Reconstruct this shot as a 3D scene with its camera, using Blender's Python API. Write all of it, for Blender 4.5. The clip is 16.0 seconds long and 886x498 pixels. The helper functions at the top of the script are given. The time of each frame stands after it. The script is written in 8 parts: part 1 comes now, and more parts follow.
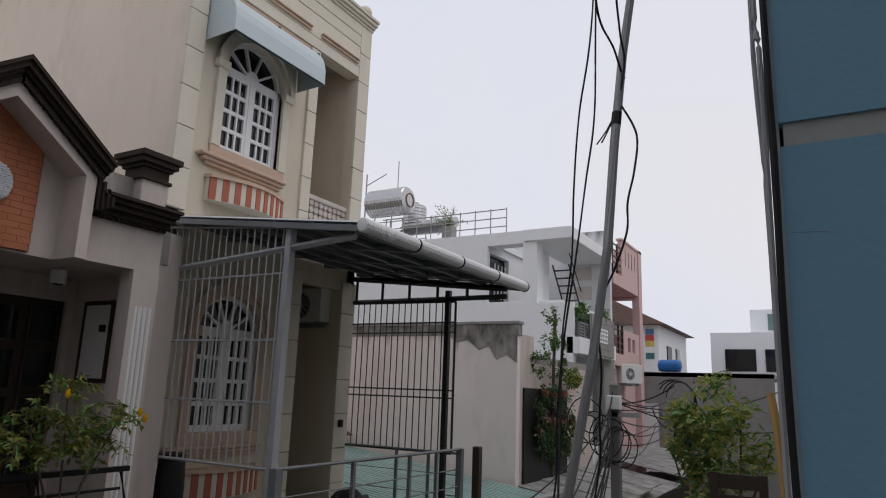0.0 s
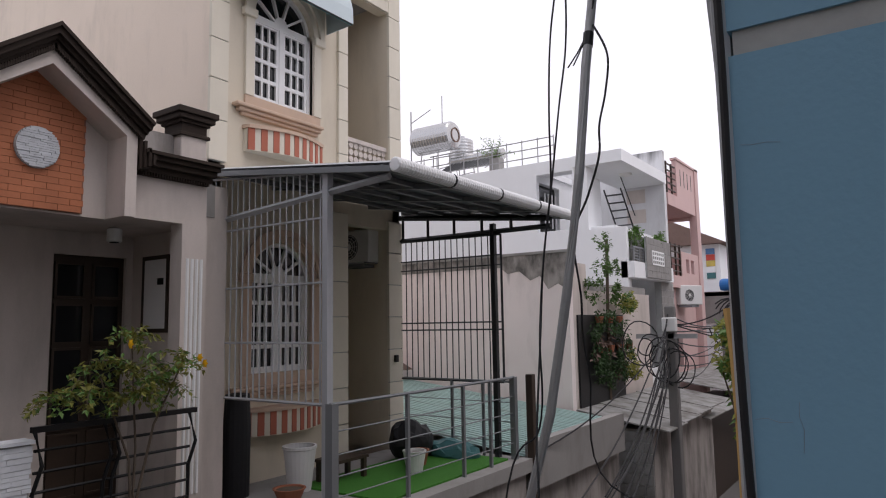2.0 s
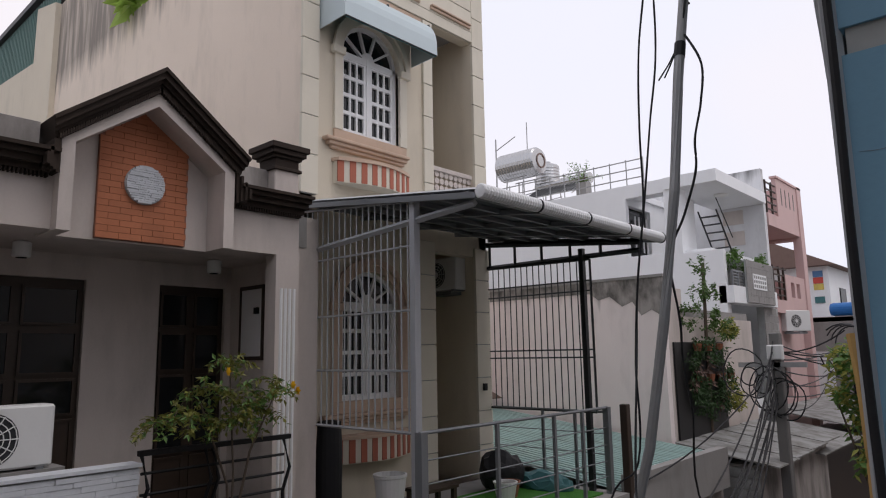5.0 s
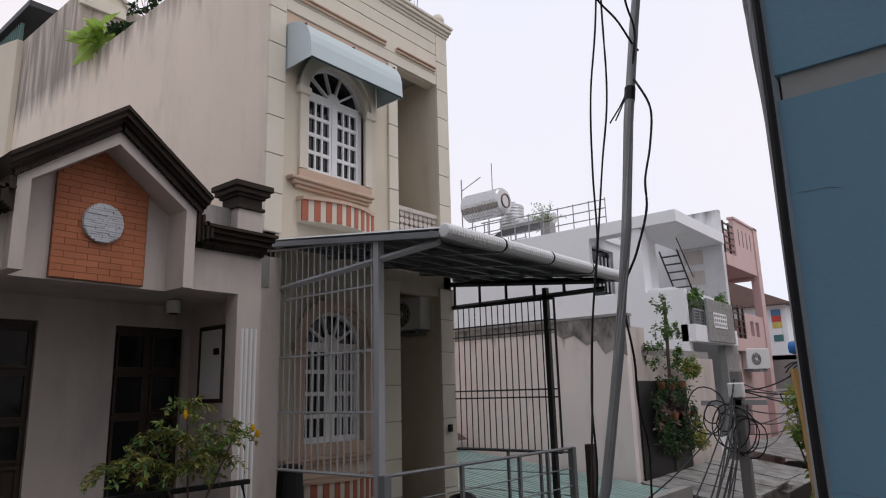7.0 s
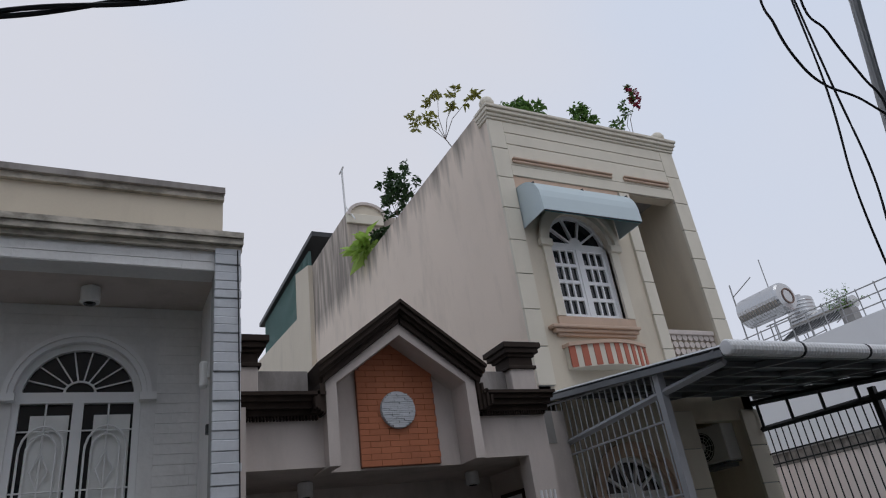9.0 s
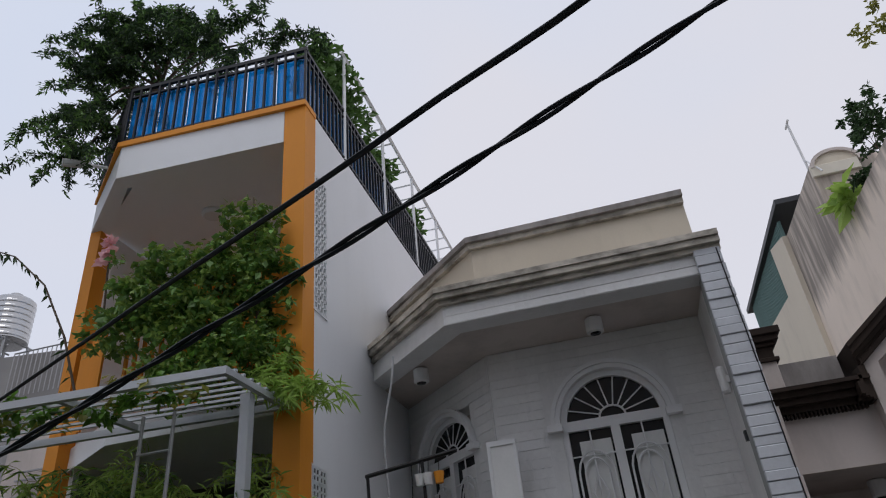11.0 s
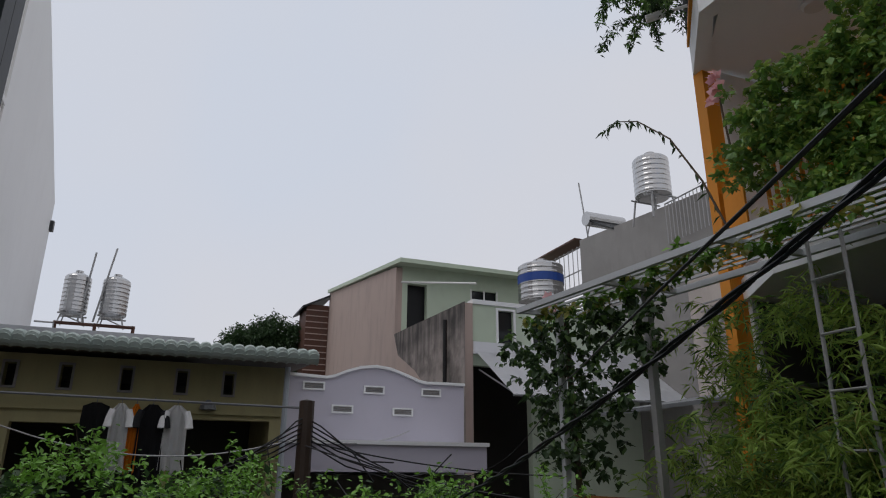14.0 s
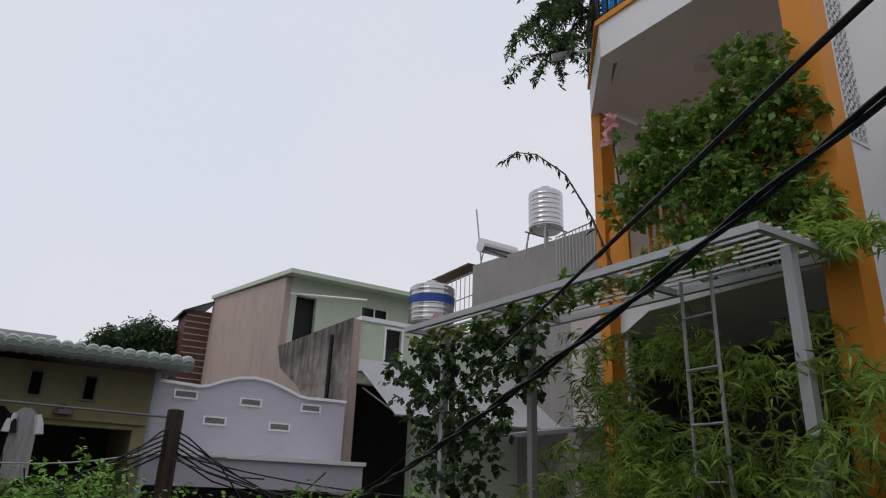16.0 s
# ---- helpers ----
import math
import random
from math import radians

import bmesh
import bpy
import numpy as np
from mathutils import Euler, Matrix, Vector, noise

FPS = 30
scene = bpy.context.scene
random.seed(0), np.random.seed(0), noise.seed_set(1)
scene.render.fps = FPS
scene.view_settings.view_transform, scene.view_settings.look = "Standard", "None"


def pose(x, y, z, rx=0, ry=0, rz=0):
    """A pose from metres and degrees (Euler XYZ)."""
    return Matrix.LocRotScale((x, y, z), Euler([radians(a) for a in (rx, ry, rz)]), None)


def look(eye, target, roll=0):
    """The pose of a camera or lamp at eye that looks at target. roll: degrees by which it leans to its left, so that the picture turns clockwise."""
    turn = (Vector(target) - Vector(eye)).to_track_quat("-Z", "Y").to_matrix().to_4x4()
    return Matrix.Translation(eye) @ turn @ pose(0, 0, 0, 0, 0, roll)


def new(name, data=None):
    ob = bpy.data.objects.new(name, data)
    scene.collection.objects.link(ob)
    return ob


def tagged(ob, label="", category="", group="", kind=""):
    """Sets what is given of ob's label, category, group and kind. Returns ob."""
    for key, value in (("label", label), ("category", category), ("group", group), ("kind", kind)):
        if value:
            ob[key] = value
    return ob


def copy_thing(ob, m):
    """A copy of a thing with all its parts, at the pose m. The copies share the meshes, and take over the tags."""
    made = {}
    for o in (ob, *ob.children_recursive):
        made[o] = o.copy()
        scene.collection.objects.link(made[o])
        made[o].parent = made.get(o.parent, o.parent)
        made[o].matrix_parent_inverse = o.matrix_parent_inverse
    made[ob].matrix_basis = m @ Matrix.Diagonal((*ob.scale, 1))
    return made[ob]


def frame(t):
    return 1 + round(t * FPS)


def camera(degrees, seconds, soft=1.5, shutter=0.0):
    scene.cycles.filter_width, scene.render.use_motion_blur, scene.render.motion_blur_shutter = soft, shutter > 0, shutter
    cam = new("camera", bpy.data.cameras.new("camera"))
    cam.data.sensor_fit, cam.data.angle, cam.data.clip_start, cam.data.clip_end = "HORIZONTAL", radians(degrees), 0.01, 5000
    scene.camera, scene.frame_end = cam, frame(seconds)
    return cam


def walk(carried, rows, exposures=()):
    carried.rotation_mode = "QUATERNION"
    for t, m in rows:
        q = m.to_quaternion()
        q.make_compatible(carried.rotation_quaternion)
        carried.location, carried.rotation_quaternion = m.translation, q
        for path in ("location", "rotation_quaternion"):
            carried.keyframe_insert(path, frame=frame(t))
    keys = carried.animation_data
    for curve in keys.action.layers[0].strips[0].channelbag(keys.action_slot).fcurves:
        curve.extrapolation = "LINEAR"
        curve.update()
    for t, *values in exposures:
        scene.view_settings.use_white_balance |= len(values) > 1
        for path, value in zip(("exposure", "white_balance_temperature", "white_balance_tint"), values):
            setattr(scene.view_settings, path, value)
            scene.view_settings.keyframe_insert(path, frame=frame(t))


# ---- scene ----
cam = camera(66.62, 16.0, soft=1.1)
PATH = [
    (0, (-0.139, 1.279, 5.129), (1.554, 2.260, 5.545), 2.14),
    (0.5, (-0.167, 1.218, 5.133), (1.608, 2.074, 5.474), 0.41),
    (1, (-0.096, 1.136, 5.142), (1.678, 2.025, 5.396), -1.74),
    (1.5, (-0.043, 1.105, 5.128), (1.699, 2.064, 5.340), -0.61),
    (2, (-0.054, 1.085, 5.129), (1.577, 2.221, 5.352), -0.98),
    (2.5, (-0.040, 1.094, 5.125), (1.565, 2.269, 5.331), -1.21),
    (3, (-0.030, 1.100, 5.130), (1.516, 2.340, 5.399), -2.71),
    (3.5, (-0.022, 1.110, 5.123), (1.531, 2.341, 5.389), -0.29),
    (4, (-0.022, 1.112, 5.124), (1.464, 2.413, 5.436), -0.57),
    (4.2, (-0.019, 1.118, 5.126), (1.456, 2.435, 5.425), -1.19),
    (6.3, (-0.010, 1.093, 5.128), (1.421, 2.433, 5.523), -1.20),
    (6.5, (-0.010, 1.091, 5.128), (1.432, 2.411, 5.550), -1.64),
    (7, (0.001, 1.092, 5.123), (1.514, 2.330, 5.544), -1.51),
    (7.5, (0.011, 1.090, 5.136), (1.549, 2.272, 5.624), -1.38),
    (8, (-0.005, 1.079, 5.176), (1.411, 2.326, 5.840), -4.58),
    (8.5, (0.001, 1.076, 5.177), (1.155, 2.507, 5.964), -6.63),
    (9, (-0.015, 1.060, 5.172), (0.857, 2.634, 6.044), -8.24),
    (9.5, (-0.072, 1.082, 5.212), (0.506, 2.752, 6.146), -8.69),
    (10, (-0.085, 1.103, 5.250), (0.149, 2.819, 6.251), -7.84),
    (10.2, (-0.094, 1.105, 5.258), (0.027, 2.824, 6.274), -7.74),
    (12.3, (-0.271, 1.206, 5.381), (-1.403, 2.574, 6.303), -3.37),
    (12.5, (-0.263, 1.216, 5.382), (-1.474, 2.520, 6.293), -3.20),
    (13, (-0.314, 1.261, 5.411), (-1.755, 2.362, 6.253), -1.74),
    (13.5, (-0.342, 1.269, 5.427), (-1.962, 2.175, 6.172), -0.86),
    (14, (-0.359, 1.269, 5.441), (-2.117, 1.986, 6.070), 0.31),
    (14.5, (-0.405, 1.278, 5.430), (-2.260, 1.819, 5.945), 0.54),
    (15, (-0.424, 1.300, 5.430), (-2.299, 1.803, 5.912), 0.49),
    (15.5, (-0.404, 1.317, 5.425), (-2.195, 2.026, 5.962), 0.94),
    (16, (-0.395, 1.314, 5.433), (-1.996, 2.295, 6.122), 2.15),
]
walk(cam, [(t, look(eye, target, roll)) for t, eye, target, roll in PATH],
     exposures=[(0, 0.12, 6650, 12), (1, 0.42, 6650, 14), (2, 0.62, 6720, 17), (3.5, 0.59, 6720, 18), (4.0, 0.47, 6680, 17), (6.5, 0.37, 6680, 15), (7.5, 0.32, 6650, 15), (8.1, 0.17, 6500, 13), (8.5, 0.02, 6330, 12), (9, -0.06, 6180, 11), (10, -0.03, 6180, 12), (12.5, 0.07, 6550, 13), (13.3, -0.02, 6570, 12), (14.0, -0.12, 6580, 11), (14.6, -0.02, 6600, 10), (15.0, 0.02, 6620, 10), (16, 0.05, 6650, 12)])

# ---- world, sun, exposure ----
world = bpy.data.worlds.new("overcast_sky")
scene.world = world
world.use_nodes = True
wn, wl = world.node_tree.nodes, world.node_tree.links
wn.clear()
sky = wn.new("ShaderNodeTexSky")
sky.sky_type, sky.sun_disc = "NISHITA", False
sky.sun_elevation, sky.sun_rotation = radians(62), radians(177)
sky.air_density, sky.dust_density = 1.0, 4.0
bw = wn.new("ShaderNodeHueSaturation")
bw.inputs["Saturation"].default_value = 0.30
cloud = wn.new("ShaderNodeMix")
cloud.data_type = "RGBA"
cloud.inputs["Factor"].default_value = 0.93
where = wn.new("ShaderNodeTexCoord")
veil = wn.new("ShaderNodeTexNoise")
veil.inputs["Scale"].default_value, veil.inputs["Detail"].default_value = 1.1, 3
thick = wn.new("ShaderNodeValToRGB")
thick.color_ramp.elements[0].position, thick.color_ramp.elements[1].position = 0.36, 0.62
thick.color_ramp.elements[0].color, thick.color_ramp.elements[1].color = (6.6, 7.2, 8.3, 1), (7.35, 7.35, 7.75, 1)
wl.new(where.outputs["Generated"], veil.inputs["Vector"])
wl.new(veil.outputs["Fac"], thick.inputs["Fac"])
wl.new(thick.outputs["Color"], cloud.inputs["B"])
bg = wn.new("ShaderNodeBackground")
bg.inputs["Strength"].default_value = 0.1
wo = wn.new("ShaderNodeOutputWorld")
wl.new(sky.outputs["Color"], bw.inputs["Color"])
wl.new(bw.outputs["Color"], cloud.inputs["A"])
wl.new(cloud.outputs["Result"], bg.inputs["Color"])
wl.new(bg.outputs["Background"], wo.inputs["Surface"])
sun_data = bpy.data.lights.new("sun", "SUN")
sun_data.energy, sun_data.angle, sun_data.color = 0.5, radians(25), (1.0, 0.97, 0.93)
sun = new("sun", sun_data)
sun.matrix_world = look((1, -12, 34), (0, 6, 0))

# ---- materials ----
def mat(name, color, rough=0.7, metal=0.0, var=0.12, scale=3.0, grain=40.0, bump=0.15, streak=0.0, dirt=(0.12, 0.11, 0.10), pieces=0.0, stretch=(1, 1, 0.3), spec=0.4, thin=0.0, lo=0.5, top=None, runoff=(0.14, 0.125, 0.11)):
    """Base colour with broad stains, fine grain, optional vertical run-off streaks, and piece-to-piece change."""
    m = bpy.data.materials.new(name)
    m.use_nodes = True
    n, l = m.node_tree.nodes, m.node_tree.links
    b = n["Principled BSDF"]
    b.inputs["Roughness"].default_value, b.inputs["Metallic"].default_value = rough, metal
    b.inputs["Specular IOR Level"].default_value = spec
    tc = n.new("ShaderNodeTexCoord")
    big = n.new("ShaderNodeTexNoise")
    big.inputs["Scale"].default_value, big.inputs["Detail"].default_value = scale, 6
    l.new(tc.outputs["Object"], big.inputs["Vector"])
    fine = n.new("ShaderNodeTexNoise")
    fine.inputs["Scale"].default_value, fine.inputs["Detail"].default_value = grain, 4
    l.new(tc.outputs["Object"], fine.inputs["Vector"])
    hsv = n.new("ShaderNodeHueSaturation")
    hsv.inputs["Color"].default_value = (*color, 1)
    add = n.new("ShaderNodeMath")
    add.operation = "MULTIPLY_ADD"
    add.inputs[1].default_value, add.inputs[2].default_value = 2 * var, 1 - var
    mean = n.new("ShaderNodeMath")
    mean.operation = "MULTIPLY_ADD"
    mean.inputs[1].default_value = 0.35
    l.new(fine.outputs["Fac"], mean.inputs[0])
    half = n.new("ShaderNodeMath")
    half.operation = "MULTIPLY"
    half.inputs[1].default_value = 0.65
    l.new(big.outputs["Fac"], half.inputs[0])
    l.new(half.outputs[0], mean.inputs[2])
    l.new(mean.outputs[0], add.inputs[0])
    value = add.outputs[0]
    if pieces:
        info = n.new("ShaderNodeObjectInfo")
        geo = n.new("ShaderNodeNewGeometry")
        s = n.new("ShaderNodeMath")
        s.operation = "ADD"
        l.new(info.outputs["Random"], s.inputs[0])
        l.new(geo.outputs["Random Per Island"], s.inputs[1])
        p = n.new("ShaderNodeMath")
        p.operation = "MULTIPLY_ADD"
        p.inputs[1].default_value, p.inputs[2].default_value = pieces, -pieces
        l.new(s.outputs[0], p.inputs[0])
        q = n.new("ShaderNodeMath")
        q.operation = "ADD"
        l.new(value, q.inputs[0])
        l.new(p.outputs[0], q.inputs[1])
        value = q.outputs[0]
    l.new(value, hsv.inputs["Value"])
    out = hsv.outputs["Color"]
    if streak:
        mp = n.new("ShaderNodeMapping")
        mp.inputs["Scale"].default_value = stretch
        l.new(tc.outputs["Object"], mp.inputs["Vector"])
        sn = n.new("ShaderNodeTexNoise")
        sn.inputs["Scale"].default_value, sn.inputs["Detail"].default_value = 2.2, 10
        sn.inputs["Roughness"].default_value = 0.62
        l.new(mp.outputs["Vector"], sn.inputs["Vector"])
        ramp = n.new("ShaderNodeValToRGB")
        ramp.color_ramp.elements[0].position, ramp.color_ramp.elements[1].position = lo, lo + 0.26
        l.new(sn.outputs["Fac"], ramp.inputs["Fac"])
        k = n.new("ShaderNodeMath")
        k.operation = "MULTIPLY"
        k.inputs[1].default_value = streak
        l.new(ramp.outputs["Color"], k.inputs[0])
        mix = n.new("ShaderNodeMix")
        mix.data_type = "RGBA"
        mix.inputs["B"].default_value = (*dirt, 1)
        l.new(k.outputs[0], mix.inputs["Factor"])
        l.new(out, mix.inputs["A"])
        out = mix.outputs["Result"]
    if top:
        # rain stains running down from the coping
        mp = n.new("ShaderNodeMapping")
        mp.inputs["Scale"].default_value = (1, 1, 0.10)
        l.new(tc.outputs["Object"], mp.inputs["Vector"])
        sn = n.new("ShaderNodeTexNoise")
        sn.inputs["Scale"].default_value, sn.inputs["Detail"].default_value = 4.5, 8
        l.new(mp.outputs["Vector"], sn.inputs["Vector"])
        sep = n.new("ShaderNodeSeparateXYZ")
        l.new(tc.outputs["Object"], sep.inputs["Vector"])
        rise = n.new("ShaderNodeMapRange")
        rise.inputs["From Min"].default_value, rise.inputs["From Max"].default_value = top
        rise.inputs["To Min"].default_value, rise.inputs["To Max"].default_value = -0.55, 0.22
        l.new(sep.outputs["Z"], rise.inputs["Value"])
        both = n.new("ShaderNodeMath")
        l.new(sn.outputs["Fac"], both.inputs[0])
        l.new(rise.outputs["Result"], both.inputs[1])
        ramp = n.new("ShaderNodeMapRange")
        ramp.inputs["From Min"].default_value, ramp.inputs["From Max"].default_value = 0.45, 0.8
        ramp.inputs["To Max"].default_value = 0.8
        l.new(both.outputs[0], ramp.inputs["Value"])
        mix = n.new("ShaderNodeMix")
        mix.data_type = "RGBA"
        mix.inputs["B"].default_value = (*runoff, 1)
        l.new(ramp.outputs["Result"], mix.inputs["Factor"])
        l.new(out, mix.inputs["A"])
        out = mix.outputs["Result"]
    l.new(out, b.inputs["Base Color"])
    if bump:
        bp = n.new("ShaderNodeBump")
        bp.inputs["Strength"].default_value, bp.inputs["Distance"].default_value = bump, 0.01
        l.new(mean.outputs[0], bp.inputs["Height"])
        l.new(bp.outputs["Normal"], b.inputs["Normal"])
    if thin:
        tr = n.new("ShaderNodeBsdfTranslucent")
        l.new(out, tr.inputs["Color"])
        ms_ = n.new("ShaderNodeMixShader")
        ms_.inputs["Fac"].default_value = thin
        l.new(b.outputs["BSDF"], ms_.inputs[1])
        l.new(tr.outputs["BSDF"], ms_.inputs[2])
        l.new(ms_.outputs["Shader"], n["Material Output"].inputs["Surface"])
    return m


def glass_mat(name, color, rough=0.05, see=0.0):
    m = bpy.data.materials.new(name)
    m.use_nodes = True
    b = m.node_tree.nodes["Principled BSDF"]
    b.inputs["Base Color"].default_value = (*color, 1)
    b.inputs["Roughness"].default_value, b.inputs["Transmission Weight"].default_value = rough, see
    b.inputs["IOR"].default_value = 1.45
    return m


M = dict(
    cream=mat("cream_paint", (0.62, 0.55, 0.44), 0.8, var=0.10, scale=0.8, streak=0.30, dirt=(0.33, 0.29, 0.24)),
    cream_side=mat("weathered_cream_paint", (0.73, 0.625, 0.525), 0.85, var=0.12, scale=0.7, streak=0.35, dirt=(0.36, 0.32, 0.27), top=(10.6, 12.2)),
    cream_trim=mat("cream_trim_paint", (0.66, 0.61, 0.51), 0.75, var=0.08, pieces=0.06, streak=0.15, dirt=(0.3, 0.27, 0.2)),
    peach=mat("peach_moulding_paint", (0.55, 0.40, 0.30), 0.7, var=0.10, streak=0.2),
    red_stripe=mat("red_oxide_paint", (0.42, 0.13, 0.08), 0.7, var=0.15),
    white=mat("white_gloss_paint", (0.78, 0.78, 0.78), 0.4, var=0.05, bump=0.05),
    offwhite=mat("off_white_wall_paint", (0.57, 0.505, 0.465), 0.8, var=0.12, scale=0.9, streak=0.55, dirt=(0.33, 0.30, 0.27), lo=0.46),
    greywall=mat("grey_white_masonry_paint", (0.74, 0.735, 0.725), 0.8, var=0.18, scale=2.2, grain=25, bump=0.8, pieces=0.06, streak=0.25, dirt=(0.36, 0.35, 0.34)),
    brownmould=mat("dark_brown_moulding_paint", (0.026, 0.016, 0.011), 0.85, var=0.35, scale=6, streak=0.35, dirt=(0.07, 0.048, 0.032)),
    brick=mat("orange_brick_tile", (0.42, 0.148, 0.072), 0.75, var=0.25, pieces=0.12, streak=0.3, dirt=(0.27, 0.095, 0.05)),
    mortar=mat("grey_mortar", (0.27, 0.13, 0.09), 0.9),
    disc=mat("grey_split_stone", (0.50, 0.52, 0.55), 0.8, var=0.2, scale=20, pieces=0.15),
    glass=glass_mat("dark_window_glass", (0.012, 0.014, 0.016)),
    # teal tint lightened so the colour also holds the sky's reflection
    teal_glass=glass_mat("teal_tint_reflection", (0.20, 0.42, 0.40), 0.04),
    blue_glass=glass_mat("blue_tinted_panel", (0.01, 0.27, 0.72), 0.06, 0.6),
    curtain=mat("pale_curtain", (0.78, 0.78, 0.76), 0.9, var=0.1, scale=8),
    steel=mat("grey_painted_steel", (0.20, 0.21, 0.22), 0.5, 0.3, var=0.15),
    palesteel=mat("pale_grey_painted_steel", (0.40, 0.41, 0.43), 0.5, 0.15, var=0.15),
    navy=mat("navy_maker_band", (0.015, 0.06, 0.28), 0.4, var=0.1),
    darksteel=mat("dark_grey_steel", (0.035, 0.037, 0.04), 0.5, 0.3, var=0.2),
    black=mat("black_iron", (0.012, 0.012, 0.013), 0.45, 0.2, var=0.2),
    rubber=mat("black_cable_sheath", (0.010, 0.010, 0.012), 0.6, var=0.2, scale=20),
    whitecable=mat("pale_cable_sheath", (0.40, 0.40, 0.41), 0.6, var=0.15, scale=20),
    galv=mat("galvanised_pipe", (0.34, 0.34, 0.34), 0.5, 0.35, var=0.2, scale=8),
    stainless=mat("stainless_steel", (0.48, 0.48, 0.48), 0.26, 0.95, var=0.08),
    tin=mat("pale_tin_sheet", (0.50, 0.52, 0.54), 0.5, 0.25, var=0.12, scale=2),
    greentin=mat("weathered_green_tin", (0.40, 0.54, 0.52), 0.55, 0.1, var=0.20, scale=2.5, streak=0.6, dirt=(0.20, 0.19, 0.16), stretch=(2.5, 0.25, 1)),
    darkgreentin=mat("green_tin_wall", (0.13, 0.22, 0.20), 0.6, 0.1, var=0.15, streak=0.3),
    awning=mat("pale_blue_awning_sheet", (0.50, 0.58, 0.60), 0.45, 0.1, var=0.06),
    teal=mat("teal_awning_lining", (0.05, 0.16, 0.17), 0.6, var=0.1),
    blue=mat("blue_wall_paint", (0.165, 0.325, 0.44), 0.7, var=0.07, scale=0.7, grain=70, bump=0.2, streak=0.1, dirt=(0.08, 0.17, 0.25)),
    paleblue=mat("pale_blue_corner_paint", (0.42, 0.46, 0.50), 0.8, var=0.15, streak=0.3),
    joint=mat("cement_joint", (0.36, 0.37, 0.36), 0.9, var=0.25, scale=8),
    concrete=mat("grey_concrete", (0.28, 0.27, 0.26), 0.9, var=0.22, scale=2, streak=0.4),
    oldwall=mat("stained_render", (0.36, 0.33, 0.31), 0.9, var=0.18, scale=1.3, streak=0.8, dirt=(0.07, 0.065, 0.06), lo=0.42),
    stained=mat("mouldy_render", (0.33, 0.285, 0.265), 0.9, var=0.22, scale=1.6, streak=0.9, dirt=(0.055, 0.05, 0.047), lo=0.44, stretch=(0.6, 1, 0.6), top=(7.0, 8.8), runoff=(0.03, 0.028, 0.027)),
    cornice=mat("rain_stained_cornice", (0.60, 0.55, 0.47), 0.85, var=0.15, scale=2, streak=0.85, dirt=(0.12, 0.11, 0.09), lo=0.40, stretch=(1.5, 1.5, 3.0)),
    oldtin=mat("dirty_tin_sheet", (0.30, 0.30, 0.29), 0.7, 0.1, var=0.2, scale=2, streak=0.8, dirt=(0.09, 0.075, 0.06), lo=0.42),
    pinkwall=mat("pale_pink_render", (0.78, 0.70, 0.68), 0.85, var=0.10, scale=1.0, streak=0.35, dirt=(0.42, 0.37, 0.35), top=(5.3, 6.9), runoff=(0.10, 0.095, 0.09)),
    pink=mat("pink_house_paint", (0.60, 0.42, 0.40), 0.8, var=0.08, scale=1.2, streak=0.2, dirt=(0.35, 0.24, 0.22)),
    mould=mat("black_mould_stain", (0.34, 0.315, 0.295), 0.95, var=0.25, scale=3, streak=0.95, dirt=(0.085, 0.08, 0.075), stretch=(1.3, 1.3, 0.7), lo=0.36),
    lilac=mat("lilac_wall_paint", (0.52, 0.50, 0.58), 0.8, var=0.06, scale=1.0, streak=0.15, dirt=(0.36, 0.34, 0.4)),
    mint=mat("pale_green_paint", (0.50, 0.58, 0.46), 0.8, var=0.08, streak=0.25, dirt=(0.3, 0.32, 0.25)),
    olive=mat("olive_yellow_paint", (0.40, 0.36, 0.19), 0.85, var=0.12, streak=0.3),
    taupe=mat("taupe_render", (0.44, 0.345, 0.305), 0.9, var=0.10, scale=1.0, streak=0.4, dirt=(0.22, 0.2, 0.19)),
    rooftile=mat("grey_green_roof_tile", (0.38, 0.44, 0.41), 0.7, var=0.18, scale=4, pieces=0.06),
    orange=mat("orange_house_paint", (0.72, 0.27, 0.02), 0.6, var=0.08, streak=0.15, dirt=(0.4, 0.15, 0.02)),
    housewhite=mat("white_house_paint", (0.80, 0.81, 0.82), 0.8, var=0.05, scale=0.7, streak=0.1, dirt=(0.5, 0.5, 0.5)),
    partywall=mat("stained_white_render", (0.66, 0.66, 0.67), 0.85, var=0.10, scale=1.2, streak=0.4, dirt=(0.3, 0.29, 0.28), top=(10.2, 11.4), runoff=(0.10, 0.10, 0.10)),
    orangewood=mat("weathered_orange_timber", (0.23, 0.085, 0.017), 0.7, var=0.2, scale=4, pieces=0.12, streak=0.4, dirt=(0.10, 0.05, 0.02)),
    wood=mat("dark_stained_wood", (0.046, 0.030, 0.021), 0.5, var=0.3, scale=6),
    brownsheet=mat("brown_metal_sheet", (0.10, 0.045, 0.03), 0.6, var=0.25, streak=0.4),
    trunk=mat("tree_bark", (0.10, 0.075, 0.055), 0.9, var=0.3, scale=14, bump=0.5),
    leaf=mat("green_leaves", (0.10, 0.19, 0.045), 0.5, var=0.3, pieces=0.5, bump=0.0, thin=0.28),
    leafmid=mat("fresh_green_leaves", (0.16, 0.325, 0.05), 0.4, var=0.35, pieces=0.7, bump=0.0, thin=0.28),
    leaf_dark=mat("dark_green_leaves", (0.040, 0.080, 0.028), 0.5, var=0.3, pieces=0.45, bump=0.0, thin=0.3),
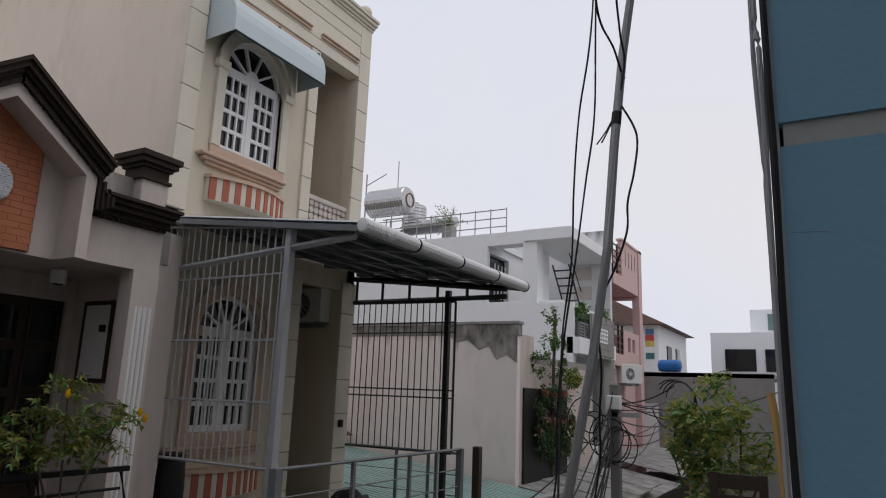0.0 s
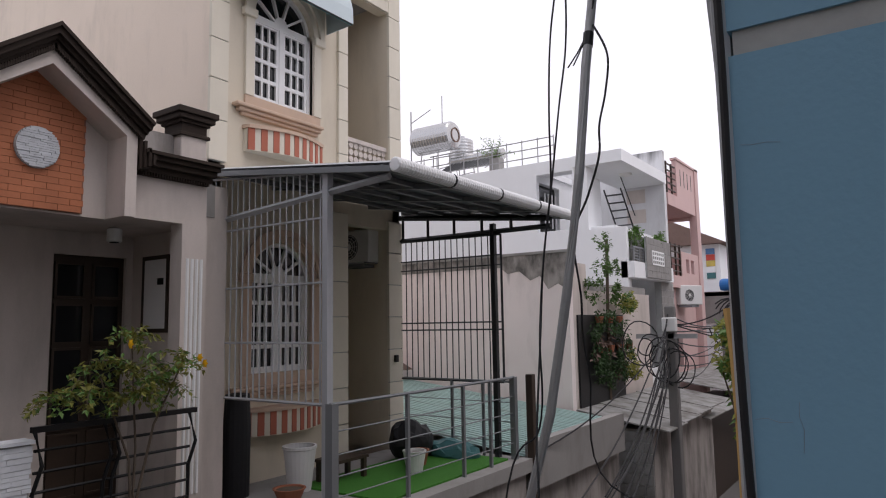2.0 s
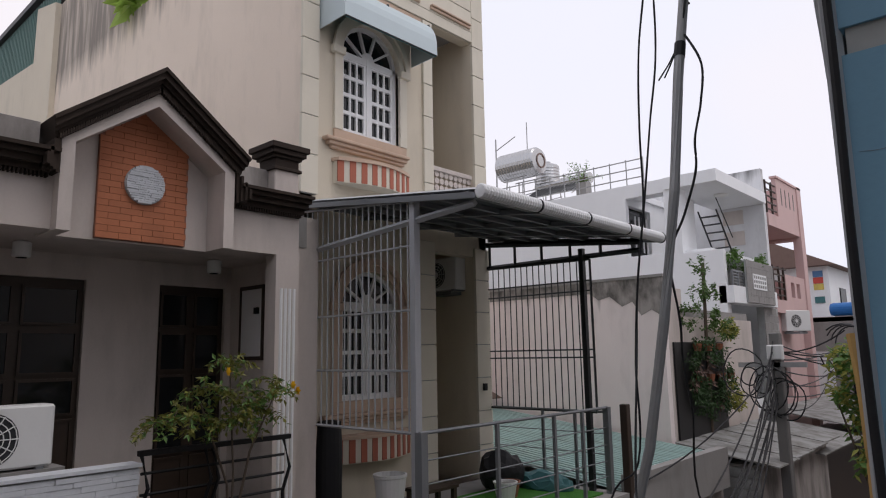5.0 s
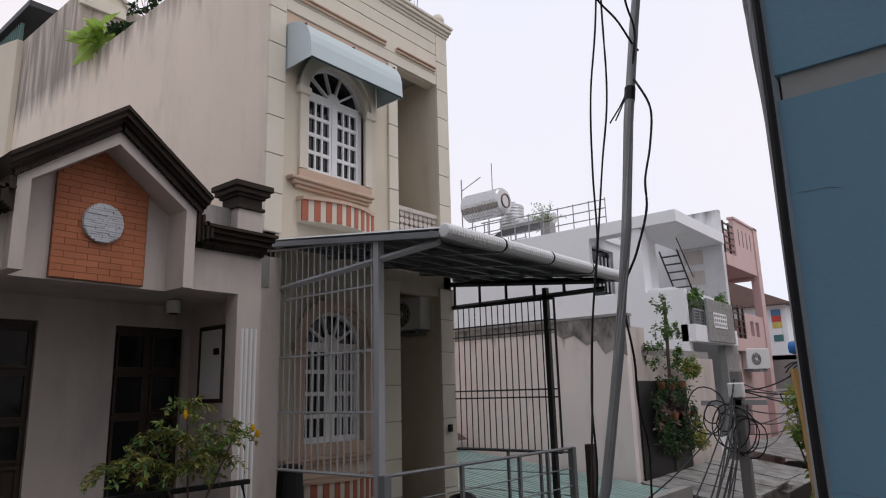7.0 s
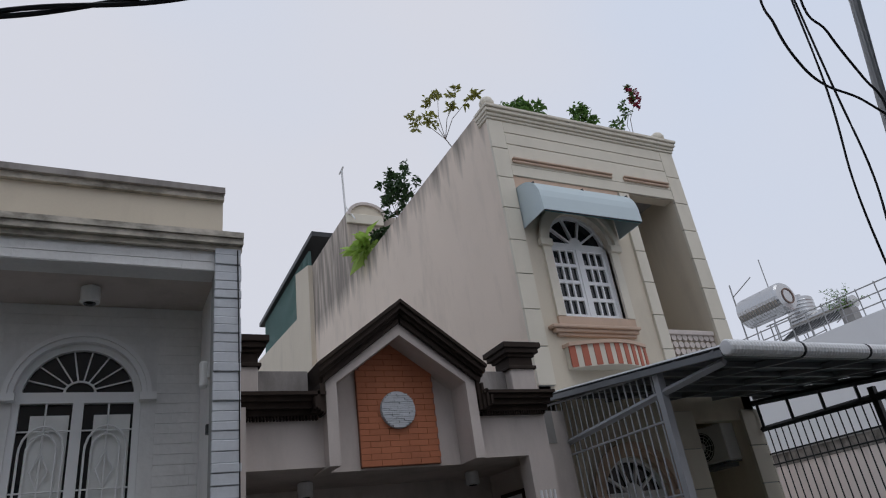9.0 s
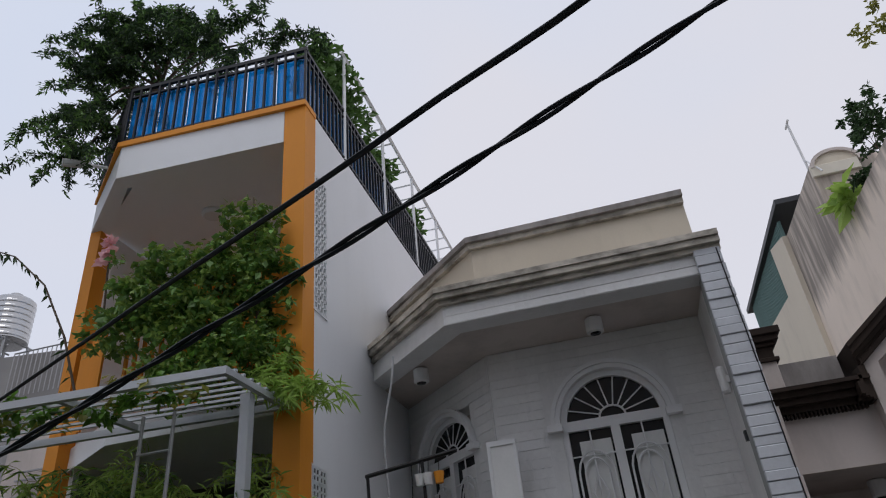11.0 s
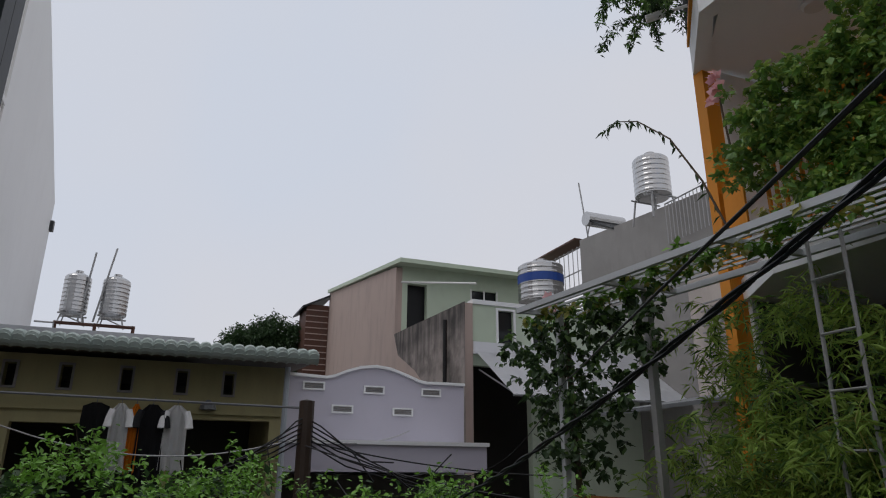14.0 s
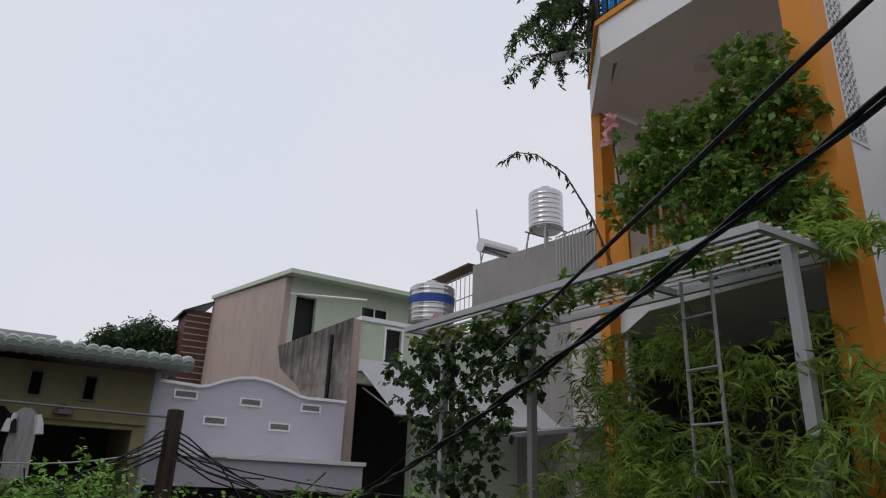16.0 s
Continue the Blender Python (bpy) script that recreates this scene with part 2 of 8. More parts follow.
    leaf_light=mat("light_green_leaves", (0.29, 0.42, 0.09), 0.45, var=0.3, pieces=0.4, bump=0.0, thin=0.4),
    leaf_yellow=mat("yellow_green_leaves", (0.26, 0.26, 0.06), 0.5, var=0.3, pieces=0.45, bump=0.0, thin=0.4),
    petal=mat("yellow_petals", (0.85, 0.45, 0.01), 0.6),
    pinkpetal=mat("pale_pink_blossom", (0.80, 0.48, 0.50), 0.6, bump=0.0, thin=0.4),
    redpetal=mat("magenta_blossom", (0.35, 0.03, 0.08), 0.6),
    grass=mat("green_artificial_turf", (0.035, 0.17, 0.015), 0.9, var=0.3, scale=30, grain=200, bump=0.6),
    asphalt=mat("alley_concrete", (0.16, 0.155, 0.15), 0.9, var=0.2, scale=1.5),
    earth=mat("city_ground", (0.17, 0.16, 0.14), 0.95, var=0.2, scale=0.3),
    terracotta=mat("terracotta", (0.30, 0.11, 0.06), 0.8),
    plastic=mat("white_plastic", (0.66, 0.66, 0.65), 0.45, var=0.08),
    greenplastic=mat("green_plastic", (0.03, 0.35, 0.12), 0.5),
    blueplastic=mat("blue_plastic", (0.015, 0.13, 0.38), 0.4),
    tarp=mat("white_tarpaulin", (0.70, 0.71, 0.74), 0.6, var=0.08, scale=3),
    darkfabric=mat("black_cloth", (0.012, 0.012, 0.014), 0.9),
    whitefabric=mat("white_cloth", (0.74, 0.74, 0.74), 0.9, var=0.12, scale=9),
    orangefabric=mat("orange_cloth", (0.72, 0.22, 0.01), 0.9),
    yellowp=mat("yellow_pipe", (0.50, 0.30, 0.10), 0.6, var=0.15),
    yellowpaint=mat("yellow_wall_paint", (0.62, 0.48, 0.12), 0.7, streak=0.3),
    bluepaint=mat("faded_blue_paint", (0.10, 0.22, 0.42), 0.7, streak=0.3),
    redpaint=mat("red_wall_paint", (0.55, 0.08, 0.06), 0.7),
    roofbrown=mat("brown_clay_tiles", (0.18, 0.12, 0.10), 0.8, var=0.25, scale=6),
    # floor colour darkened to hold the porch's shade
    darktile=mat("shaded_porch_floor", (0.055, 0.05, 0.047), 0.4, var=0.2, scale=4),
    # grey-blue underside paint with the canopy's shade mixed into the colour
    underside=mat("shaded_sheet_underside", (0.055, 0.062, 0.075), 0.5, 0.2, var=0.2, scale=3),
    # near-black on purpose: the shade of rooms and recesses is in the colour
    interior=mat("painted_recess_shade", (0.07, 0.065, 0.06), 0.9),
    stackstone=mat("white_stacked_stone", (0.58, 0.60, 0.63), 0.8, var=0.15, scale=10, pieces=0.12),
)


# ---- helpers for building ----
def part(name, bm, material, parent=None, label="", smooth=False):
    """Links a bmesh as one mesh object; its coordinates are the world's."""
    me = bpy.data.meshes.new(name)
    bmesh.ops.recalc_face_normals(bm, faces=bm.faces)
    bm.to_mesh(me)
    bm.free()
    if smooth:
        for p in me.polygons:
            p.use_smooth = True
    for mm in material if isinstance(material, tuple) else (material,):
        me.materials.append(M[mm])
    ob = new(name, me)
    if parent is not None:
        ob.parent = parent
        ob.matrix_parent_inverse = parent.matrix_basis.inverted() if parent.parent is None else Matrix.Identity(4)
    if label:
        ob["label"] = label
    return ob


def thing(name, label, category, at=(0, 0, 0), group="", kind=""):
    e = new(name)
    e.empty_display_size = 0.1
    e.matrix_basis = Matrix.Translation(at)
    return tagged(e, label, category, group, kind)


def box(bm, x0, x1, y0, y1, z0, z1, bevel=0.0):
    r = bmesh.ops.create_cube(bm, size=1.0)
    bmesh.ops.scale(bm, vec=(x1 - x0, y1 - y0, z1 - z0), verts=r["verts"])
    bmesh.ops.translate(bm, vec=((x0 + x1) / 2, (y0 + y1) / 2, (z0 + z1) / 2), verts=r["verts"])
    if bevel:
        es = list({e for v in r["verts"] for e in v.link_edges})
        bmesh.ops.bevel(bm, geom=es, offset=bevel, segments=1, affect="EDGES")


def bx(x0, x1, y0, y1, z0, z1, bevel=0.0):
    bm = bmesh.new()
    box(bm, x0, x1, y0, y1, z0, z1, bevel)
    return bm


def prism(bm, poly, axis, a, b):
    """Extrudes a polygon of (u, v) along an axis from a to b. For x: (y, z); for y: (x, z); for z: (x, y)."""
    def P(u, v, w):
        return {"x": (w, u, v), "y": (u, w, v), "z": (u, v, w)}[axis]
    lo = [bm.verts.new(P(u, v, a)) for u, v in poly]
    hi = [bm.verts.new(P(u, v, b)) for u, v in poly]
    bm.faces.new(lo)
    bm.faces.new(hi[::-1])
    for i in range(len(poly)):
        j = (i + 1) % len(poly)
        bm.faces.new((lo[i], lo[j], hi[j], hi[i]))


def pr(poly, axis, a, b):
    bm = bmesh.new()
    prism(bm, poly, axis, a, b)
    return bm


def tube(bm, pts, r, n=6, r2=None):
    """A tube along points, tapering from r to r2."""
    pts = [Vector(p) for p in pts]
    rings = []
    for i, p in enumerate(pts):
        d = (pts[min(i + 1, len(pts) - 1)] - pts[max(i - 1, 0)]).normalized()
        u = d.cross(Vector((0, 0, 1)))
        u = u.normalized() if u.length > 0.05 else d.cross(Vector((0, 1, 0))).normalized()
        v = d.cross(u)
        rr = r if r2 is None else r + (r2 - r) * i / (len(pts) - 1)
        rings.append([bm.verts.new(p + (u * math.cos(2 * math.pi * k / n) + v * math.sin(2 * math.pi * k / n)) * rr) for k in range(n)])
    for a, b in zip(rings, rings[1:]):
        for k in range(n):
            bm.faces.new((a[k], a[(k + 1) % n], b[(k + 1) % n], b[k]))
    bm.faces.new(rings[0])
    bm.faces.new(rings[-1][::-1])


def tb(pts, r, n=6, r2=None):
    bm = bmesh.new()
    tube(bm, pts, r, n, r2)
    return bm


def lathe(bm, cx, cy, prof, n=20, axis="z", cz=0.0):
    """Turns a profile of (radius, height) round an upright axis, or one along x or y through (cx, cy, cz)."""
    rings = []
    for r, h in prof:
        ring = []
        for k in range(n):
            a = 2 * math.pi * k / n
            c, s = r * math.cos(a), r * math.sin(a)
            ring.append(bm.verts.new({"z": (cx + c, cy + s, h), "x": (h, cy + c, cz + s), "y": (cx + c, h, cz + s)}[axis]))
        rings.append(ring)
    for a, b in zip(rings, rings[1:]):
        for k in range(n):
            bm.faces.new((a[k], a[(k + 1) % n], b[(k + 1) % n], b[k]))
    bm.faces.new(rings[0])
    bm.faces.new(rings[-1][::-1])


def lt(cx, cy, prof, n=20, axis="z", cz=0.0):
    bm = bmesh.new()
    lathe(bm, cx, cy, prof, n, axis, cz)
    return bm


def wall(axis, u0, u1, z0, z1, w0, w1, holes=()):
    """A wall slab with rectangular holes through it. axis y: u is x and the wall lies between y = w0 and w1; axis x: u is y."""
    bm = bmesh.new()
    us = sorted({u0, u1, *[h[0] for h in holes], *[h[1] for h in holes]})
    zs = sorted({z0, z1, *[h[2] for h in holes], *[h[3] for h in holes]})
    us, zs = [u for u in us if u0 <= u <= u1], [z for z in zs if z0 <= z <= z1]

    def solid(i, j):
        if not (0 <= i < len(us) - 1 and 0 <= j < len(zs) - 1):
            return False
        u, z = (us[i] + us[i + 1]) / 2, (zs[j] + zs[j + 1]) / 2
        return not any(h[0] < u < h[1] and h[2] < z < h[3] for h in holes)
    P = (lambda u, w, z: (u, w, z)) if axis == "y" else (lambda u, w, z: (w, u, z))
    cache = {}

    def V(u, w, z):
        k = (round(u, 5), round(w, 5), round(z, 5))
        if k not in cache:
            cache[k] = bm.verts.new(P(u, w, z))
        return cache[k]
    for i in range(len(us) - 1):
        for j in range(len(zs) - 1):
            if not solid(i, j):
                continue
            a, b, c, d = us[i], us[i + 1], zs[j], zs[j + 1]
            for w in (w0, w1):
                bm.faces.new((V(a, w, c), V(b, w, c), V(b, w, d), V(a, w, d)))
            for (di, dj), (p, q) in {(-1, 0): ((a, c), (a, d)), (1, 0): ((b, c), (b, d)), (0, -1): ((a, c), (b, c)), (0, 1): ((a, d), (b, d))}.items():
                if not solid(i + di, j + dj):
                    bm.faces.new((V(p[0], w0, p[1]), V(q[0], w0, q[1]), V(q[0], w1, q[1]), V(p[0], w1, p[1])))
    return bm


def arc(cx, cz, rx, rz, a0, a1, n):
    return [(cx + rx * math.cos(radians(a0 + (a1 - a0) * i / n)), cz + rz * math.sin(radians(a0 + (a1 - a0) * i / n))) for i in range(n + 1)]


def ring(bm, outer, inner, axis, a, b):
    """A band between two open outlines of equal length, extruded along an axis."""
    def P(u, v, w):
        return {"x": (w, u, v), "y": (u, w, v), "z": (u, v, w)}[axis]
    q = [[bm.verts.new(P(u, v, w)) for u, v in line] for line, w in ((outer, a), (inner, a), (inner, b), (outer, b))]
    n = len(outer)
    for s in range(4):
        for i in range(n - 1):
            bm.faces.new((q[s][i], q[s][i + 1], q[(s + 1) % 4][i + 1], q[(s + 1) % 4][i]))
    for i in (0, n - 1):
        bm.faces.new([q[s][i] for s in range(4)])


def sag(p, q, drop, n=14):
    p, q = Vector(p), Vector(q)
    return [p.lerp(q, i / n) - Vector((0, 0, drop * 4 * (i / n) * (1 - i / n))) for i in range(n + 1)]


# ---- ground ----
tagged(part("ground", bx(-400, 400, -400, 400, -0.3, -0.02), "earth"), "bare grey city ground reaching the horizon", "ground", kind="structure")
tagged(part("road", bx(-9.4, 60, 1.9, 6.2, -0.1, 0.0), "asphalt"), "narrow grey concrete alley between houses", "road", kind="structure")


# ---- arched window, shared by the cream house's two storeys ----
def arched_window(parent, x0, x1, z0, zs, zt, y, rows=4, cols=3):
    """White wooden casement pair under a fan light, set in a wall whose face is at y."""
    cx, r, rz, d = (x0 + x1) / 2, (x1 - x0) / 2, zt - zs, 0.055
    bm = bmesh.new()
    y0, y1 = y + 0.06, y + 0.13
    for u in (x0, x1 - d, cx - 0.035):
        box(bm, u, u + (d if u != cx - 0.035 else 0.07), y0, y1, z0, zs + d)
    box(bm, x0, x1, y0 + 0.002, y1 - 0.002, z0, z0 + d)
    box(bm, x0, x1, y0 + 0.002, y1 - 0.002, zs - 0.05, zs + d)
    ring(bm, arc(cx, zs, r, rz, 0, 180, 16), arc(cx, zs, r - d, rz - d, 0, 180, 16), "y", y0, y1)
    win = part("window", bm, "white", parent, "white wooden arched casement window, closed")
    for leaf in (0, 1):
        a = x0 + d if leaf == 0 else cx + 0.035
        b = cx - 0.035 if leaf == 0 else x1 - d
        st = 0.05
        lf = bmesh.new()
        for u in (a, b - st):
            box(lf, u, u + st, y0 + 0.01, y1 - 0.015, z0 + d, zs - 0.05)
        w = (b - a - 2 * st)
        for k in range(1, cols):
            u = a + st + w * k / cols
            box(lf, u - 0.016, u + 0.016, y0 + 0.014, y1 - 0.02, z0 + d, zs - 0.05)
        h = zs - 0.05 - z0 - d
        for k in range(rows + 1):
            z = z0 + d + h * k / rows
            box(lf, a, b, y0 + 0.012, y1 - 0.018, z - 0.028 if k else z, z + 0.028 if k < rows else z)
        part("casement", lf, "white", win)
        for i in range(cols):
            for j in range(rows):
                part("pane", bx(a + st + w * i / cols, a + st + w * (i + 1) / cols, y1 - 0.018, y1 - 0.010, z0 + d + h * j / rows, z0 + d + h * (j + 1) / rows), "glass", win)
    fan = bmesh.new()
    for k in range(1, 5):
        g = radians(180 * k / 5)
        p, q = (cx + 0.06 * math.cos(g), zs + 0.06 * math.sin(g)), (cx + (r - d) * math.cos(g), zs + (rz - d) * math.sin(g))
        t = Vector((-(q[1] - p[1]), q[0] - p[0])).normalized() * 0.018
        prism(fan, [(p[0] + t.x, p[1] + t.y), (q[0] + t.x, q[1] + t.y), (q[0] - t.x, q[1] - t.y), (p[0] - t.x, p[1] - t.y)], "y", y0 + 0.01, y1 - 0.01)
    prism(fan, arc(cx, zs + d - 0.01, 0.13, 0.13, 0, 180, 8), "y", y0 + 0.005, y1 - 0.005)
    part("fan_light", fan, "white", win)
    part("fan_pane", pr(arc(cx, zs, r - 0.03, rz - 0.03, 0, 180, 16), "y", y1 - 0.012, y1 - 0.006), "glass", win)
    return win


def spandrel(parent, x0, x1, zs, zt, w0, w1, material):
    """Fills the corners between a rectangular hole and the arch in it."""
    cx, r = (x0 + x1) / 2, (x1 - x0) / 2
    bm = bmesh.new()
    for s in (0, 1):
        a = arc(cx, zs, r, zt - zs, 90 * s, 90 * s + 90, 8)
        ring(bm, [(x1 if s == 0 else x0, zt)] * 9, a, "y", w0, w1)
    bmesh.ops.remove_doubles(bm, verts=bm.verts, dist=0.0005)
    part("arch_filling", bm, material, parent)


# ---- cream house ----
X0, X1, F = 5.33, 9.37, 8.6
cream = thing("cream_house", "cream-painted three-storey town house with arched white windows", "house", (7.35, 10, 0))
wu, wlo = (6.04, 7.21, 8.40, 9.64, 10.21), (6.05, 7.18, 4.50, 5.84, 6.35)
part("front_wall", wall("y", X0, X1, 3.05, 11.95, F, F + 0.2, [(wu[0], wu[1], wu[2], wu[4]), (7.98, 9.06, 7.45, 10.79), (wlo[0], wlo[1], wlo[2], wlo[4]), (7.97, 9.02, 3.05, 6.8)]), "cream", cream)
part("side_wall", wall("x", F, 19.5, 0.0, 12.17, X0 - 0.004, X0 + 0.2), "cream_side", cream, "weathered cream side wall streaked with dirt")
part("side_wall", wall("x", F, 19.5, 0.0, 12.17, X1 - 0.2, X1 + 0.004), "cream_side", cream)
part("back_wall", wall("y", X0 + 0.2, X1 - 0.2, 0.0, 12.0, 19.3, 19.5), "cream_side", cream)
part("roof_slab", bx(X0 + 0.2, X1 - 0.2, F + 0.2, 19.3, 11.0, 11.2), "concrete", cream)
part("floor_slab", bx(X0 + 0.2, X1 - 0.2, F + 0.2, 19.3, 7.05, 7.25), "cream", cream)
part("inner_wall", bx(X0 + 0.2, X1 - 0.2, F + 1.6, F + 1.75, 3.05, 11.0), "cream", cream)
part("partition", bx(7.85, 8.0, F + 0.2, F + 1.6, 3.05, 11.0), "cream", cream)
part("partition", bx(9.08, 9.165, F + 0.2, F + 1.6, 3.05, 11.0), "cream", cream)
part("upper_block", wall("x", 15.6, 18.9, 12.17, 14.05, X0, X0 + 3.0), "cream_side", cream, "cream stair head on the roof")
spandrel(cream, wu[0], wu[1], wu[3], wu[4], F + 0.001, F + 0.2, "cream")
spandrel(cream, wlo[0], wlo[1], wlo[3], wlo[4], F + 0.001, F + 0.2, "cream")
for a, b, c, d, e in (wu, wlo):
    arched_window(cream, a, b, c, d, e, F)
    cx, r = (a + b) / 2, (b - a) / 2
    trim = "peach" if c < 6 else "cream_trim"
    m = bmesh.new()
    ring(m, arc(cx, d, r + 0.15, e - d + 0.15, 0, 180, 18), arc(cx, d, r, e - d, 0, 180, 18), "y", F - 0.05, F + 0.05)
    part("arch_moulding", m, trim, cream)
    m = bmesh.new()
    ring(m, arc(cx, d, r + 0.19, e - d + 0.19, 0, 180, 18), arc(cx, d, r + 0.1, e - d + 0.1, 0, 180, 18), "y", F - 0.09, F - 0.04)
    part("arch_moulding", m, trim, cream)
    for u in (a - 0.15, b):
        part("jamb_moulding", bx(u, u + 0.15, F - 0.05, F + 0.05, c, d), trim, cream)
    for u in (a - 0.21, b - 0.02):
        part("impost", bx(u, u + 0.23, F - 0.10, F, d - 0.09, d + 0.03, 0.01), trim, cream)
    m = bmesh.new()
    box(m, a - 0.29, b + 0.11, F - 0.10, F, c - 0.27, c - 0.215, 0.012)
    box(m, a - 0.35, b + 0.13, F - 0.14, F, c - 0.215, c - 0.165, 0.012)
    box(m, a - 0.22, b + 0.08, F - 0.06, F, c - 0.32, c - 0.27, 0.01)
    box(m, a - 0.15, b + 0.15, F - 0.04, F, c - 0.165, c, 0.008)
    part("window_sill", m, "peach", cream, "peach moulded window sill")
    # flower box with a bowed striped front
    zb, zt = c - 0.82, c - 0.50
    n = 17
    bow = [(a - 0.14 + (b - a + 0.26) * i / n, F - 0.10 - 0.20 * math.sin(math.pi * i / n)) for i in range(n + 1)]
    body = part("flower_box", pr([(bow[0][0], F), *bow, (bow[-1][0], F)], "z", zb, zt), "cream_trim", cream, "bowed flower box with red and cream stripes")
    rim = pr([(bow[0][0] - 0.03, F), *[(x, y - 0.035) for x, y in bow], (bow[-1][0] + 0.03, F)], "z", zt, zt + 0.05)
    part("rim", rim, "peach", body)
    for i in range(0, n, 2):
        (x, y), (x2, y2) = bow[i], bow[i + 1]
        part("stripe", pr([(x, y + 0.01), (x, y - 0.012), (x2, y2 - 0.012), (x2, y2 + 0.01)], "z", zb + 0.01, zt), "red_stripe", body)

# pilasters of cut blocks

for left, b, low in ((X0 - 0.02, 5.60, 0), (7.76, 7.98, 0.22), (9.06, 9.38, 0.05)):
    for z0, z1 in ((3.05, 6.95), (7.35, 11.86 if not 7 < left < 8 else 10.78)):
        a = left - (low if z0 < 4 else 0)
        pil = part("pilaster", bx(a + 0.02, b - 0.02, F - 0.03, F + 0.01, z0, z1), "joint", cream)
        n = round((z1 - z0) / 0.568)
        for i in range(n):
            zz = z0 + (z1 - z0) * i / n
            part("block", bx(a, b, F - 0.05, F + 0.005, zz + 0.007, zz + (z1 - z0) / n - 0.007, 0.004), "cream_trim", pil)
# entablature and cornice
for z0, z1 in ((11.645, 11.86), (11.415, 11.632), (11.0, 11.402), (10.80, 10.995)):
    part("entablature_course", bx(5.60, 9.06, F - 0.045, F, z0, z1, 0.006), "cream_trim", cream)
for a, b in ((5.64, 7.68), (7.95, 9.0)):
    m = bmesh.new()
    box(m, a, b, F - 0.11, F - 0.045, 11.09, 11.12, 0.008)
    box(m, a, b, F - 0.085, F - 0.045, 11.035, 11.075, 0.008)
    box(m, a, b, F - 0.07, F - 0.045, 11.075, 11.09)
    part("moulding", m, "peach", cream)
part("moulding", bx(5.60, 7.74, F - 0.02, F, 10.5, 10.79), "peach", cream)
m = bmesh.new()
for d, a, b in ((0.07, 11.86, 11.91), (0.10, 11.91, 11.97), (0.14, 11.97, 12.04), (0.17, 12.04, 12.10)):
    box(m, X0 - d * 0.5, X1 + d * 0.5, F - d, F + 0.25, a, b, 0.01)
part("cornice", m, "cream_trim", cream, "stepped cream cornice")
for x in (X0 + 0.06, X1 - 0.18):
    part("finial", lt(x, F, [(0.04, 12.10), (0.09, 12.12), (0.125, 12.17), (0.13, 12.22), (0.10, 12.29), (0.05, 12.33), (0.01, 12.34)], 16), "cream_trim", cream, smooth=True)
# upper balcony balustrade
bal = part("balustrade", bx(7.98, 9.06, F + 0.02, F + 0.14, 7.45, 7.62), "offwhite", cream, "white balcony balustrade with patterned panel")
part("coping", bx(7.98, 9.06, F + 0.02, F + 0.14, 8.20, 8.28, 0.01), "offwhite", bal)
for i in range(9):
    for j in range(5):
        u, z = 7.98 + 1.08 * (i + 0.5) / 9, 7.62 + (j + 0.5) * 0.12
        part("tracery", lt(u, 0, [(0.028, F + 0.05), (0.055, F + 0.05), (0.055, F + 0.09), (0.028, F + 0.09)], 8, "y", z), "offwhite", bal)
# awning over the upper window
AX0, AX1, AY, AZ0, AZ1 = 5.63, 7.50, 8.0, 9.85, 10.56
aw = thing("window_awning", "pale blue curved sheet awning over the arched window", "awning", (6.5, F, AZ1))
prof = [(F, AZ1)] + [(F - (F - AY) * math.sin(radians(g)), AZ0 + (AZ1 - AZ0) * math.cos(radians(g)) ** 0.62) for g in range(10, 91, 10)]
sheet = bmesh.new()
ring(sheet, prof, [(y + 0.012, z - 0.012) for y, z in prof], "x", AX0, AX1)
part("sheet", sheet, "awning", aw)
lip = [(F - 0.02, AZ0 - 0.02), *[(y, z) for y, z in prof[::-1]]]
for x in (AX0 - 0.012, AX1):
    part("end_panel", pr(lip, "x", x, x + 0.012), "awning", aw)
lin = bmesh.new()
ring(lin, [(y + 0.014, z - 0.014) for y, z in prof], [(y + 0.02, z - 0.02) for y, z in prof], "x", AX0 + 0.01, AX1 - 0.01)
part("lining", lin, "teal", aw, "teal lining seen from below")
fr = bmesh.new()
for x in (AX0, AX1 - 0.03, (AX0 + AX1) / 2):
    tube(fr, [(x + 0.015, F, AZ1 - 0.06), (x + 0.015, F - 0.45, AZ1 - 0.14), (x + 0.015, AY + 0.04, AZ0 + 0.02)], 0.012)
tube(fr, [(AX0, AY + 0.01, AZ0), (AX1, AY + 0.01, AZ0)], 0.014)
part("frame", fr, "darksteel", aw)

# ---- terrace of the cream house ----
TF, TY = 3.05, 6.33
part("terrace_block", bx(X0, X1 + 0.1, TY - 0.1, F, 0.0, 2.85), "oldwall", cream)
part("terrace_slab", bx(X0 - 0.02, X1 + 0.15, TY - 0.2, F, 2.85, TF), "concrete", cream)
turf = tagged(part("artificial_turf", bx(6.3, 9.2, TY + 0.05, 7.9, TF, TF + 0.025), "grass"), "bright green artificial grass mat on the terrace", "turf mat")


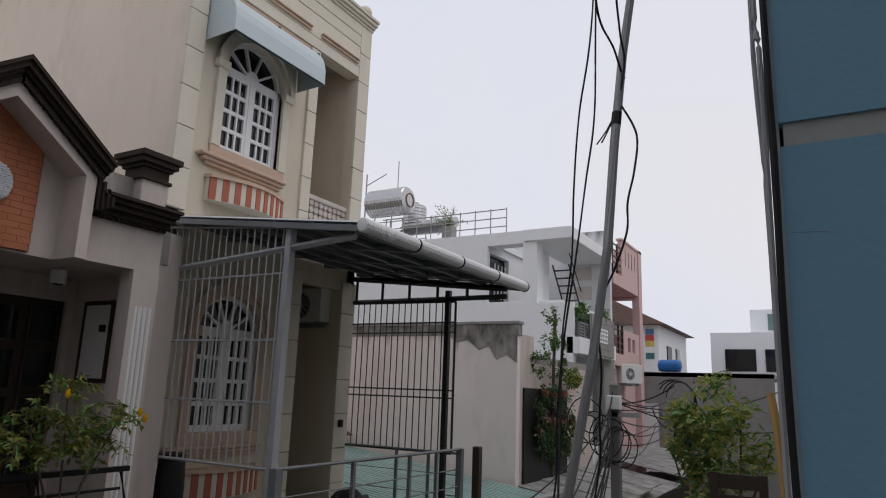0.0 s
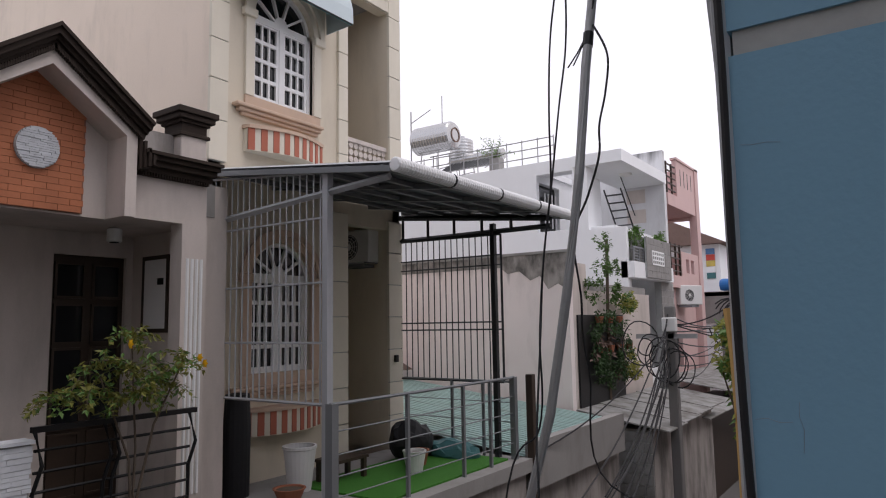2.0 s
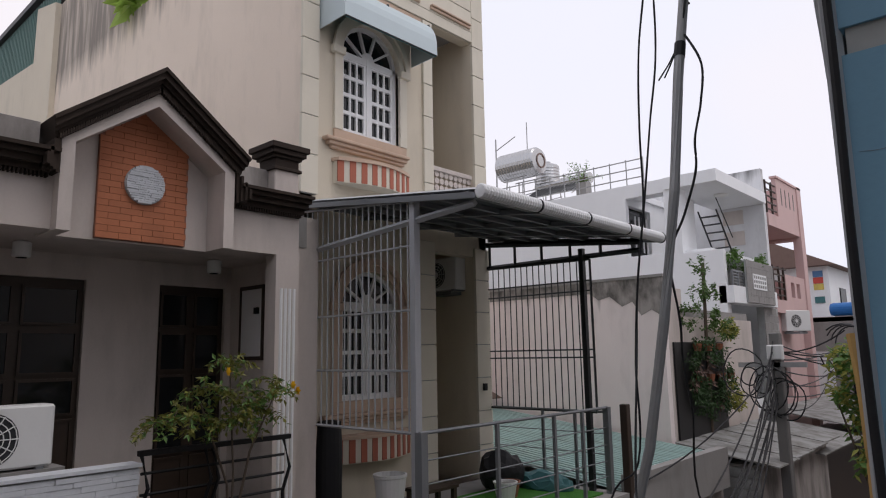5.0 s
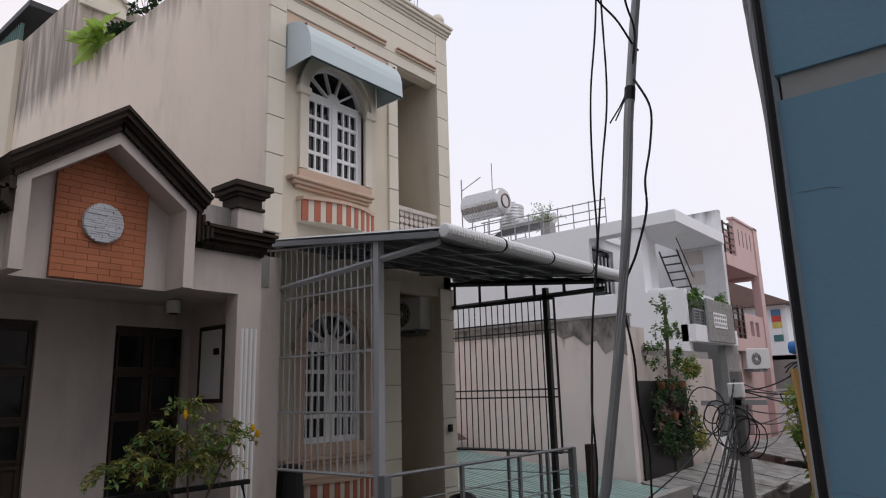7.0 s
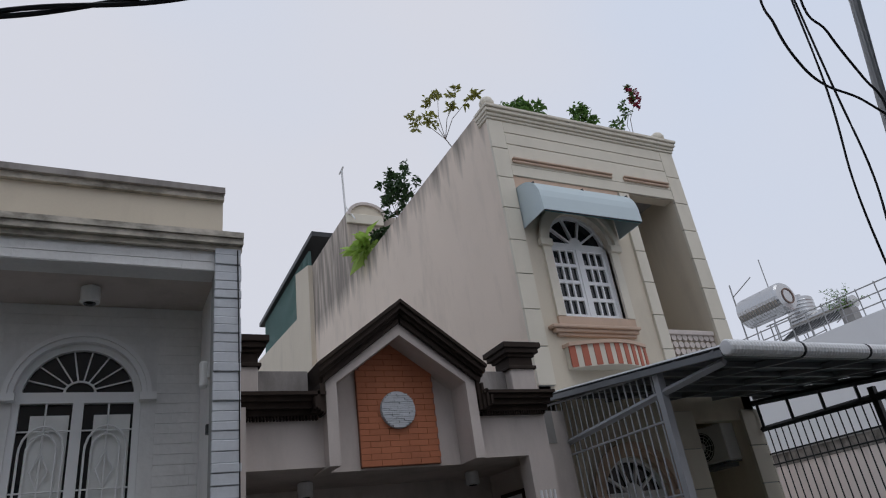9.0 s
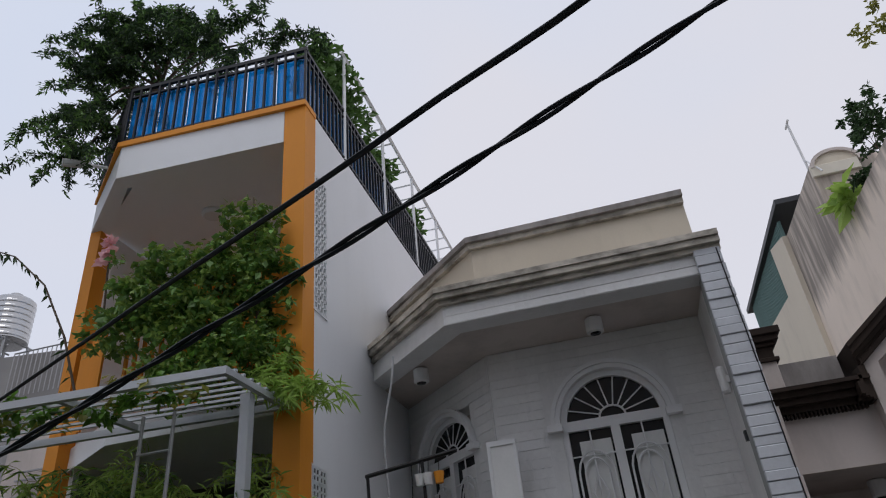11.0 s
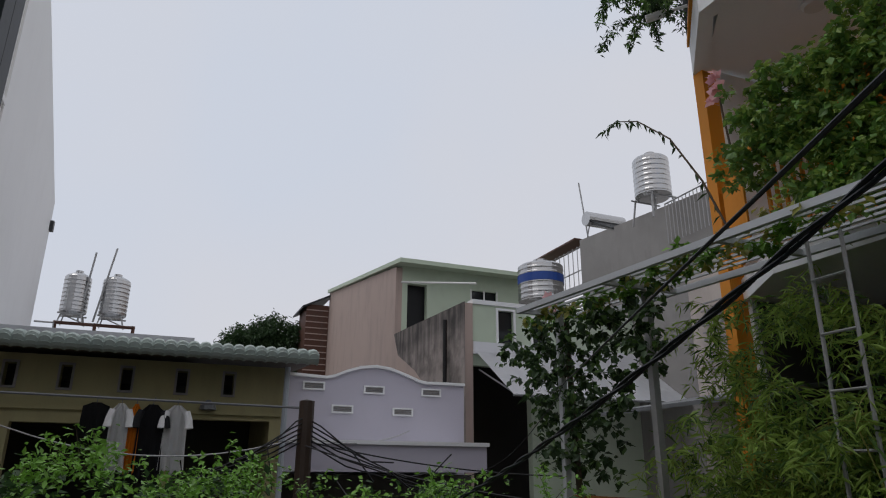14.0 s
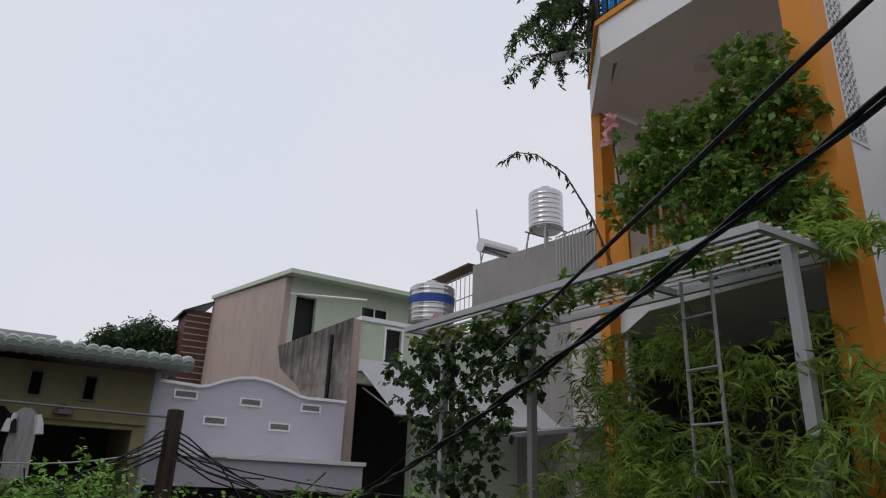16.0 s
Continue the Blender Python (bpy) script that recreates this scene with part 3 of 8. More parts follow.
def bars(name, parent, axis, w, u0, u1, zbot, ztop0, ztop1, n, material, rails, r=0.009):
    """A screen of upright bars with cross rails, its top sloping from ztop0 to ztop1."""
    fr = bmesh.new()
    P = (lambda u, z: (w, u, z)) if axis == "x" else (lambda u, z: (u, w, z))
    sl = lambda u: ztop0 + (ztop1 - ztop0) * (u - u0) / (u1 - u0)
    for z in rails:
        tube(fr, [P(u0, z), P(u1, z)], r * 1.3, 5)
    tube(fr, [P(u0, zbot), P(u1, zbot)], 0.018, 4)
    tube(fr, [P(u0, ztop0), P(u1, ztop1)], 0.018, 4)
    for u in (u0, u1):
        tube(fr, [P(u, zbot), P(u, sl(u))], 0.022, 4)
    f = part(name, fr, material, parent)
    for i in range(1, n):
        u = u0 + (u1 - u0) * i / n
        part("bar", tb([P(u, zbot), P(u, sl(u))], r, 5), material, f)
    return f


# side screen, by the neighbour
scr = thing("security_screen", "grey steel bar screen at the side of the terrace", "security screen", (5.33, 7.4, 4.29))
bars("frame", scr, "x", 5.33, TY + 0.07, 8.52, 4.28, 6.86, 7.06, 19, "palesteel", (4.95, 5.62, 6.35), 0.011)
part("corner_post", bx(5.285, 5.375, 6.36, 6.44, TF, 6.86), "palesteel", scr)
part("brace", tb([(5.33, 8.5, 6.48), (5.33, 5.5, 6.69)], 0.04, 4), "palesteel", scr)
# far screen
scr2 = thing("security_screen", "dark steel bar screen at the far end of the terrace", "security screen", (9.35, 7.6, 4.25))
bars("frame", scr2, "x", 9.35, 6.50, 8.68, 4.21, 6.57, 6.60, 18, "darksteel", (5.04, 5.16, 6.08, 6.24), 0.010)
m = bmesh.new()
tube(m, [(9.35, 8.68, 7.05), (9.35, 5.6, 6.74)], 0.045, 4)
tube(m, [(9.35, 8.72, 6.62), (9.35, 5.6, 6.62)], 0.04, 4)
for i in range(5):
    y = 8.5 - 0.55 * i
    tube(m, [(9.35, y, 6.62), (9.35, y, 7.03 - 0.055 * i)], 0.03, 4)
part("truss", m, "darksteel", scr2)
part("post", bx(9.31, 9.39, 6.60, 6.68, TF, 6.75), "darksteel", scr2)

# canopy
can = thing("canopy", "steel-framed terrace canopy with corrugated tin sheet and scalloped edge", "canopy", (7.4, 7.2, 6.8))
CX0, CX1, CY = 5.22, 9.46, 5.36
cz = lambda y: 7.20 - (8.58 - y) * 0.121
sheet = bmesh.new()
n = 88
rows_ = [CY + (8.58 - CY) * k / 3 for k in range(4)]
vs = [[sheet.verts.new((CX0 + (CX1 - CX0) * i / n, y, cz(y) + 0.014 * (1 if i % 2 else -1))) for y in rows_] for i in range(n + 1)]
for i in range(n):
    for k in range(3):
        sheet.faces.new((vs[i][k], vs[i + 1][k], vs[i + 1][k + 1], vs[i][k + 1]))
part("sheet", sheet, "tin", can, "corrugated tin sheet")
# extra dark sheet under the tin: bluish paint plus the shade below the canopy
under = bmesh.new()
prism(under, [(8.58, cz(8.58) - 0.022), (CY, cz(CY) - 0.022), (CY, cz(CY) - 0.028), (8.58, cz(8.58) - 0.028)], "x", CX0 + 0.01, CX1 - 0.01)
part("underside", under, "underside", can, "grey-blue underside, darkened for the canopy's shade")
# ribbed rolled front edge, in four lengths with dark seams
for k in range(4):
    xa, xb = CX0 + (CX1 - CX0) * k / 4, CX0 + (CX1 - CX0) * (k + 1) / 4
    n = 22
    prof_ = [(0.03, xa)]
    for i in range(n):
        u = xa + (xb - xa - 0.02) * i / n
        w = (xb - xa - 0.02) / n
        prof_ += [(0.066, u + w * 0.08), (0.080, u + w * 0.35), (0.080, u + w * 0.6), (0.066, u + w * 0.92)]
    prof_.append((0.03, xb - 0.02))
    part("rolled_edge", lt(0, CY - 0.01, prof_, 12, "x", cz(CY) - 0.035), "white", can, "white ribbed rolled edge")
    part("seam", lt(0, CY - 0.01, [(0.02, xb - 0.02), (0.083, xb - 0.02), (0.083, xb - 0.002), (0.02, xb - 0.002)], 12, "x", cz(CY) - 0.035), "darksteel", can)
for x in (CX0, 6.4, 7.5, 8.5, CX1 - 0.06):
    part("rafter", pr([(8.58, cz(8.58) - 0.1), (CY + 0.05, cz(CY) - 0.1), (CY + 0.05, cz(CY) - 0.035), (8.58, cz(8.58) - 0.035)], "x", x, x + 0.05), "steel", can)
for y in (5.5, 6.0, 6.55, 7.1, 7.65, 8.2):
    part("purlin", bx(CX0, CX1, y, y + 0.05, cz(y) - 0.085, cz(y) - 0.03), "steel", can)

# terrace railing
rail = thing("terrace_railing", "grey steel terrace railing with thin horizontal bars", "railing", (7.3, TY, TF))
part("handrail", tb([(5.3, TY, 4.29), (9.35, TY, 4.29)], 0.022, 6), "steel", rail)
for x, w in ((5.33, 0.05), (6.65, 0.022), (7.9, 0.022), (8.62, 0.022), (9.33, 0.045)):
    part("post", bx(x - w, x + w, TY - w, TY + w, TF, 4.3), "steel", rail)
for z in (3.3, 3.52, 3.75, 4.0):
    part("bar", tb([(5.3, TY, z), (9.35, TY, z)], 0.009, 5), "steel", rail)
rail2 = thing("terrace_railing", "grey steel railing along the terrace's side", "railing", (9.35, 7.2, TF), )
part("handrail", tb([(9.35, TY, 4.22), (9.35, 8.5, 4.22)], 0.02, 6), "steel", rail2)
for y in (6.9, 7.5):
    part("post", bx(9.33, 9.37, y - 0.02, y + 0.02, TF, 4.22), "steel", rail2)
for z in (3.3, 3.6, 3.9):
    part("bar", tb([(9.35, TY, z), (9.35, 8.5, z)], 0.009, 5), "steel", rail2)
tagged(part("timber_post", bx(9.52, 9.64, 6.1, 6.22, 2.0, 4.33, 0.01), "wood"), "dark weathered post beside the terrace", "post")

# ---- gable house ----
G = 7.9
gab = thing("gable_house", "low white house with brick gable panel and dark brown eaves", "house", (3, 9, 0))
GX0, GX1 = 1.25, 4.83
for a, b in ((GX0, 2.08), (3.84, GX1)):
    part("frieze", bx(a, b, G, G + 0.25, 6.33, 6.90), "offwhite", gab)
part("porch_ceiling", bx(GX0, GX1, G + 0.25, 9.4, 6.33, 6.45), "offwhite", gab)
part("roof_slab", bx(GX0, GX1 + 0.3, G + 0.25, 18.0, 6.5, 6.9), "concrete", gab)
# porch shade is put into this floor's dark colour
part("floor_slab", bx(GX0, GX1 + 0.35, 7.3, 9.4, 2.85, 3.05), "darktile", gab)
part("ground_wall", bx(GX0, GX1 + 0.35, 7.5, 7.7, 0, 2.85), "offwhite", gab)
part("back_wall", wall("y", GX0, GX1, 3.05, 6.33, 9.4, 9.6, [(1.6, 2.95, 3.6, 6.05), (3.82, 4.72, 3.05, 6.05)]), "offwhite", gab)
part("side_wall", bx(GX1 - 0.02, X0 - 0.01, 8.16, 9.4, 3.05, 6.9), "offwhite", gab)
part("side_wall", bx(GX0 - 0.2, GX0, 7.7, 9.4, 3.05, 6.9), "offwhite", gab)
col = part("column", bx(4.50, 4.825, G - 0.02, 8.10, 3.05, 6.33), "offwhite", gab, "white fluted porch column")
for i in range(4):
    part("flute", tb([(4.575 + i * 0.06, G - 0.025, 3.3), (4.575 + i * 0.06, G - 0.025, 5.93)], 0.02, 6), "white", col)
# gable
ap, el, er, zb = 7.88, 2.07, 3.85, 7.20
mid = (el + er) / 2
part("gable_wall", pr([(el + 0.1, 6.31), (er - 0.1, 6.31), (er - 0.1, zb), (mid, ap - 0.08), (el + 0.1, zb)], "y", 8.12, 8.3), "offwhite", gab)
frm = bmesh.new()
outer = [(el, 6.31), (el, zb), (mid, ap), (er, zb), (er, 6.31)]
inner = [(el + 0.12, 6.31), (el + 0.12, zb - 0.04), (mid, ap - 0.17), (er - 0.12, zb - 0.04), (er - 0.12, 6.31)]
ring(frm, outer, inner, "y", G - 0.155, 8.3)
part("gable_frame", frm, "offwhite", gab)


def offset_roof(k, foot):
    """The gable's slope line raised square to itself by k, running out past the wall by foot."""
    run, rise = er - mid, ap - zb
    h = math.hypot(run, rise)
    up, drop = k * h / run, (run + foot) * rise / run
    out = k * rise / h * 0.55
    return [(mid - run - foot - out, ap + up - drop - out * rise / run), (mid, ap + up), (mid + run + foot + out, ap + up - drop - out * rise / run)]


for k0, k1, yy in ((0.0, 0.05, G - 0.18), (0.05, 0.085, G - 0.22), (0.085, 0.14, G - 0.27), (0.14, 0.175, G - 0.30)):
    m = bmesh.new()
    ring(m, offset_roof(k1, 0.06), offset_roof(k0, 0.06), "y", yy, 8.3)
    part("eave_step", m, "brownmould", gab, "dark brown stepped eave moulding")
for x0, x1 in ((GX0 - 0.05, el - 0.06), (er + 0.06, GX1 + 0.02)):
    m = bmesh.new()
    for k, (z0, z1, yy) in enumerate(((6.84, 6.90, 0.08), (6.90, 6.96, 0.15), (6.96, 7.01, 0.20), (7.01, 7.045, 0.25))):
        box(m, x0 - 0.002 * k, x1 + 0.012 * k, G - yy, 8.2, z0, z1)
    part("eave", m, "brownmould", gab, "dark brown stepped eave moulding")
for x0, x1, sg in ((el - 0.15, el - 0.01, -1), (er + 0.01, er + 0.15, 1)):
    m = bmesh.new()
    for i in range(4):
        w = (x1 - x0) / 4
        u = x0 + w * i if sg > 0 else x1 - w * (i + 1)
        box(m, u, u + w - 0.006, G - 0.19 - 0.03 * i, 8.26, 6.83 + 0.015 * i, 7.21 - 0.075 * i)
    box(m, x0, x1, G - 0.17, 8.25, 6.85, 6.98)
    part("eave_return", m, "brownmould", gab)
m = bmesh.new()
for sgn in (-1, 1):
    for i in range(44):
        t = i / 44
        u, v = mid + sgn * (er - mid + 0.05) * t, ap - (ap - zb) * (er - mid + 0.05) / (er - mid) * t
        box(m, u - 0.009, u + 0.009, G - 0.205, G - 0.155, v - 0.03, v + 0.02)
for x0, x1 in ((GX0, el - 0.05), (er + 0.05, GX1)):
    k = int((x1 - x0) / 0.033)
    for i in range(k):
        u = x0 + (x1 - x0) * i / k
        box(m, u, u + 0.016, G - 0.07, G, 6.80, 6.84)
tagged(part("dentil_course", m, "brownmould", gab), kind="stuff")
for x in (1.06, 4.43):
    m = bmesh.new()
    box(m, x, x + 0.34, G - 0.06, G + 0.28, 6.95, 7.37, 0.01)
    pier = part("roof_pier", m, "offwhite", gab, "white roof pier with dark moulded cap")
    m = bmesh.new()
    for i, (d, a, b) in enumerate(((0.03, 7.35, 7.39), (0.0, 7.39, 7.50), (0.03, 7.50, 7.54), (0.07, 7.54, 7.60), (0.10, 7.60, 7.67))):
        box(m, x - d, x + 0.34 + d, G - 0.06 - d, G + 0.28 + d, a, b, 0.006)
    part("cap", m, "brownmould", pier)
part("parapet", bx(3.98, 4.43, G + 0.08, G + 0.2, 6.95, 7.36), "oldwall", gab)
part("parapet", bx(1.40, 1.95, G + 0.08, G + 0.2, 6.95, 7.35), "oldwall", gab)
# brick panel with stone disc
bp0, bp1 = 2.525, 3.467
pan = part("brick_panel", pr([(bp0, 6.33), (bp1, 6.33), (bp1, 7.41), ((bp0 + bp1) / 2, 7.80), (bp0, 7.41)], "y", 8.085, 8.12), "mortar", gab, "orange brick gable panel")
bh, bl = 0.066, 0.23
j = 0
z = 6.335
while z + bh < 7.85:
    k = bp0 - (bl / 2 if j % 2 else 0)
    top = lambda zz: (bp0, bp1) if zz < 7.42 else (bp0 + (zz - 7.42) / 0.4 * 0.465, bp1 - (zz - 7.42) / 0.4 * 0.465)
    lo, hi = top(z + bh)
    while k < bp1:
        a, b = max(k, lo), min(k + bl, hi)
        if b - a > 0.03:
            part("brick", bx(a + 0.002, b - 0.002, 8.07, 8.09, z + 0.002, z + bh - 0.002), "brick", pan)
        k += bl
    z += bh
    j += 1
dc = part("stone_disc", lt(2.99, 0, [(0.195, 8.04), (0.21, 8.05), (0.21, 8.08), (0.195, 8.085)], 32, "y", 6.935), "disc", gab, "round pale split-stone plaque")
for i in range(17):
    z = 6.935 - 0.2 + i * 0.0235
    h = math.sqrt(max(0.0, 0.204 ** 2 - (z + 0.012 - 6.935) ** 2))
    u = -h
    while u < h - 0.02:
        w = min(random.uniform(0.07, 0.16), h - u)
        part("stone_strip", bx(2.99 + u, 2.99 + u + w - 0.002, 8.034 - random.uniform(0, 0.012), 8.045, z, z + 0.0215), "disc", dc)
        u += w

# ---- grey house ----
GY, S = 7.0, 8.0
gry = thing("grey_house", "pale grey single house with chamfered front, arched windows and cornice", "house", (-0.8, 9, 0))
PL = [(1.07, GY), (-1.58, GY), (-2.75, 8.12)]


def band(path, out, thick, z0, z1):
    """A band along the front line, standing out by out and going back by thick."""
    bm = bmesh.new()
    (ax, ay), (bx_, by_), (cx_, cy_) = path
    o = out
    k = 0.41 * o
    k2 = 0.41 * thick
    outer = [(ax + min(o, 0.1) * 0.1, ay - o), (bx_ - k, by_ - o), (cx_, cy_ - 1.41 * o)]
    inner = [(ax + min(o, 0.1) * 0.1, ay + thick), (bx_ + k2, by_ + thick), (cx_, cy_ + 1.41 * thick)]
    for i in range(2):
        prism(bm, [outer[i], outer[i + 1], inner[i + 1], inner[i]], "z", z0, z1)
    return bm


part("fascia", band(PL, 0.0, 0.25, S, 8.20), "greywall", gry)
m = band(PL, 0.05, 0.3, 8.20, 8.25)
part("cornice", m, "cornice", gry, "rain-stained cream cornice")
part("cornice", band(PL, 0.10, 0.35, 8.252, 8.31), "cornice", gry)
part("cornice", band(PL, 0.12, 0.4, 8.312, 8.37), "cornice", gry)
PP = [(0.97, 7.45), (-1.3, 7.45), (-2.75, 8.85)]
part("parapet", band(PP, 0.0, 0.2, 8.37, 9.02), "cream", gry, "cream parapet with dark weathered top")
part("parapet_cap", band(PP, 0.05, 0.25, 9.022, 9.085), "cornice", gry)
part("parapet_cap", band(PP, 0.09, 0.28, 9.087, 9.155), "oldwall", gry)
part("roof_slab", pr([(1.0, GY + 0.2), (-1.6, GY + 0.2), (-2.74, 8.35), (-2.74, 18), (1.0, 18)], "z", S + 0.003, 8.3), "offwhite", gry, "white flat porch soffit")
BW = 7.98
part("front_wall", wall("y", -1.38, 0.98, 3.05, S, BW, BW + 0.2, [(-0.72, 0.33, 4.9, 7.62)]), "greywall", gry)
spandrel(gry, -0.72, 0.33, 7.1, 7.62, BW + 0.001, BW + 0.2, "greywall")
part("side_wall", bx(0.86, 1.05, GY + 0.2, 18, 0, S), "greywall", gry)
part("base_wall", bx(-2.74, 1.2, 7.0, 7.2, 0, 3.05), "greywall", gry)
part("balcony_slab", bx(-2.74, 1.07, 6.9, 9.6, 2.9, 3.05), "concrete", gry)
# chamfered wall with the second window
dg = Vector((-1.4, 1.4, 0)).normalized()
cw = bmesh.new()
c0 = Vector((-1.38, BW, 0))
P = lambda u, w: (c0.x + dg.x * u + 0.7071 * w, c0.y + dg.y * u + 0.7071 * w)
for u0, u1, z0, z1 in ((0, 0.45, 3.05, S), (1.55, 2.0, 3.05, S), (0.45, 1.55, 7.6, S), (0.45, 1.55, 3.05, 4.9)):
    prism(cw, [P(u0, 0), P(u1, 0), P(u1, 0.2), P(u0, 0.2)], "z", z0, z1)
part("front_wall", cw, "greywall", gry)
# painted plank courses on the walls
for i in range(32):
    z = 4.9 + i * 0.0965
    for u0, u1 in ((-1.36, -0.86), (0.46, 0.85)) if z < 7.62 else ((-1.36, 0.85),):
        u = u0
        while u < u1 - 0.01:
            e = min(u1, u + random.uniform(0.25, 0.5))
            part("course", bx(u, e - 0.002, BW - 0.003 - random.uniform(0, 0.005), BW + 0.002, z + 0.004, min(z + 0.094, S - 0.002)), "greywall", gry)
            u = e
    for u0, u1 in ((0.02, 0.36), (1.63, 1.98)) if z < 7.6 else ((0.02, 1.98),):
        cm_ = bmesh.new()
        d = -0.003 - random.uniform(0, 0.005)
        prism(cm_, [P(u0, d), P(u1, d), P(u1, 0.001), P(u0, 0.001)], "z", z + 0.004, min(z + 0.094, S - 0.002))
        part("course", cm_, "greywall", gry)
for i in range(2):
    z = S + 0.005 + i * 0.085
    u = -1.55
    while u < 0.82:
        e = min(0.83, u + random.uniform(0.3, 0.6))
        part("course", bx(u, e - 0.002, GY - 0.004 - random.uniform(0, 0.006), GY + 0.002, z + 0.003, z + 0.08), "greywall", gry)
        u = e
# stacked stone pier
pier = part("pier", bx(0.84, 1.05, GY - 0.02, GY + 0.2, 3.05, S + 0.22), "joint", gry, "pier faced with stacked white stone")
z = 3.05
while z < S + 0.2:
    h = random.uniform(0.075, 0.1)
    part("stone", bx(0.83, 1.06 + random.uniform(0, 0.012), GY - 0.045 - random.uniform(0, 0.02), GY - 0.015, z + 0.003, min(z + h, S + 0.22), 0.006), "stackstone", pier)
    z += h


def fan_window(parent, T, w, z0, zs, zt):
    """Arched window with metal scroll bars; T maps (u, depth, z) to the world, u from 0 to w."""
    def B(name, u0, u1, d0, d1, a, b, mm, par):
        bm = bx(u0, u1, d0, d1, a, b)
        for v in bm.verts:
            v.co = T(*v.co)
        return part(name, bm, mm, par)
    def C(name, pts, r, mm, par):
        return part(name, tb([T(*p) for p in pts], r, 5), mm, par)
    bm = bmesh.new()
    f = 0.06
    for a, b in ((0, f), (w - f, w), (w / 2 - 0.045, w / 2 + 0.045)):
        box(bm, a, b, 0.03, 0.11, z0, zs)
    box(bm, 0, w, 0.031, 0.109, zs - 0.05, zs + 0.05)
    ring(bm, arc(w / 2, zs, w / 2, zt - zs, 0, 180, 16), arc(w / 2, zs, w / 2 - f, zt - zs - f, 0, 180, 16), "y", 0.03, 0.11)
    for v in bm.verts:
        v.co = T(*v.co)
    win = part("window", bm, "white", parent, "white arched window with curved grille")
    bm = bmesh.new()
    ring(bm, arc(w / 2, zs, w / 2 + 0.07, zt - zs + 0.07, 0, 180, 18), arc(w / 2, zs, w / 2, zt - zs, 0, 180, 18), "y", -0.05, 0.02)
    ring(bm, arc(w / 2, zs, w / 2 + 0.085, zt - zs + 0.085, 0, 180, 18), arc(w / 2, zs, w / 2 + 0.045, zt - zs + 0.045, 0, 180, 18), "y", -0.08, -0.03)
    for a in (-0.13, w - 0.02):
        box(bm, a, a + 0.15, -0.085, 0.0, zs - 0.05, zs + 0.02)
    for v in bm.verts:
        v.co = T(*v.co)
    part("arch_moulding", bm, "white", win)
    for k in range(1, 9):
        g = radians(20 * k)
        C("ray", [(w / 2 + 0.12 * math.cos(g), 0.06, zs + 0.05 + 0.1 * math.sin(g)), (w / 2 + (w / 2 - 0.07) * math.cos(g), 0.06, zs + 0.02 + (zt - zs - 0.08) * math.sin(g))], 0.008, "white", win)
    C("ray", [(w / 2 + 0.13 * math.cos(radians(g)), 0.06, zs + 0.05 + 0.11 * math.sin(radians(g))) for g in range(0, 181, 20)], 0.012, "white", win)
    bm = bmesh.new()
    prism(bm, arc(w / 2, zs, w / 2 - 0.03, zt - zs - 0.03, 0, 180, 16), "y", 0.085, 0.09)
    for v in bm.verts:
        v.co = T(*v.co)
    part("fan_pane", bm, "glass", win)
    for a, b in ((f, w / 2 - 0.045), (w / 2 + 0.045, w - f)):
        B("pane", a, b, 0.09, 0.096, z0, zs - 0.05, "glass", win)
        B("curtain", a + 0.09, b - 0.02, 0.082, 0.086, z0, zs - 0.15, "curtain", win)
        c, r = (a + b) / 2, (b - a) / 2
        for rr in (0.82, 0.55):
            C("scroll", [(c - r * rr, 0.05, z0 + 0.1), (c - r * rr, 0.05, zs - 0.5), *[(c + r * rr * math.cos(radians(g)), 0.05, zs - 0.48 + r * rr * 1.3 * math.sin(radians(g))) for g in range(170, -1, -20)], (c + r * rr, 0.05, z0 + 0.1)], 0.011, "white", win)
        for k in range(4):
            z = zs - 0.65 - k * 0.5
            C("scroll", [(c, 0.05, z + 0.16), (c + 0.07, 0.05, z), (c, 0.05, z - 0.16), (c - 0.07, 0.05, z), (c, 0.05, z + 0.16)], 0.010, "white", win)
        C("scroll", [(c, 0.05, z0), (c, 0.05, zs - 0.05)], 0.009, "white", win)
        for k in range(5):
            C("scroll", [(a, 0.05, zs - 0.3 - k * 0.52), (b, 0.05, zs - 0.3 - k * 0.52)], 0.008, "white", win)
    return win


fan_window(gry, lambda u, d, z: (-0.72 + u, BW + d, z), 1.05, 4.9, 7.1, 7.62)
fan_window(gry, lambda u, d, z: (c0.x + dg.x * (1.55 - u) + 0.7071 * d, c0.y + dg.y * (1.55 - u) + 0.7071 * d, z), 1.1, 4.9, 7.14, 7.6)
# open shutter leaf of the chamfer window
sh = bmesh.new()
for a, b, c, d in ((0, 0.05, 4.9, 7.0), (0.43, 0.48, 4.9, 7.0), (0.05, 0.43, 6.95, 7.0), (0.05, 0.43, 4.9, 4.95)):
    box(sh, -1.42 + a * 0.6 - 0.02, -1.42 + b * 0.6 - 0.02, BW - 0.3 + 0, BW - 0.26, c, d)
part("shutter", sh, "white", gry, "white open shutter leaf")
part("shutter_pane", bx(-1.41, -1.17, BW - 0.285, BW - 0.275, 4.95, 6.95), "curtain", gry)
lamp = thing("ceiling_lamp", "white cylindrical porch downlight", "ceiling lamp", (-0.18, 7.5, S), "porch lamps")
part("housing", lt(-0.18, 7.5, [(0.05, S), (0.085, S - 0.02), (0.085, S - 0.16), (0.07, S - 0.17)], 18), "plastic", lamp)
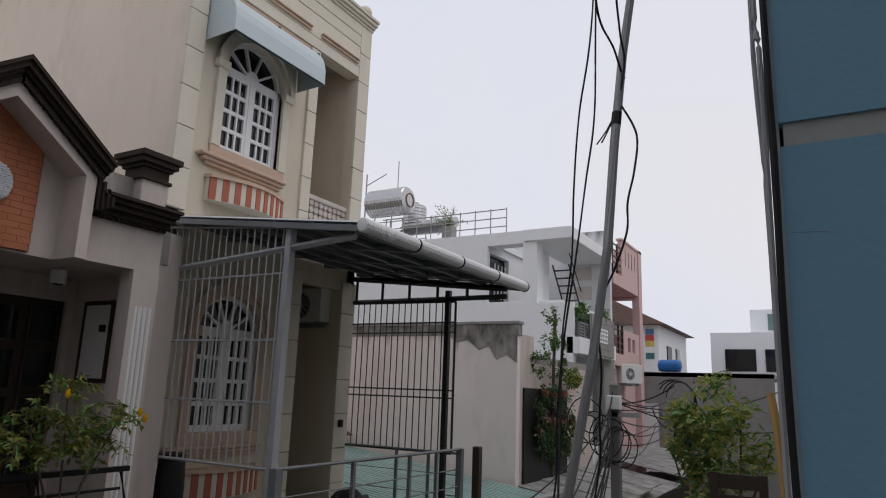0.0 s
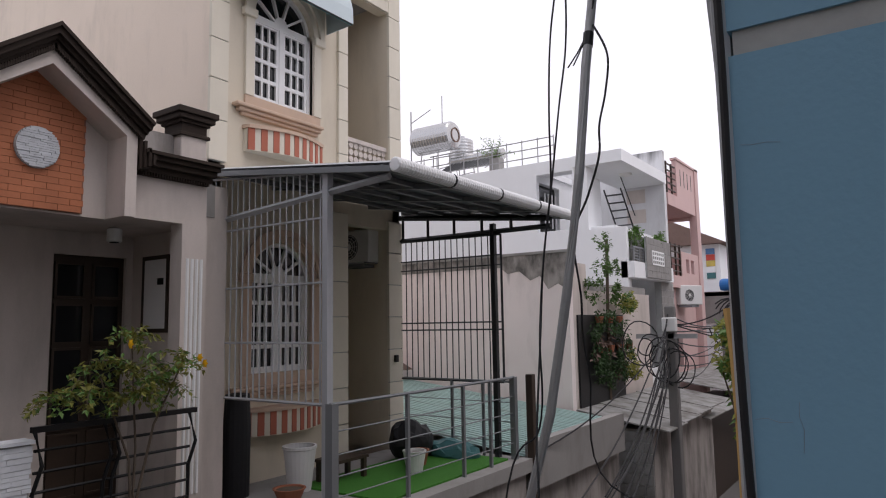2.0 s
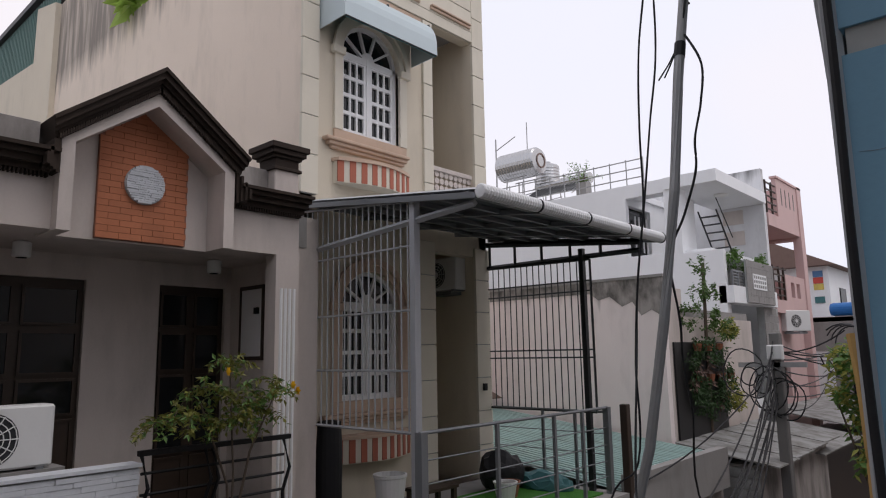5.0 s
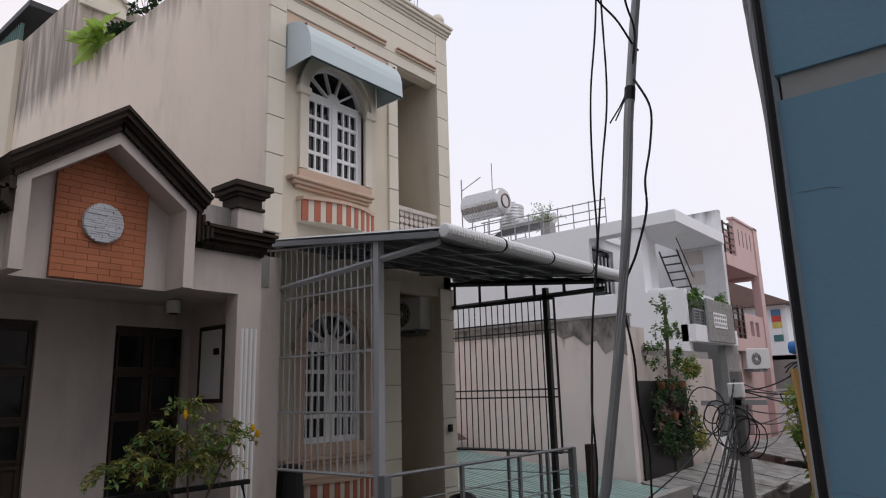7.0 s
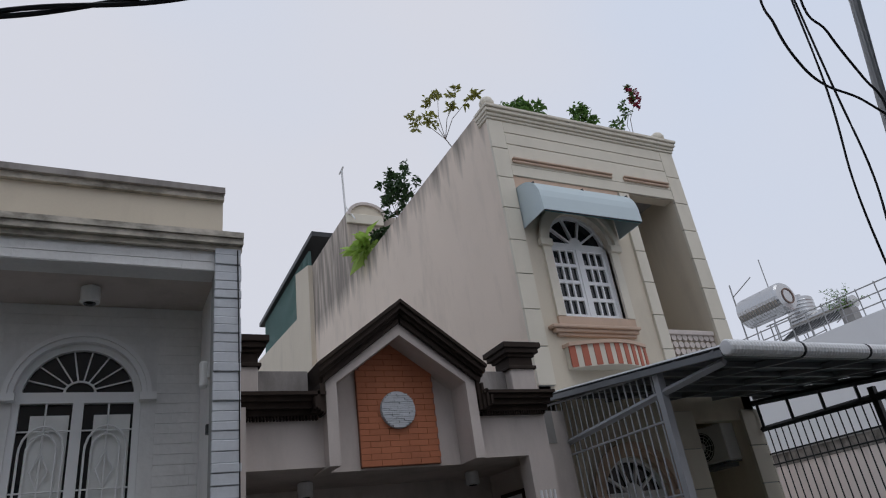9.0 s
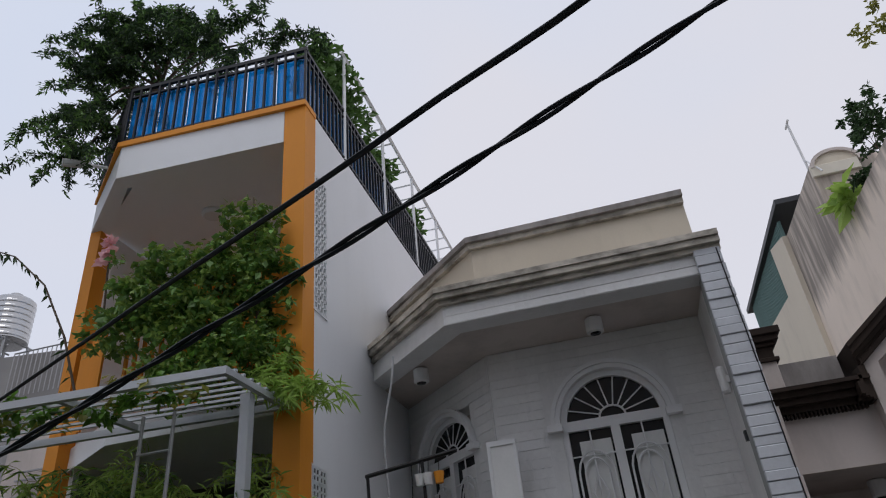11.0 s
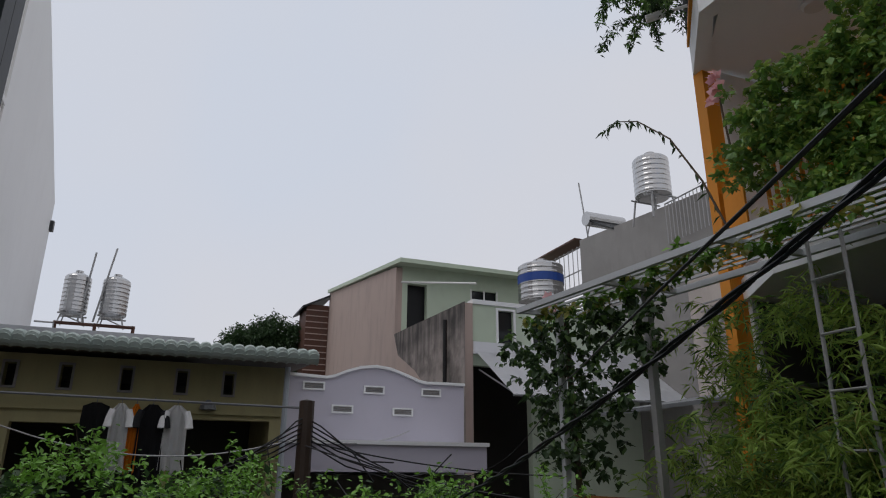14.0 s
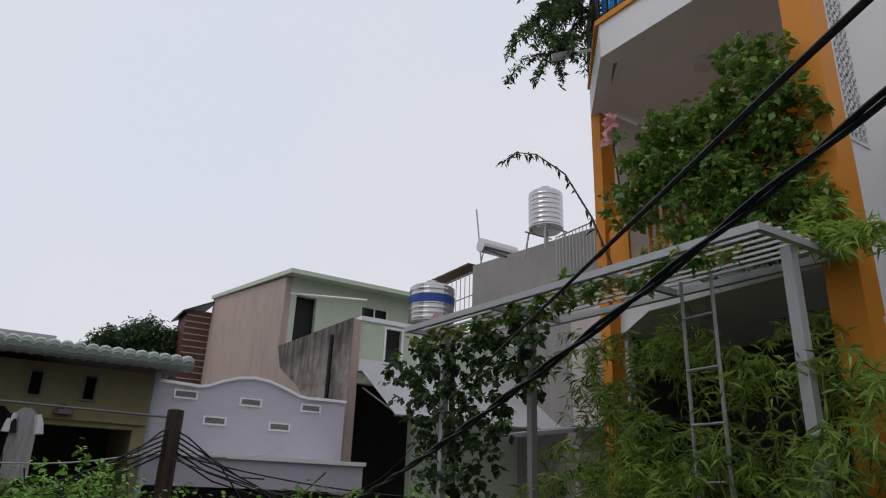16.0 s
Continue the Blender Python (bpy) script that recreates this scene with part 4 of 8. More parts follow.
part("lens", lt(-0.18, 7.5, [(0.055, S - 0.165), (0.05, S - 0.178), (0.01, S - 0.18)], 16), "glass", lamp)
copy_thing(lamp, Matrix.Translation((-2.13, 7.98, S)))
copy_thing(lamp, Matrix.Translation((4.2, 8.77, 6.33)))
copy_thing(lamp, Matrix.Translation((2.09, 8.75, 6.33)))

# ---- orange house ----
OX0, OX1, OF, OT, OB = -4.97, -2.73, 6.25, 10.66, 10.17
OFL = 6.12
ora = thing("orange_house", "tall white house with orange columns and blue roof railing", "house", (-4, 10, 0))
part("side_wall", wall("x", OF + 0.25, 16, 0, OT, OX1 - 0.2, OX1, [(6.51, 6.79, 8.24, 9.83)]), "housewhite", ora, "plain white side wall")
OL, OLY = -5.97, 6.93
part("side_wall", bx(OL, OL + 0.2, OLY + 0.22, 16, 0, OB), "housewhite", ora)
part("corner_column", bx(OX1 - 0.24, OX1 + 0.012, OF, OF + 0.25, 0, OT), "orange", ora, "orange corner column")
part("corner_column", bx(OL, OL + 0.15, OLY, OLY + 0.22, 0, OB), "orange", ora, "orange corner column")
part("roof_beam", pr([(OX0, OFL), (OX1 - 0.245, OF), (OX1 - 0.245, OF + 0.2), (OX0, OFL + 0.2)], "z", OB, OT - 0.05), "housewhite", ora)
part("roof_beam", pr([(OX0 - 0.003, OFL), (OX0 - 0.003, OFL + 0.2), (OL + 0.2, OLY + 0.1), (OL, OLY)], "z", OB, OT - 0.052), "housewhite", ora)
part("orange_band", pr([(OX0 - 0.043, OFL - 0.03), (OX0 - 0.043, OFL + 0.1), (OL + 0.1, OLY + 0.1), (OL - 0.04, OLY)], "z", OT - 0.048, OT + 0.018), "orange", ora)
part("orange_band", pr([(OX0 - 0.04, OFL - 0.03), (OX1 + 0.02, OF - 0.03), (OX1 + 0.02, OF + 0.25), (OX0 - 0.04, OFL + 0.25)], "z", OT - 0.05, OT + 0.02), "orange", ora)
part("roof_slab", pr([(OX0 + 0.1, OFL + 0.19), (OX1 - 0.2, OF + 0.19), (OX1 - 0.2, 16), (OL + 0.2, 16), (OL + 0.1, OLY + 0.1)], "z", OB + 0.04, OB + 0.25), "housewhite", ora, "white flat soffit")
part("balcony_slab", pr([(OX0 + 0.1, OF + 0.25), (OX1 - 0.2, OF + 0.25), (OX1 - 0.2, 16), (OL + 0.2, 16), (OL + 0.1, OLY + 0.2)], "z", 7.25, 7.5), "housewhite", ora)
part("back_wall", bx(OL + 0.2, OX1 - 0.2, 8.6, 8.75, 7.5, OB), "orange", ora, "orange inner balcony wall")
# porch wall and added sheet are coloured dark to stand for porch shade
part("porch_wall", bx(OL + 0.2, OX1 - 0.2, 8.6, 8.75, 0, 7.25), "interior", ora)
part("porch_lining", bx(OL + 0.2, OL + 0.23, OLY + 0.3, 8.6, 0, 7.25), "interior", ora, "dark sheet standing in for the porch's shade")
br = part("balcony_railing", bx(OX0, OX1 - 0.24, OF + 0.1, OF + 0.16, 8.5, 8.56), "orange", ora, "orange balcony railing")
for i in range(18):
    x = OX0 + 0.3 + (OX1 - OX0 - 0.6) * i / 17
    part("baluster", bx(x - 0.015, x + 0.015, OF + 0.11, OF + 0.14, 7.5, 8.5), "orange", br)
br2 = part("balcony_railing", tb([(OX0, OF + 0.13, 8.53), (OL + 0.12, OLY + 0.1, 8.53)], 0.035, 4), "orange", ora, "orange balcony railing")
for i in range(9):
    q = Vector((OX0, OF + 0.13, 0)).lerp(Vector((OL + 0.12, OLY + 0.1, 0)), i / 9)
    part("baluster", bx(q.x - 0.015, q.x + 0.015, q.y - 0.015, q.y + 0.015, 7.5, 8.5), "orange", br2)
# roof railing with tinted panels
fy = lambda x: OF + (OFL - OF) * (OX1 - x) / (OX1 - OX0)
rr = part("roof_railing", pr([(OX0, OFL - 0.01), (OX1 + 0.02, OF - 0.01), (OX1 + 0.02, OF + 0.03), (OX0, OFL + 0.03)], "z", 11.48, 11.53), "black", ora, "black roof railing backed by blue tinted panels")
part("top_rail", bx(OX1 - 0.035, OX1 + 0.005, OF + 0.032, 13, 11.48, 11.53), "black", rr)
part("top_rail", tb([(OX0, OFL, 11.505), (OL, OLY, 11.505)], 0.022, 4), "black", rr)
for z in (10.71, 11.38):
    part("rail_bar", pr([(OX0, OFL), (OX1, OF), (OX1, OF + 0.03), (OX0, OFL + 0.03)], "z", z, z + 0.025), "black", rr)
    part("rail_bar", bx(OX1 - 0.03, OX1, OF + 0.032, 13, z, z + 0.025), "black", rr)
for i in range(19):
    x = OX0 + (OX1 - OX0) * i / 18
    part("rail_bar", bx(x - 0.012, x + 0.012, fy(x) - 0.008, fy(x) + 0.018, 10.69, 11.48), "black", rr)
for i in range(1, 60):
    y = OF + 0.115 * i
    part("rail_bar", bx(OX1 - 0.026, OX1 + 0.002, y - 0.012, y + 0.012, 10.67, 11.48), "black", rr)
for i in range(9):
    q = Vector((OX0, OFL, 0)).lerp(Vector((OL, OLY, 0)), (i + 1) / 9)
    part("rail_bar", bx(q.x - 0.012, q.x + 0.012, q.y - 0.012, q.y + 0.012, 10.67, 11.5), "black", rr)
for i in range(6):
    x0, x1 = OX0 + (OX1 - OX0) * i / 6 + 0.006, OX0 + (OX1 - OX0) * (i + 1) / 6 - 0.006
    part("tinted_panel", pr([(x0, fy(x0) + 0.05), (x1, fy(x1) + 0.05), (x1, fy(x1) + 0.056), (x0, fy(x0) + 0.056)], "z", 10.69, 11.46), "blue_glass", rr)
for i in range(7):
    part("tinted_panel", bx(OX1 - 0.075, OX1 - 0.07, OF + 0.07 + i, OF + 1.05 + i, 10.69, 11.46), "blue_glass", rr)
# breeze blocks in the side wall


def breeze(parent, x, y0, y1, z0, z1, n):
    cols = 2
    for j in range(n):
        for c in range(cols):
            a, b = y0 + (y1 - y0) * c / cols, y0 + (y1 - y0) * (c + 1) / cols
            u, v = z0 + (z1 - z0) * j / n, z0 + (z1 - z0) * (j + 1) / n
            bm = bmesh.new()
            t = 0.018
            for p in ((a, b, u, u + t), (a, b, v - t, v), (a, a + t, u, v), (b - t, b, u, v), ((a + b) / 2 - t / 2, (a + b) / 2 + t / 2, u, v), (a, b, (u + v) / 2 - t / 2, (u + v) / 2 + t / 2)):
                box(bm, x - 0.1, x + 0.01, p[0], p[1], p[2], p[3])
            part("breeze_block", bm, "housewhite", parent)


bb = part("vent_strip", wall("x", 6.49, 6.81, 8.22, 9.85, OX1 - 0.05, OX1 + 0.012, [(6.51, 6.79, 8.24, 9.83)]), "housewhite", ora, "strip of white breeze blocks")
breeze(bb, OX1, 6.51, 6.79, 8.24, 9.83, 10)
for z0, z1 in ((6.48, 6.74), (5.94, 6.22), (5.40, 5.68)):
    bb = part("vent_strip", wall("x", 6.47, 6.79, z0 - 0.02, z1 + 0.02, OX1 - 0.05, OX1 + 0.012, [(6.49, 6.77, z0, z1)]), "housewhite", ora)
    # dark sheet on the solid wall in place of the vent holes' shade
    part("vent_back", bx(OX1 - 0.001, OX1 + 0.002, 6.49, 6.77, z0, z1), "interior", ora)
    breeze(bb, OX1 + 0.005, 6.49, 6.77, z0, z1, 2)
part("vent_back", bx(OX1 - 0.19, OX1 - 0.12, 6.5, 6.85, 8.2, 9.86), "interior", ora)
lp = thing("ceiling_lamp", "round flush balcony ceiling lamp", "ceiling lamp", (-4.4, 7.16, OB))
part("disc", lt(-4.4, 7.16, [(0.13, OB + 0.04), (0.14, OB + 0.0), (0.11, OB - 0.03), (0.02, OB - 0.035)], 20), "plastic", lp)

# pergola in front of the orange house
pg = thing("pergola", "white steel pergola with slatted top", "pergola", (-4.5, 5.5, 0))
PZ, PY0, PY1, PX0, PX1 = 7.22, 5.22, 6.2, -7.0, -2.8
lean = lambda x: 0.08 * (x - PX1)


def pergola_bar(name, y0, y1, z0, z1, x0=PX0, x1=PX1):
    return part(name, pr([(x0, y0 + lean(x0)), (x1, y0 + lean(x1)), (x1, y1 + lean(x1)), (x0, y1 + lean(x0))], "z", z0, z1), "tin", pg)


for y in (PY0, PY1 - 0.05):
    pergola_bar("beam", y, y + 0.05, PZ - 0.06, PZ)
for x in (PX1 - 0.052, -4.2, -5.6, PX0):
    pergola_bar("beam", PY0 + 0.05, PY1 - 0.05, PZ - 0.055, PZ - 0.004, x, x + 0.05)
for k in range(7):
    pergola_bar("slat", PY0 + 0.13 + k * 0.115, PY0 + 0.155 + k * 0.115, PZ + 0.0, PZ + 0.02)
part("post", bx(-2.94, -2.86, 5.66, 5.74, 0, PZ - 0.06), "tin", pg)
part("post", bx(PX0 + 0.05, PX0 + 0.12, 5.36, 5.43, 0, PZ - 0.06), "tin", pg)
part("post", bx(-5.6, -5.53, 5.52, 5.59, 0, PZ - 0.06), "galv", pg)

# ---- blue neighbour, beside the balcony ----
blu = thing("blue_house", "blue-painted side wall of the adjoining house with cement joint", "house", (2.5, 0, 0))
part("side_wall", bx(1.27, 4.2, -6, 1.34, 0, 5.625), "blue", blu)
part("side_wall", bx(1.27, 4.2, -6, 1.34, 5.675, 12), "blue", blu)
for c in ([(1.33, 5.452), (1.31, 5.449), (1.285, 5.450), (1.262, 5.446)], [(1.335, 4.952), (1.315, 4.955), (1.295, 4.949), (1.275, 4.951)], [(1.262, 4.985), (1.264, 4.96), (1.258, 4.94), (1.261, 4.90)]):
    part("crack", tb([(1.2695, y, z) for y, z in c], 0.00045, 4), "steel", blu, "hairline crack in the blue paint")
part("joint", bx(1.278, 4.2, -6, 1.332, 5.625, 5.675), "joint", blu, "rough cement joint")
part("corner_strip", bx(1.3, 4.2, 1.34, 1.36, 0, 12), "paleblue", blu)
part("parapet", bx(4.2, 14.0, 1.55, 1.7, 2.0, 4.05), "offwhite", blu)
# own house with its balcony, round the camera
own = thing("own_house", "pale house wall with dark-framed tinted window at the balcony", "house", (0, -1, 0))
part("wall", wall("y", -2.25, 1.27, 0, 12, -0.6, -0.4, [(-2.0, 0.8, 3.3, 6.6)]), "offwhite", own)
part("balcony_floor", bx(-2.25, 1.27, -0.4, 1.46, 3.2, 3.4), "concrete", own)

# ---- houses further along the alley, east ----
nb = thing("low_neighbour", "low house with weathered green corrugated roof and concrete edge", "house", (11.5, 8, 0))
part("wall", bx(9.6, 13.6, 6.3, 12, 0, 2.9), "oldwall", nb)
part("edge_beam", bx(9.6, 13.5, 6.12, 6.3, 2.55, 3.28), "concrete", nb, "raw concrete roof edge")
sh = bmesh.new()
n = 70
vs = [[sh.verts.new((9.62 + 4.3 * i / n, y, 3.02 + (y - 6.3) * 0.12 + 0.018 * (1, 0.2, -1, 0.2)[i % 4])) for y in (6.3, 8.4, 10.6, 13.0)] for i in range(n + 1)]
for i in range(n):
    for k in range(3):
        sh.faces.new((vs[i][k], vs[i + 1][k], vs[i + 1][k + 1], vs[i][k + 1]))
part("roof_sheet", sh, "greentin", nb, "green corrugated roof sheet")
for i in range(30):
    x = 9.66 + 4.2 * i / 29
    part("roof_rib", pr([(6.28, 3.035), (13.0, 3.841), (13.0, 3.875), (6.28, 3.069)], "x", x, x + 0.035), "greentin", nb)

part("roof_heap", pr([(9.7, 4.0), (12.2, 4.75), (13.9, 4.0)], "y", 11.8, 12.6), "roofbrown", nb)

pw = thing("pale_house", "pale pink rendered house with black mould along its top", "house", (16, 10, 0))
part("side_wall", wall("x", 7.45, 13.5, 0, 6.5, 14.0, 14.2), "pinkwall", pw, "pale pink rendered side wall")
part("front_wall", bx(14.2, 15.0, 7.45, 7.65, 0, 6.5), "offwhite", pw)
part("top_band", wall("x", 7.43, 13.5, 6.46, 6.72, 13.985, 14.25), "mould", pw, "mould-blackened band under the coping")
mp_ = bmesh.new()
prism(mp_, [(7.44, 6.46), (9.2, 6.46), (9.0, 6.3), (8.7, 6.36), (8.4, 6.12), (8.15, 6.22), (7.95, 5.9), (7.7, 6.02), (7.44, 5.84)], "x", 13.986, 14.01)
part("mould_patch", mp_, "mould", pw, "black mould spreading from the corner")
part("coping", bx(13.96, 14.28, 7.4, 13.5, 6.72, 6.78), "concrete", pw)
part("roof", bx(14.25, 20, 7.7, 13.5, 5.9, 6.1), "concrete", pw)
gate = part("planter_gate", bx(14.35, 17.2, 7.40, 7.44, 3.2, 5.3), "black", pw, "dark gate hung with pots")
part("lower_wall", bx(15.0, 20.0, 7.6, 7.75, 0, 5.9), "offwhite", pw)

wh = thing("white_house", "white concrete house with open loggia and flat roof slab", "house", (22, 12, 0))
part("side_wall", wall("x", 9.4, 19, 0, 10.19, 20.0, 20.2, [(9.9, 11.2, 8.1, 10.05)]), "housewhite", wh)
part("corner_wall", bx(20.0, 20.2, 8.2, 9.4, 0, 8.04), "housewhite", wh)
part("front_wall", wall("y", 20.2, 24.6, 0, 6.75, 8.4, 8.6, [(20.9, 23.9, 3.6, 6.5)]), "housewhite", wh)
part("balcony", bx(20.0, 24.0, 7.98, 8.4, 6.46, 6.96), "housewhite", wh)
bl = part("balcony_railing", bx(20.05, 21.0, 8.0, 8.05, 7.38, 7.43), "steel", wh)
for i in range(4):
    part("rail_bar", bx(20.05, 21.0, 8.01, 8.04, 7.03 + i * 0.09, 7.055 + i * 0.09), "steel", bl)
for i in range(3):
    part("baluster", bx(20.06 + i * 0.45, 20.1 + i * 0.45, 8.0, 8.04, 6.96, 7.38), "steel", bl)
pil = part("tiled_pillar", bx(23.15, 24.6, 8.18, 8.4, 2.5, 6.46), "joint", wh, "grey-tiled pillar")
for j in range(16):
    for k in range(3):
        x = 23.16 + 0.48 * k - (0.2 if j % 2 else 0)
        part("tile", bx(max(23.15, x), min(24.6, x + 0.47), 8.165, 8.185, 2.52 + 0.246 * j, 2.755 + 0.246 * j), "concrete", pil)
pan_ = part("tiled_panel", bx(21.0, 23.55, 7.93, 7.98, 6.5, 7.8), "joint", wh, "grey-tiled balcony front with a white lattice")
for j in range(6):
    for k in range(6):
        x = 21.01 + 0.47 * k - (0.2 if j % 2 else 0)
        if min(23.55, x + 0.46) > max(21.0, x):
            part("tile", bx(max(21.0, x), min(23.55, x + 0.46), 7.915, 7.935, 6.51 + 0.215 * j, 6.715 + 0.215 * j), "concrete", pan_)
lat = bmesh.new()
for i in range(7):
    box(lat, 21.5 + 0.2 * i, 21.55 + 0.2 * i, 7.895, 7.915, 6.93, 7.40)
for j in range(4):
    box(lat, 21.5, 22.75, 7.897, 7.913, 6.93 + 0.14 * j, 6.98 + 0.14 * j)
part("lattice", lat, "white", pan_, "white lattice panel")
part("roof_slab", bx(19.9, 24.48, 8.2, 9.85, 10.10, 10.47), "housewhite", wh, "projecting roof slab")
part("roof_slab", bx(20.2, 21.2, 10.0, 11.2, 10.2, 10.4), "housewhite", wh)
part("slab_lamp", lt(21.9, 8.8, [(0.02, 10.02), (0.2, 10.04), (0.23, 10.10)], 16), "curtain", wh, "round ceiling lamp under the slab")
part("parapet", bx(20.0, 20.2, 9.86, 19, 10.19, 10.48), "housewhite", wh)
part("roof_slab", bx(20.2, 24.7, 11.2, 19, 10.2, 10.4), "housewhite", wh)
part("party_wall", bx(24.5, 24.75, 8.3, 19, 0, 11.38), "partywall", wh, "stained party wall")
part("loggia_pier", bx(20.2, 20.5, 9.4, 9.9, 8.0, 10.2), "housewhite", wh)
part("divider", bx(20.5, 22.3, 9.86, 9.98, 8.0, 10.2), "housewhite", wh)
part("inner_wall", wall("y", 20.2, 24.5, 6, 10.2, 11.3, 11.45, [(20.4, 22.0, 8.2, 9.9)]), "housewhite", wh)
part("window_back", bx(20.4, 22, 11.5, 11.55, 8.2, 9.9), "glass", wh)
part("window_rail", bx(20.4, 22, 11.27, 11.32, 9.15, 9.25), "white", wh)
for i in range(5):
    part("window_bar", bx(20.8 + i * 0.28, 20.84 + i * 0.28, 11.28, 11.32, 8.4, 9.6), "white", wh)
part("loggia_floor", bx(20.2, 24.5, 8.6, 11.3, 8.0, 8.15), "housewhite", wh)
part("beam", bx(20.2, 24.5, 9.8, 9.95, 10.1, 10.4), "housewhite", wh)
st = part("iron_stair", tb([(23.6, 9.1, 8.15), (22.2, 9.1, 9.7)], 0.03, 4), "darksteel", wh, "steep iron stair")
part("handrail", tb([(23.5, 9.08, 8.9), (22.2, 9.08, 10.1)], 0.02, 4), "darksteel", st)
part("string", tb([(23.6, 9.7, 8.15), (22.2, 9.7, 9.7)], 0.03, 4), "darksteel", st)
for i in range(6):
    part("tread", bx(23.35 - i * 0.22, 23.55 - i * 0.22, 9.1, 9.7, 8.3 + i * 0.24, 8.32 + i * 0.24), "darksteel", st)
for z in (8.75, 9.5):
    part("wall_niche", bx(24.47, 24.5, 9.0, 9.7, z, z + 0.5), "offwhite", wh)
part("recess_wall", bx(20.9, 23.9, 9.6, 9.75, 3.4, 6.8), "concrete", wh)

rt = thing("roof_railing", "thin grey rooftop railing", "railing", (21, 14, 10.4))
for z in (10.75, 11.05, 11.35):
    part("bar", tb([(20.2, 10.6, z), (20.2, 19, z)], 0.022, 5), "galv", rt)
for i in range(15):
    part("post", tb([(20.2, 10.6 + 0.6 * i, 10.4), (20.2, 10.6 + 0.6 * i, 11.4)], 0.02, 5), "galv", rt)


def water_tank(at, r, h, label, axis="z", band="", legs=1.0, group="rooftop water tanks"):
    """Ribbed stainless tank on an angle-iron stand; at is the bottom of the tank."""
    x, y, z = at
    t = thing("water_tank", label, "water tank", (x, y, z - legs), group)
    prof = [(0.02, -0.06), (r * 0.8, -0.03), (r, 0.04)]
    k = int(h / 0.13)
    for i in range(k):
        a = 0.04 + (h - 0.08) * i / k
        s = (h - 0.08) / k
        prof += [(r, a + s * 0.2), (r + 0.009, a + s * 0.4), (r + 0.009, a + s * 0.6), (r, a + s * 0.8)]
    prof += [(r, h), (r * 0.9, h + 0.05), (r * 0.35, h + 0.16), (r * 0.3, h + 0.16), (r * 0.3, h + 0.22), (0.03, h + 0.24)]
    if axis == "z":
        part("body", lt(x, y, [(a, z + b) for a, b in prof], 28), "stainless", t, smooth=False)
        if band:
            part("band", lt(x, y, [(r, z + h * 0.52), (r + 0.014, z + h * 0.52), (r + 0.014, z + h * 0.74), (r, z + h * 0.74)], 28), band, t, "coloured maker's band")
    else:
        prof = [(0.02, -0.10), (r * 0.5, -0.09), (r * 0.9, -0.03), *prof[2:-6], (r, h), (r * 0.9, h + 0.05), (r * 0.5, h + 0.1), (0.02, h + 0.11)]
        c = x if axis == "x" else y
        part("body", lt(x if axis == "y" else 0, y, [(a, c - h / 2 + b) for a, b in prof], 28, axis, z + r), "stainless", t)
        part("end_disc", lt(x if axis == "y" else 0, y, [(r * 0.52, c - h / 2 - 0.09), (r * 0.54, c - h / 2 - 0.115), (r * 0.44, c - h / 2 - 0.115), (r * 0.44, c - h / 2 - 0.09)], 24, axis, z + r), "roofbrown", t)
    for sx in (-0.7, 0.7):
        for sy in (-0.7, 0.7):
            part("leg", tb([(x + sx * r, y + sy * r, z), (x + sx * r * 1.25, y + sy * r * 1.25, z - legs)], 0.025, 4), "galv", t)
        part("stand_rail", tb([(x + sx * r, y - r, z - 0.03), (x + sx * r, y + r, z - 0.03)], 0.025, 4), "galv", t)
    part("stand_rail", tb([(x - r, y + 0.7 * r, z - legs * 0.6), (x + r, y - 0.7 * r, z - legs * 0.3)], 0.02, 4), "galv", t)
    return t


water_tank((21.6, 16.45, 12.02), 0.56, 1.75, "horizontal stainless water tank on a roof stand", "y", legs=1.6)
water_tank((23.6, 16.5, 12.0), 0.5, 0.9, "small upright stainless tank on the white house's roof", legs=1.2)


def solar_heater(at, turn, label, half=0.95):
    t = thing("solar_heater", label, "solar heater", at)
    R = Matrix.Translation(at) @ pose(0, 0, 0, 0, 0, turn)
    def Q(p):
        return R @ Vector(p)
    part("cylinder", tb([Q((-half, 0, 0.75)), Q((half, 0, 0.75))], 0.21, 16), "stainless", t)
    for i in range(14):
        x = (half - 0.1) * (2 * i / 13 - 1)
        part("glass_tube", tb([Q((x, 0, 0.7)), Q((x, -1.1, 0.1))], 0.028, 6), "darksteel", t)
    for x in (0.15 - half, half - 0.15):
        part("leg", tb([Q((x, 0, 0.7)), Q((x, 0.3, 0))], 0.02, 4), "galv", t)
        part("leg", tb([Q((x, 0, 0.6)), Q((x, -1.15, 0))], 0.02, 4), "galv", t)
    return t


solar_heater((22.0, 14.75, 10.85), -90, "solar water heater with steel cylinder on the white house's roof", 1.2)
an = thing("antenna_mast", "thin rooftop antenna mast with cross rods", "antenna", (21.5, 17.6, 10.5))
part("mast", tb([(21.5, 17.6, 10.5), (21.5, 17.6, 13.9)], 0.03, 5), "galv", an)
part("rod", tb([(21.5, 17.6, 13.4), (21.5, 16.6, 13.8)], 0.02, 5), "galv", an)
part("mast", tb([(21.6, 16.1, 13.1), (21.6, 16.1, 14.3)], 0.02, 5), "galv", an)

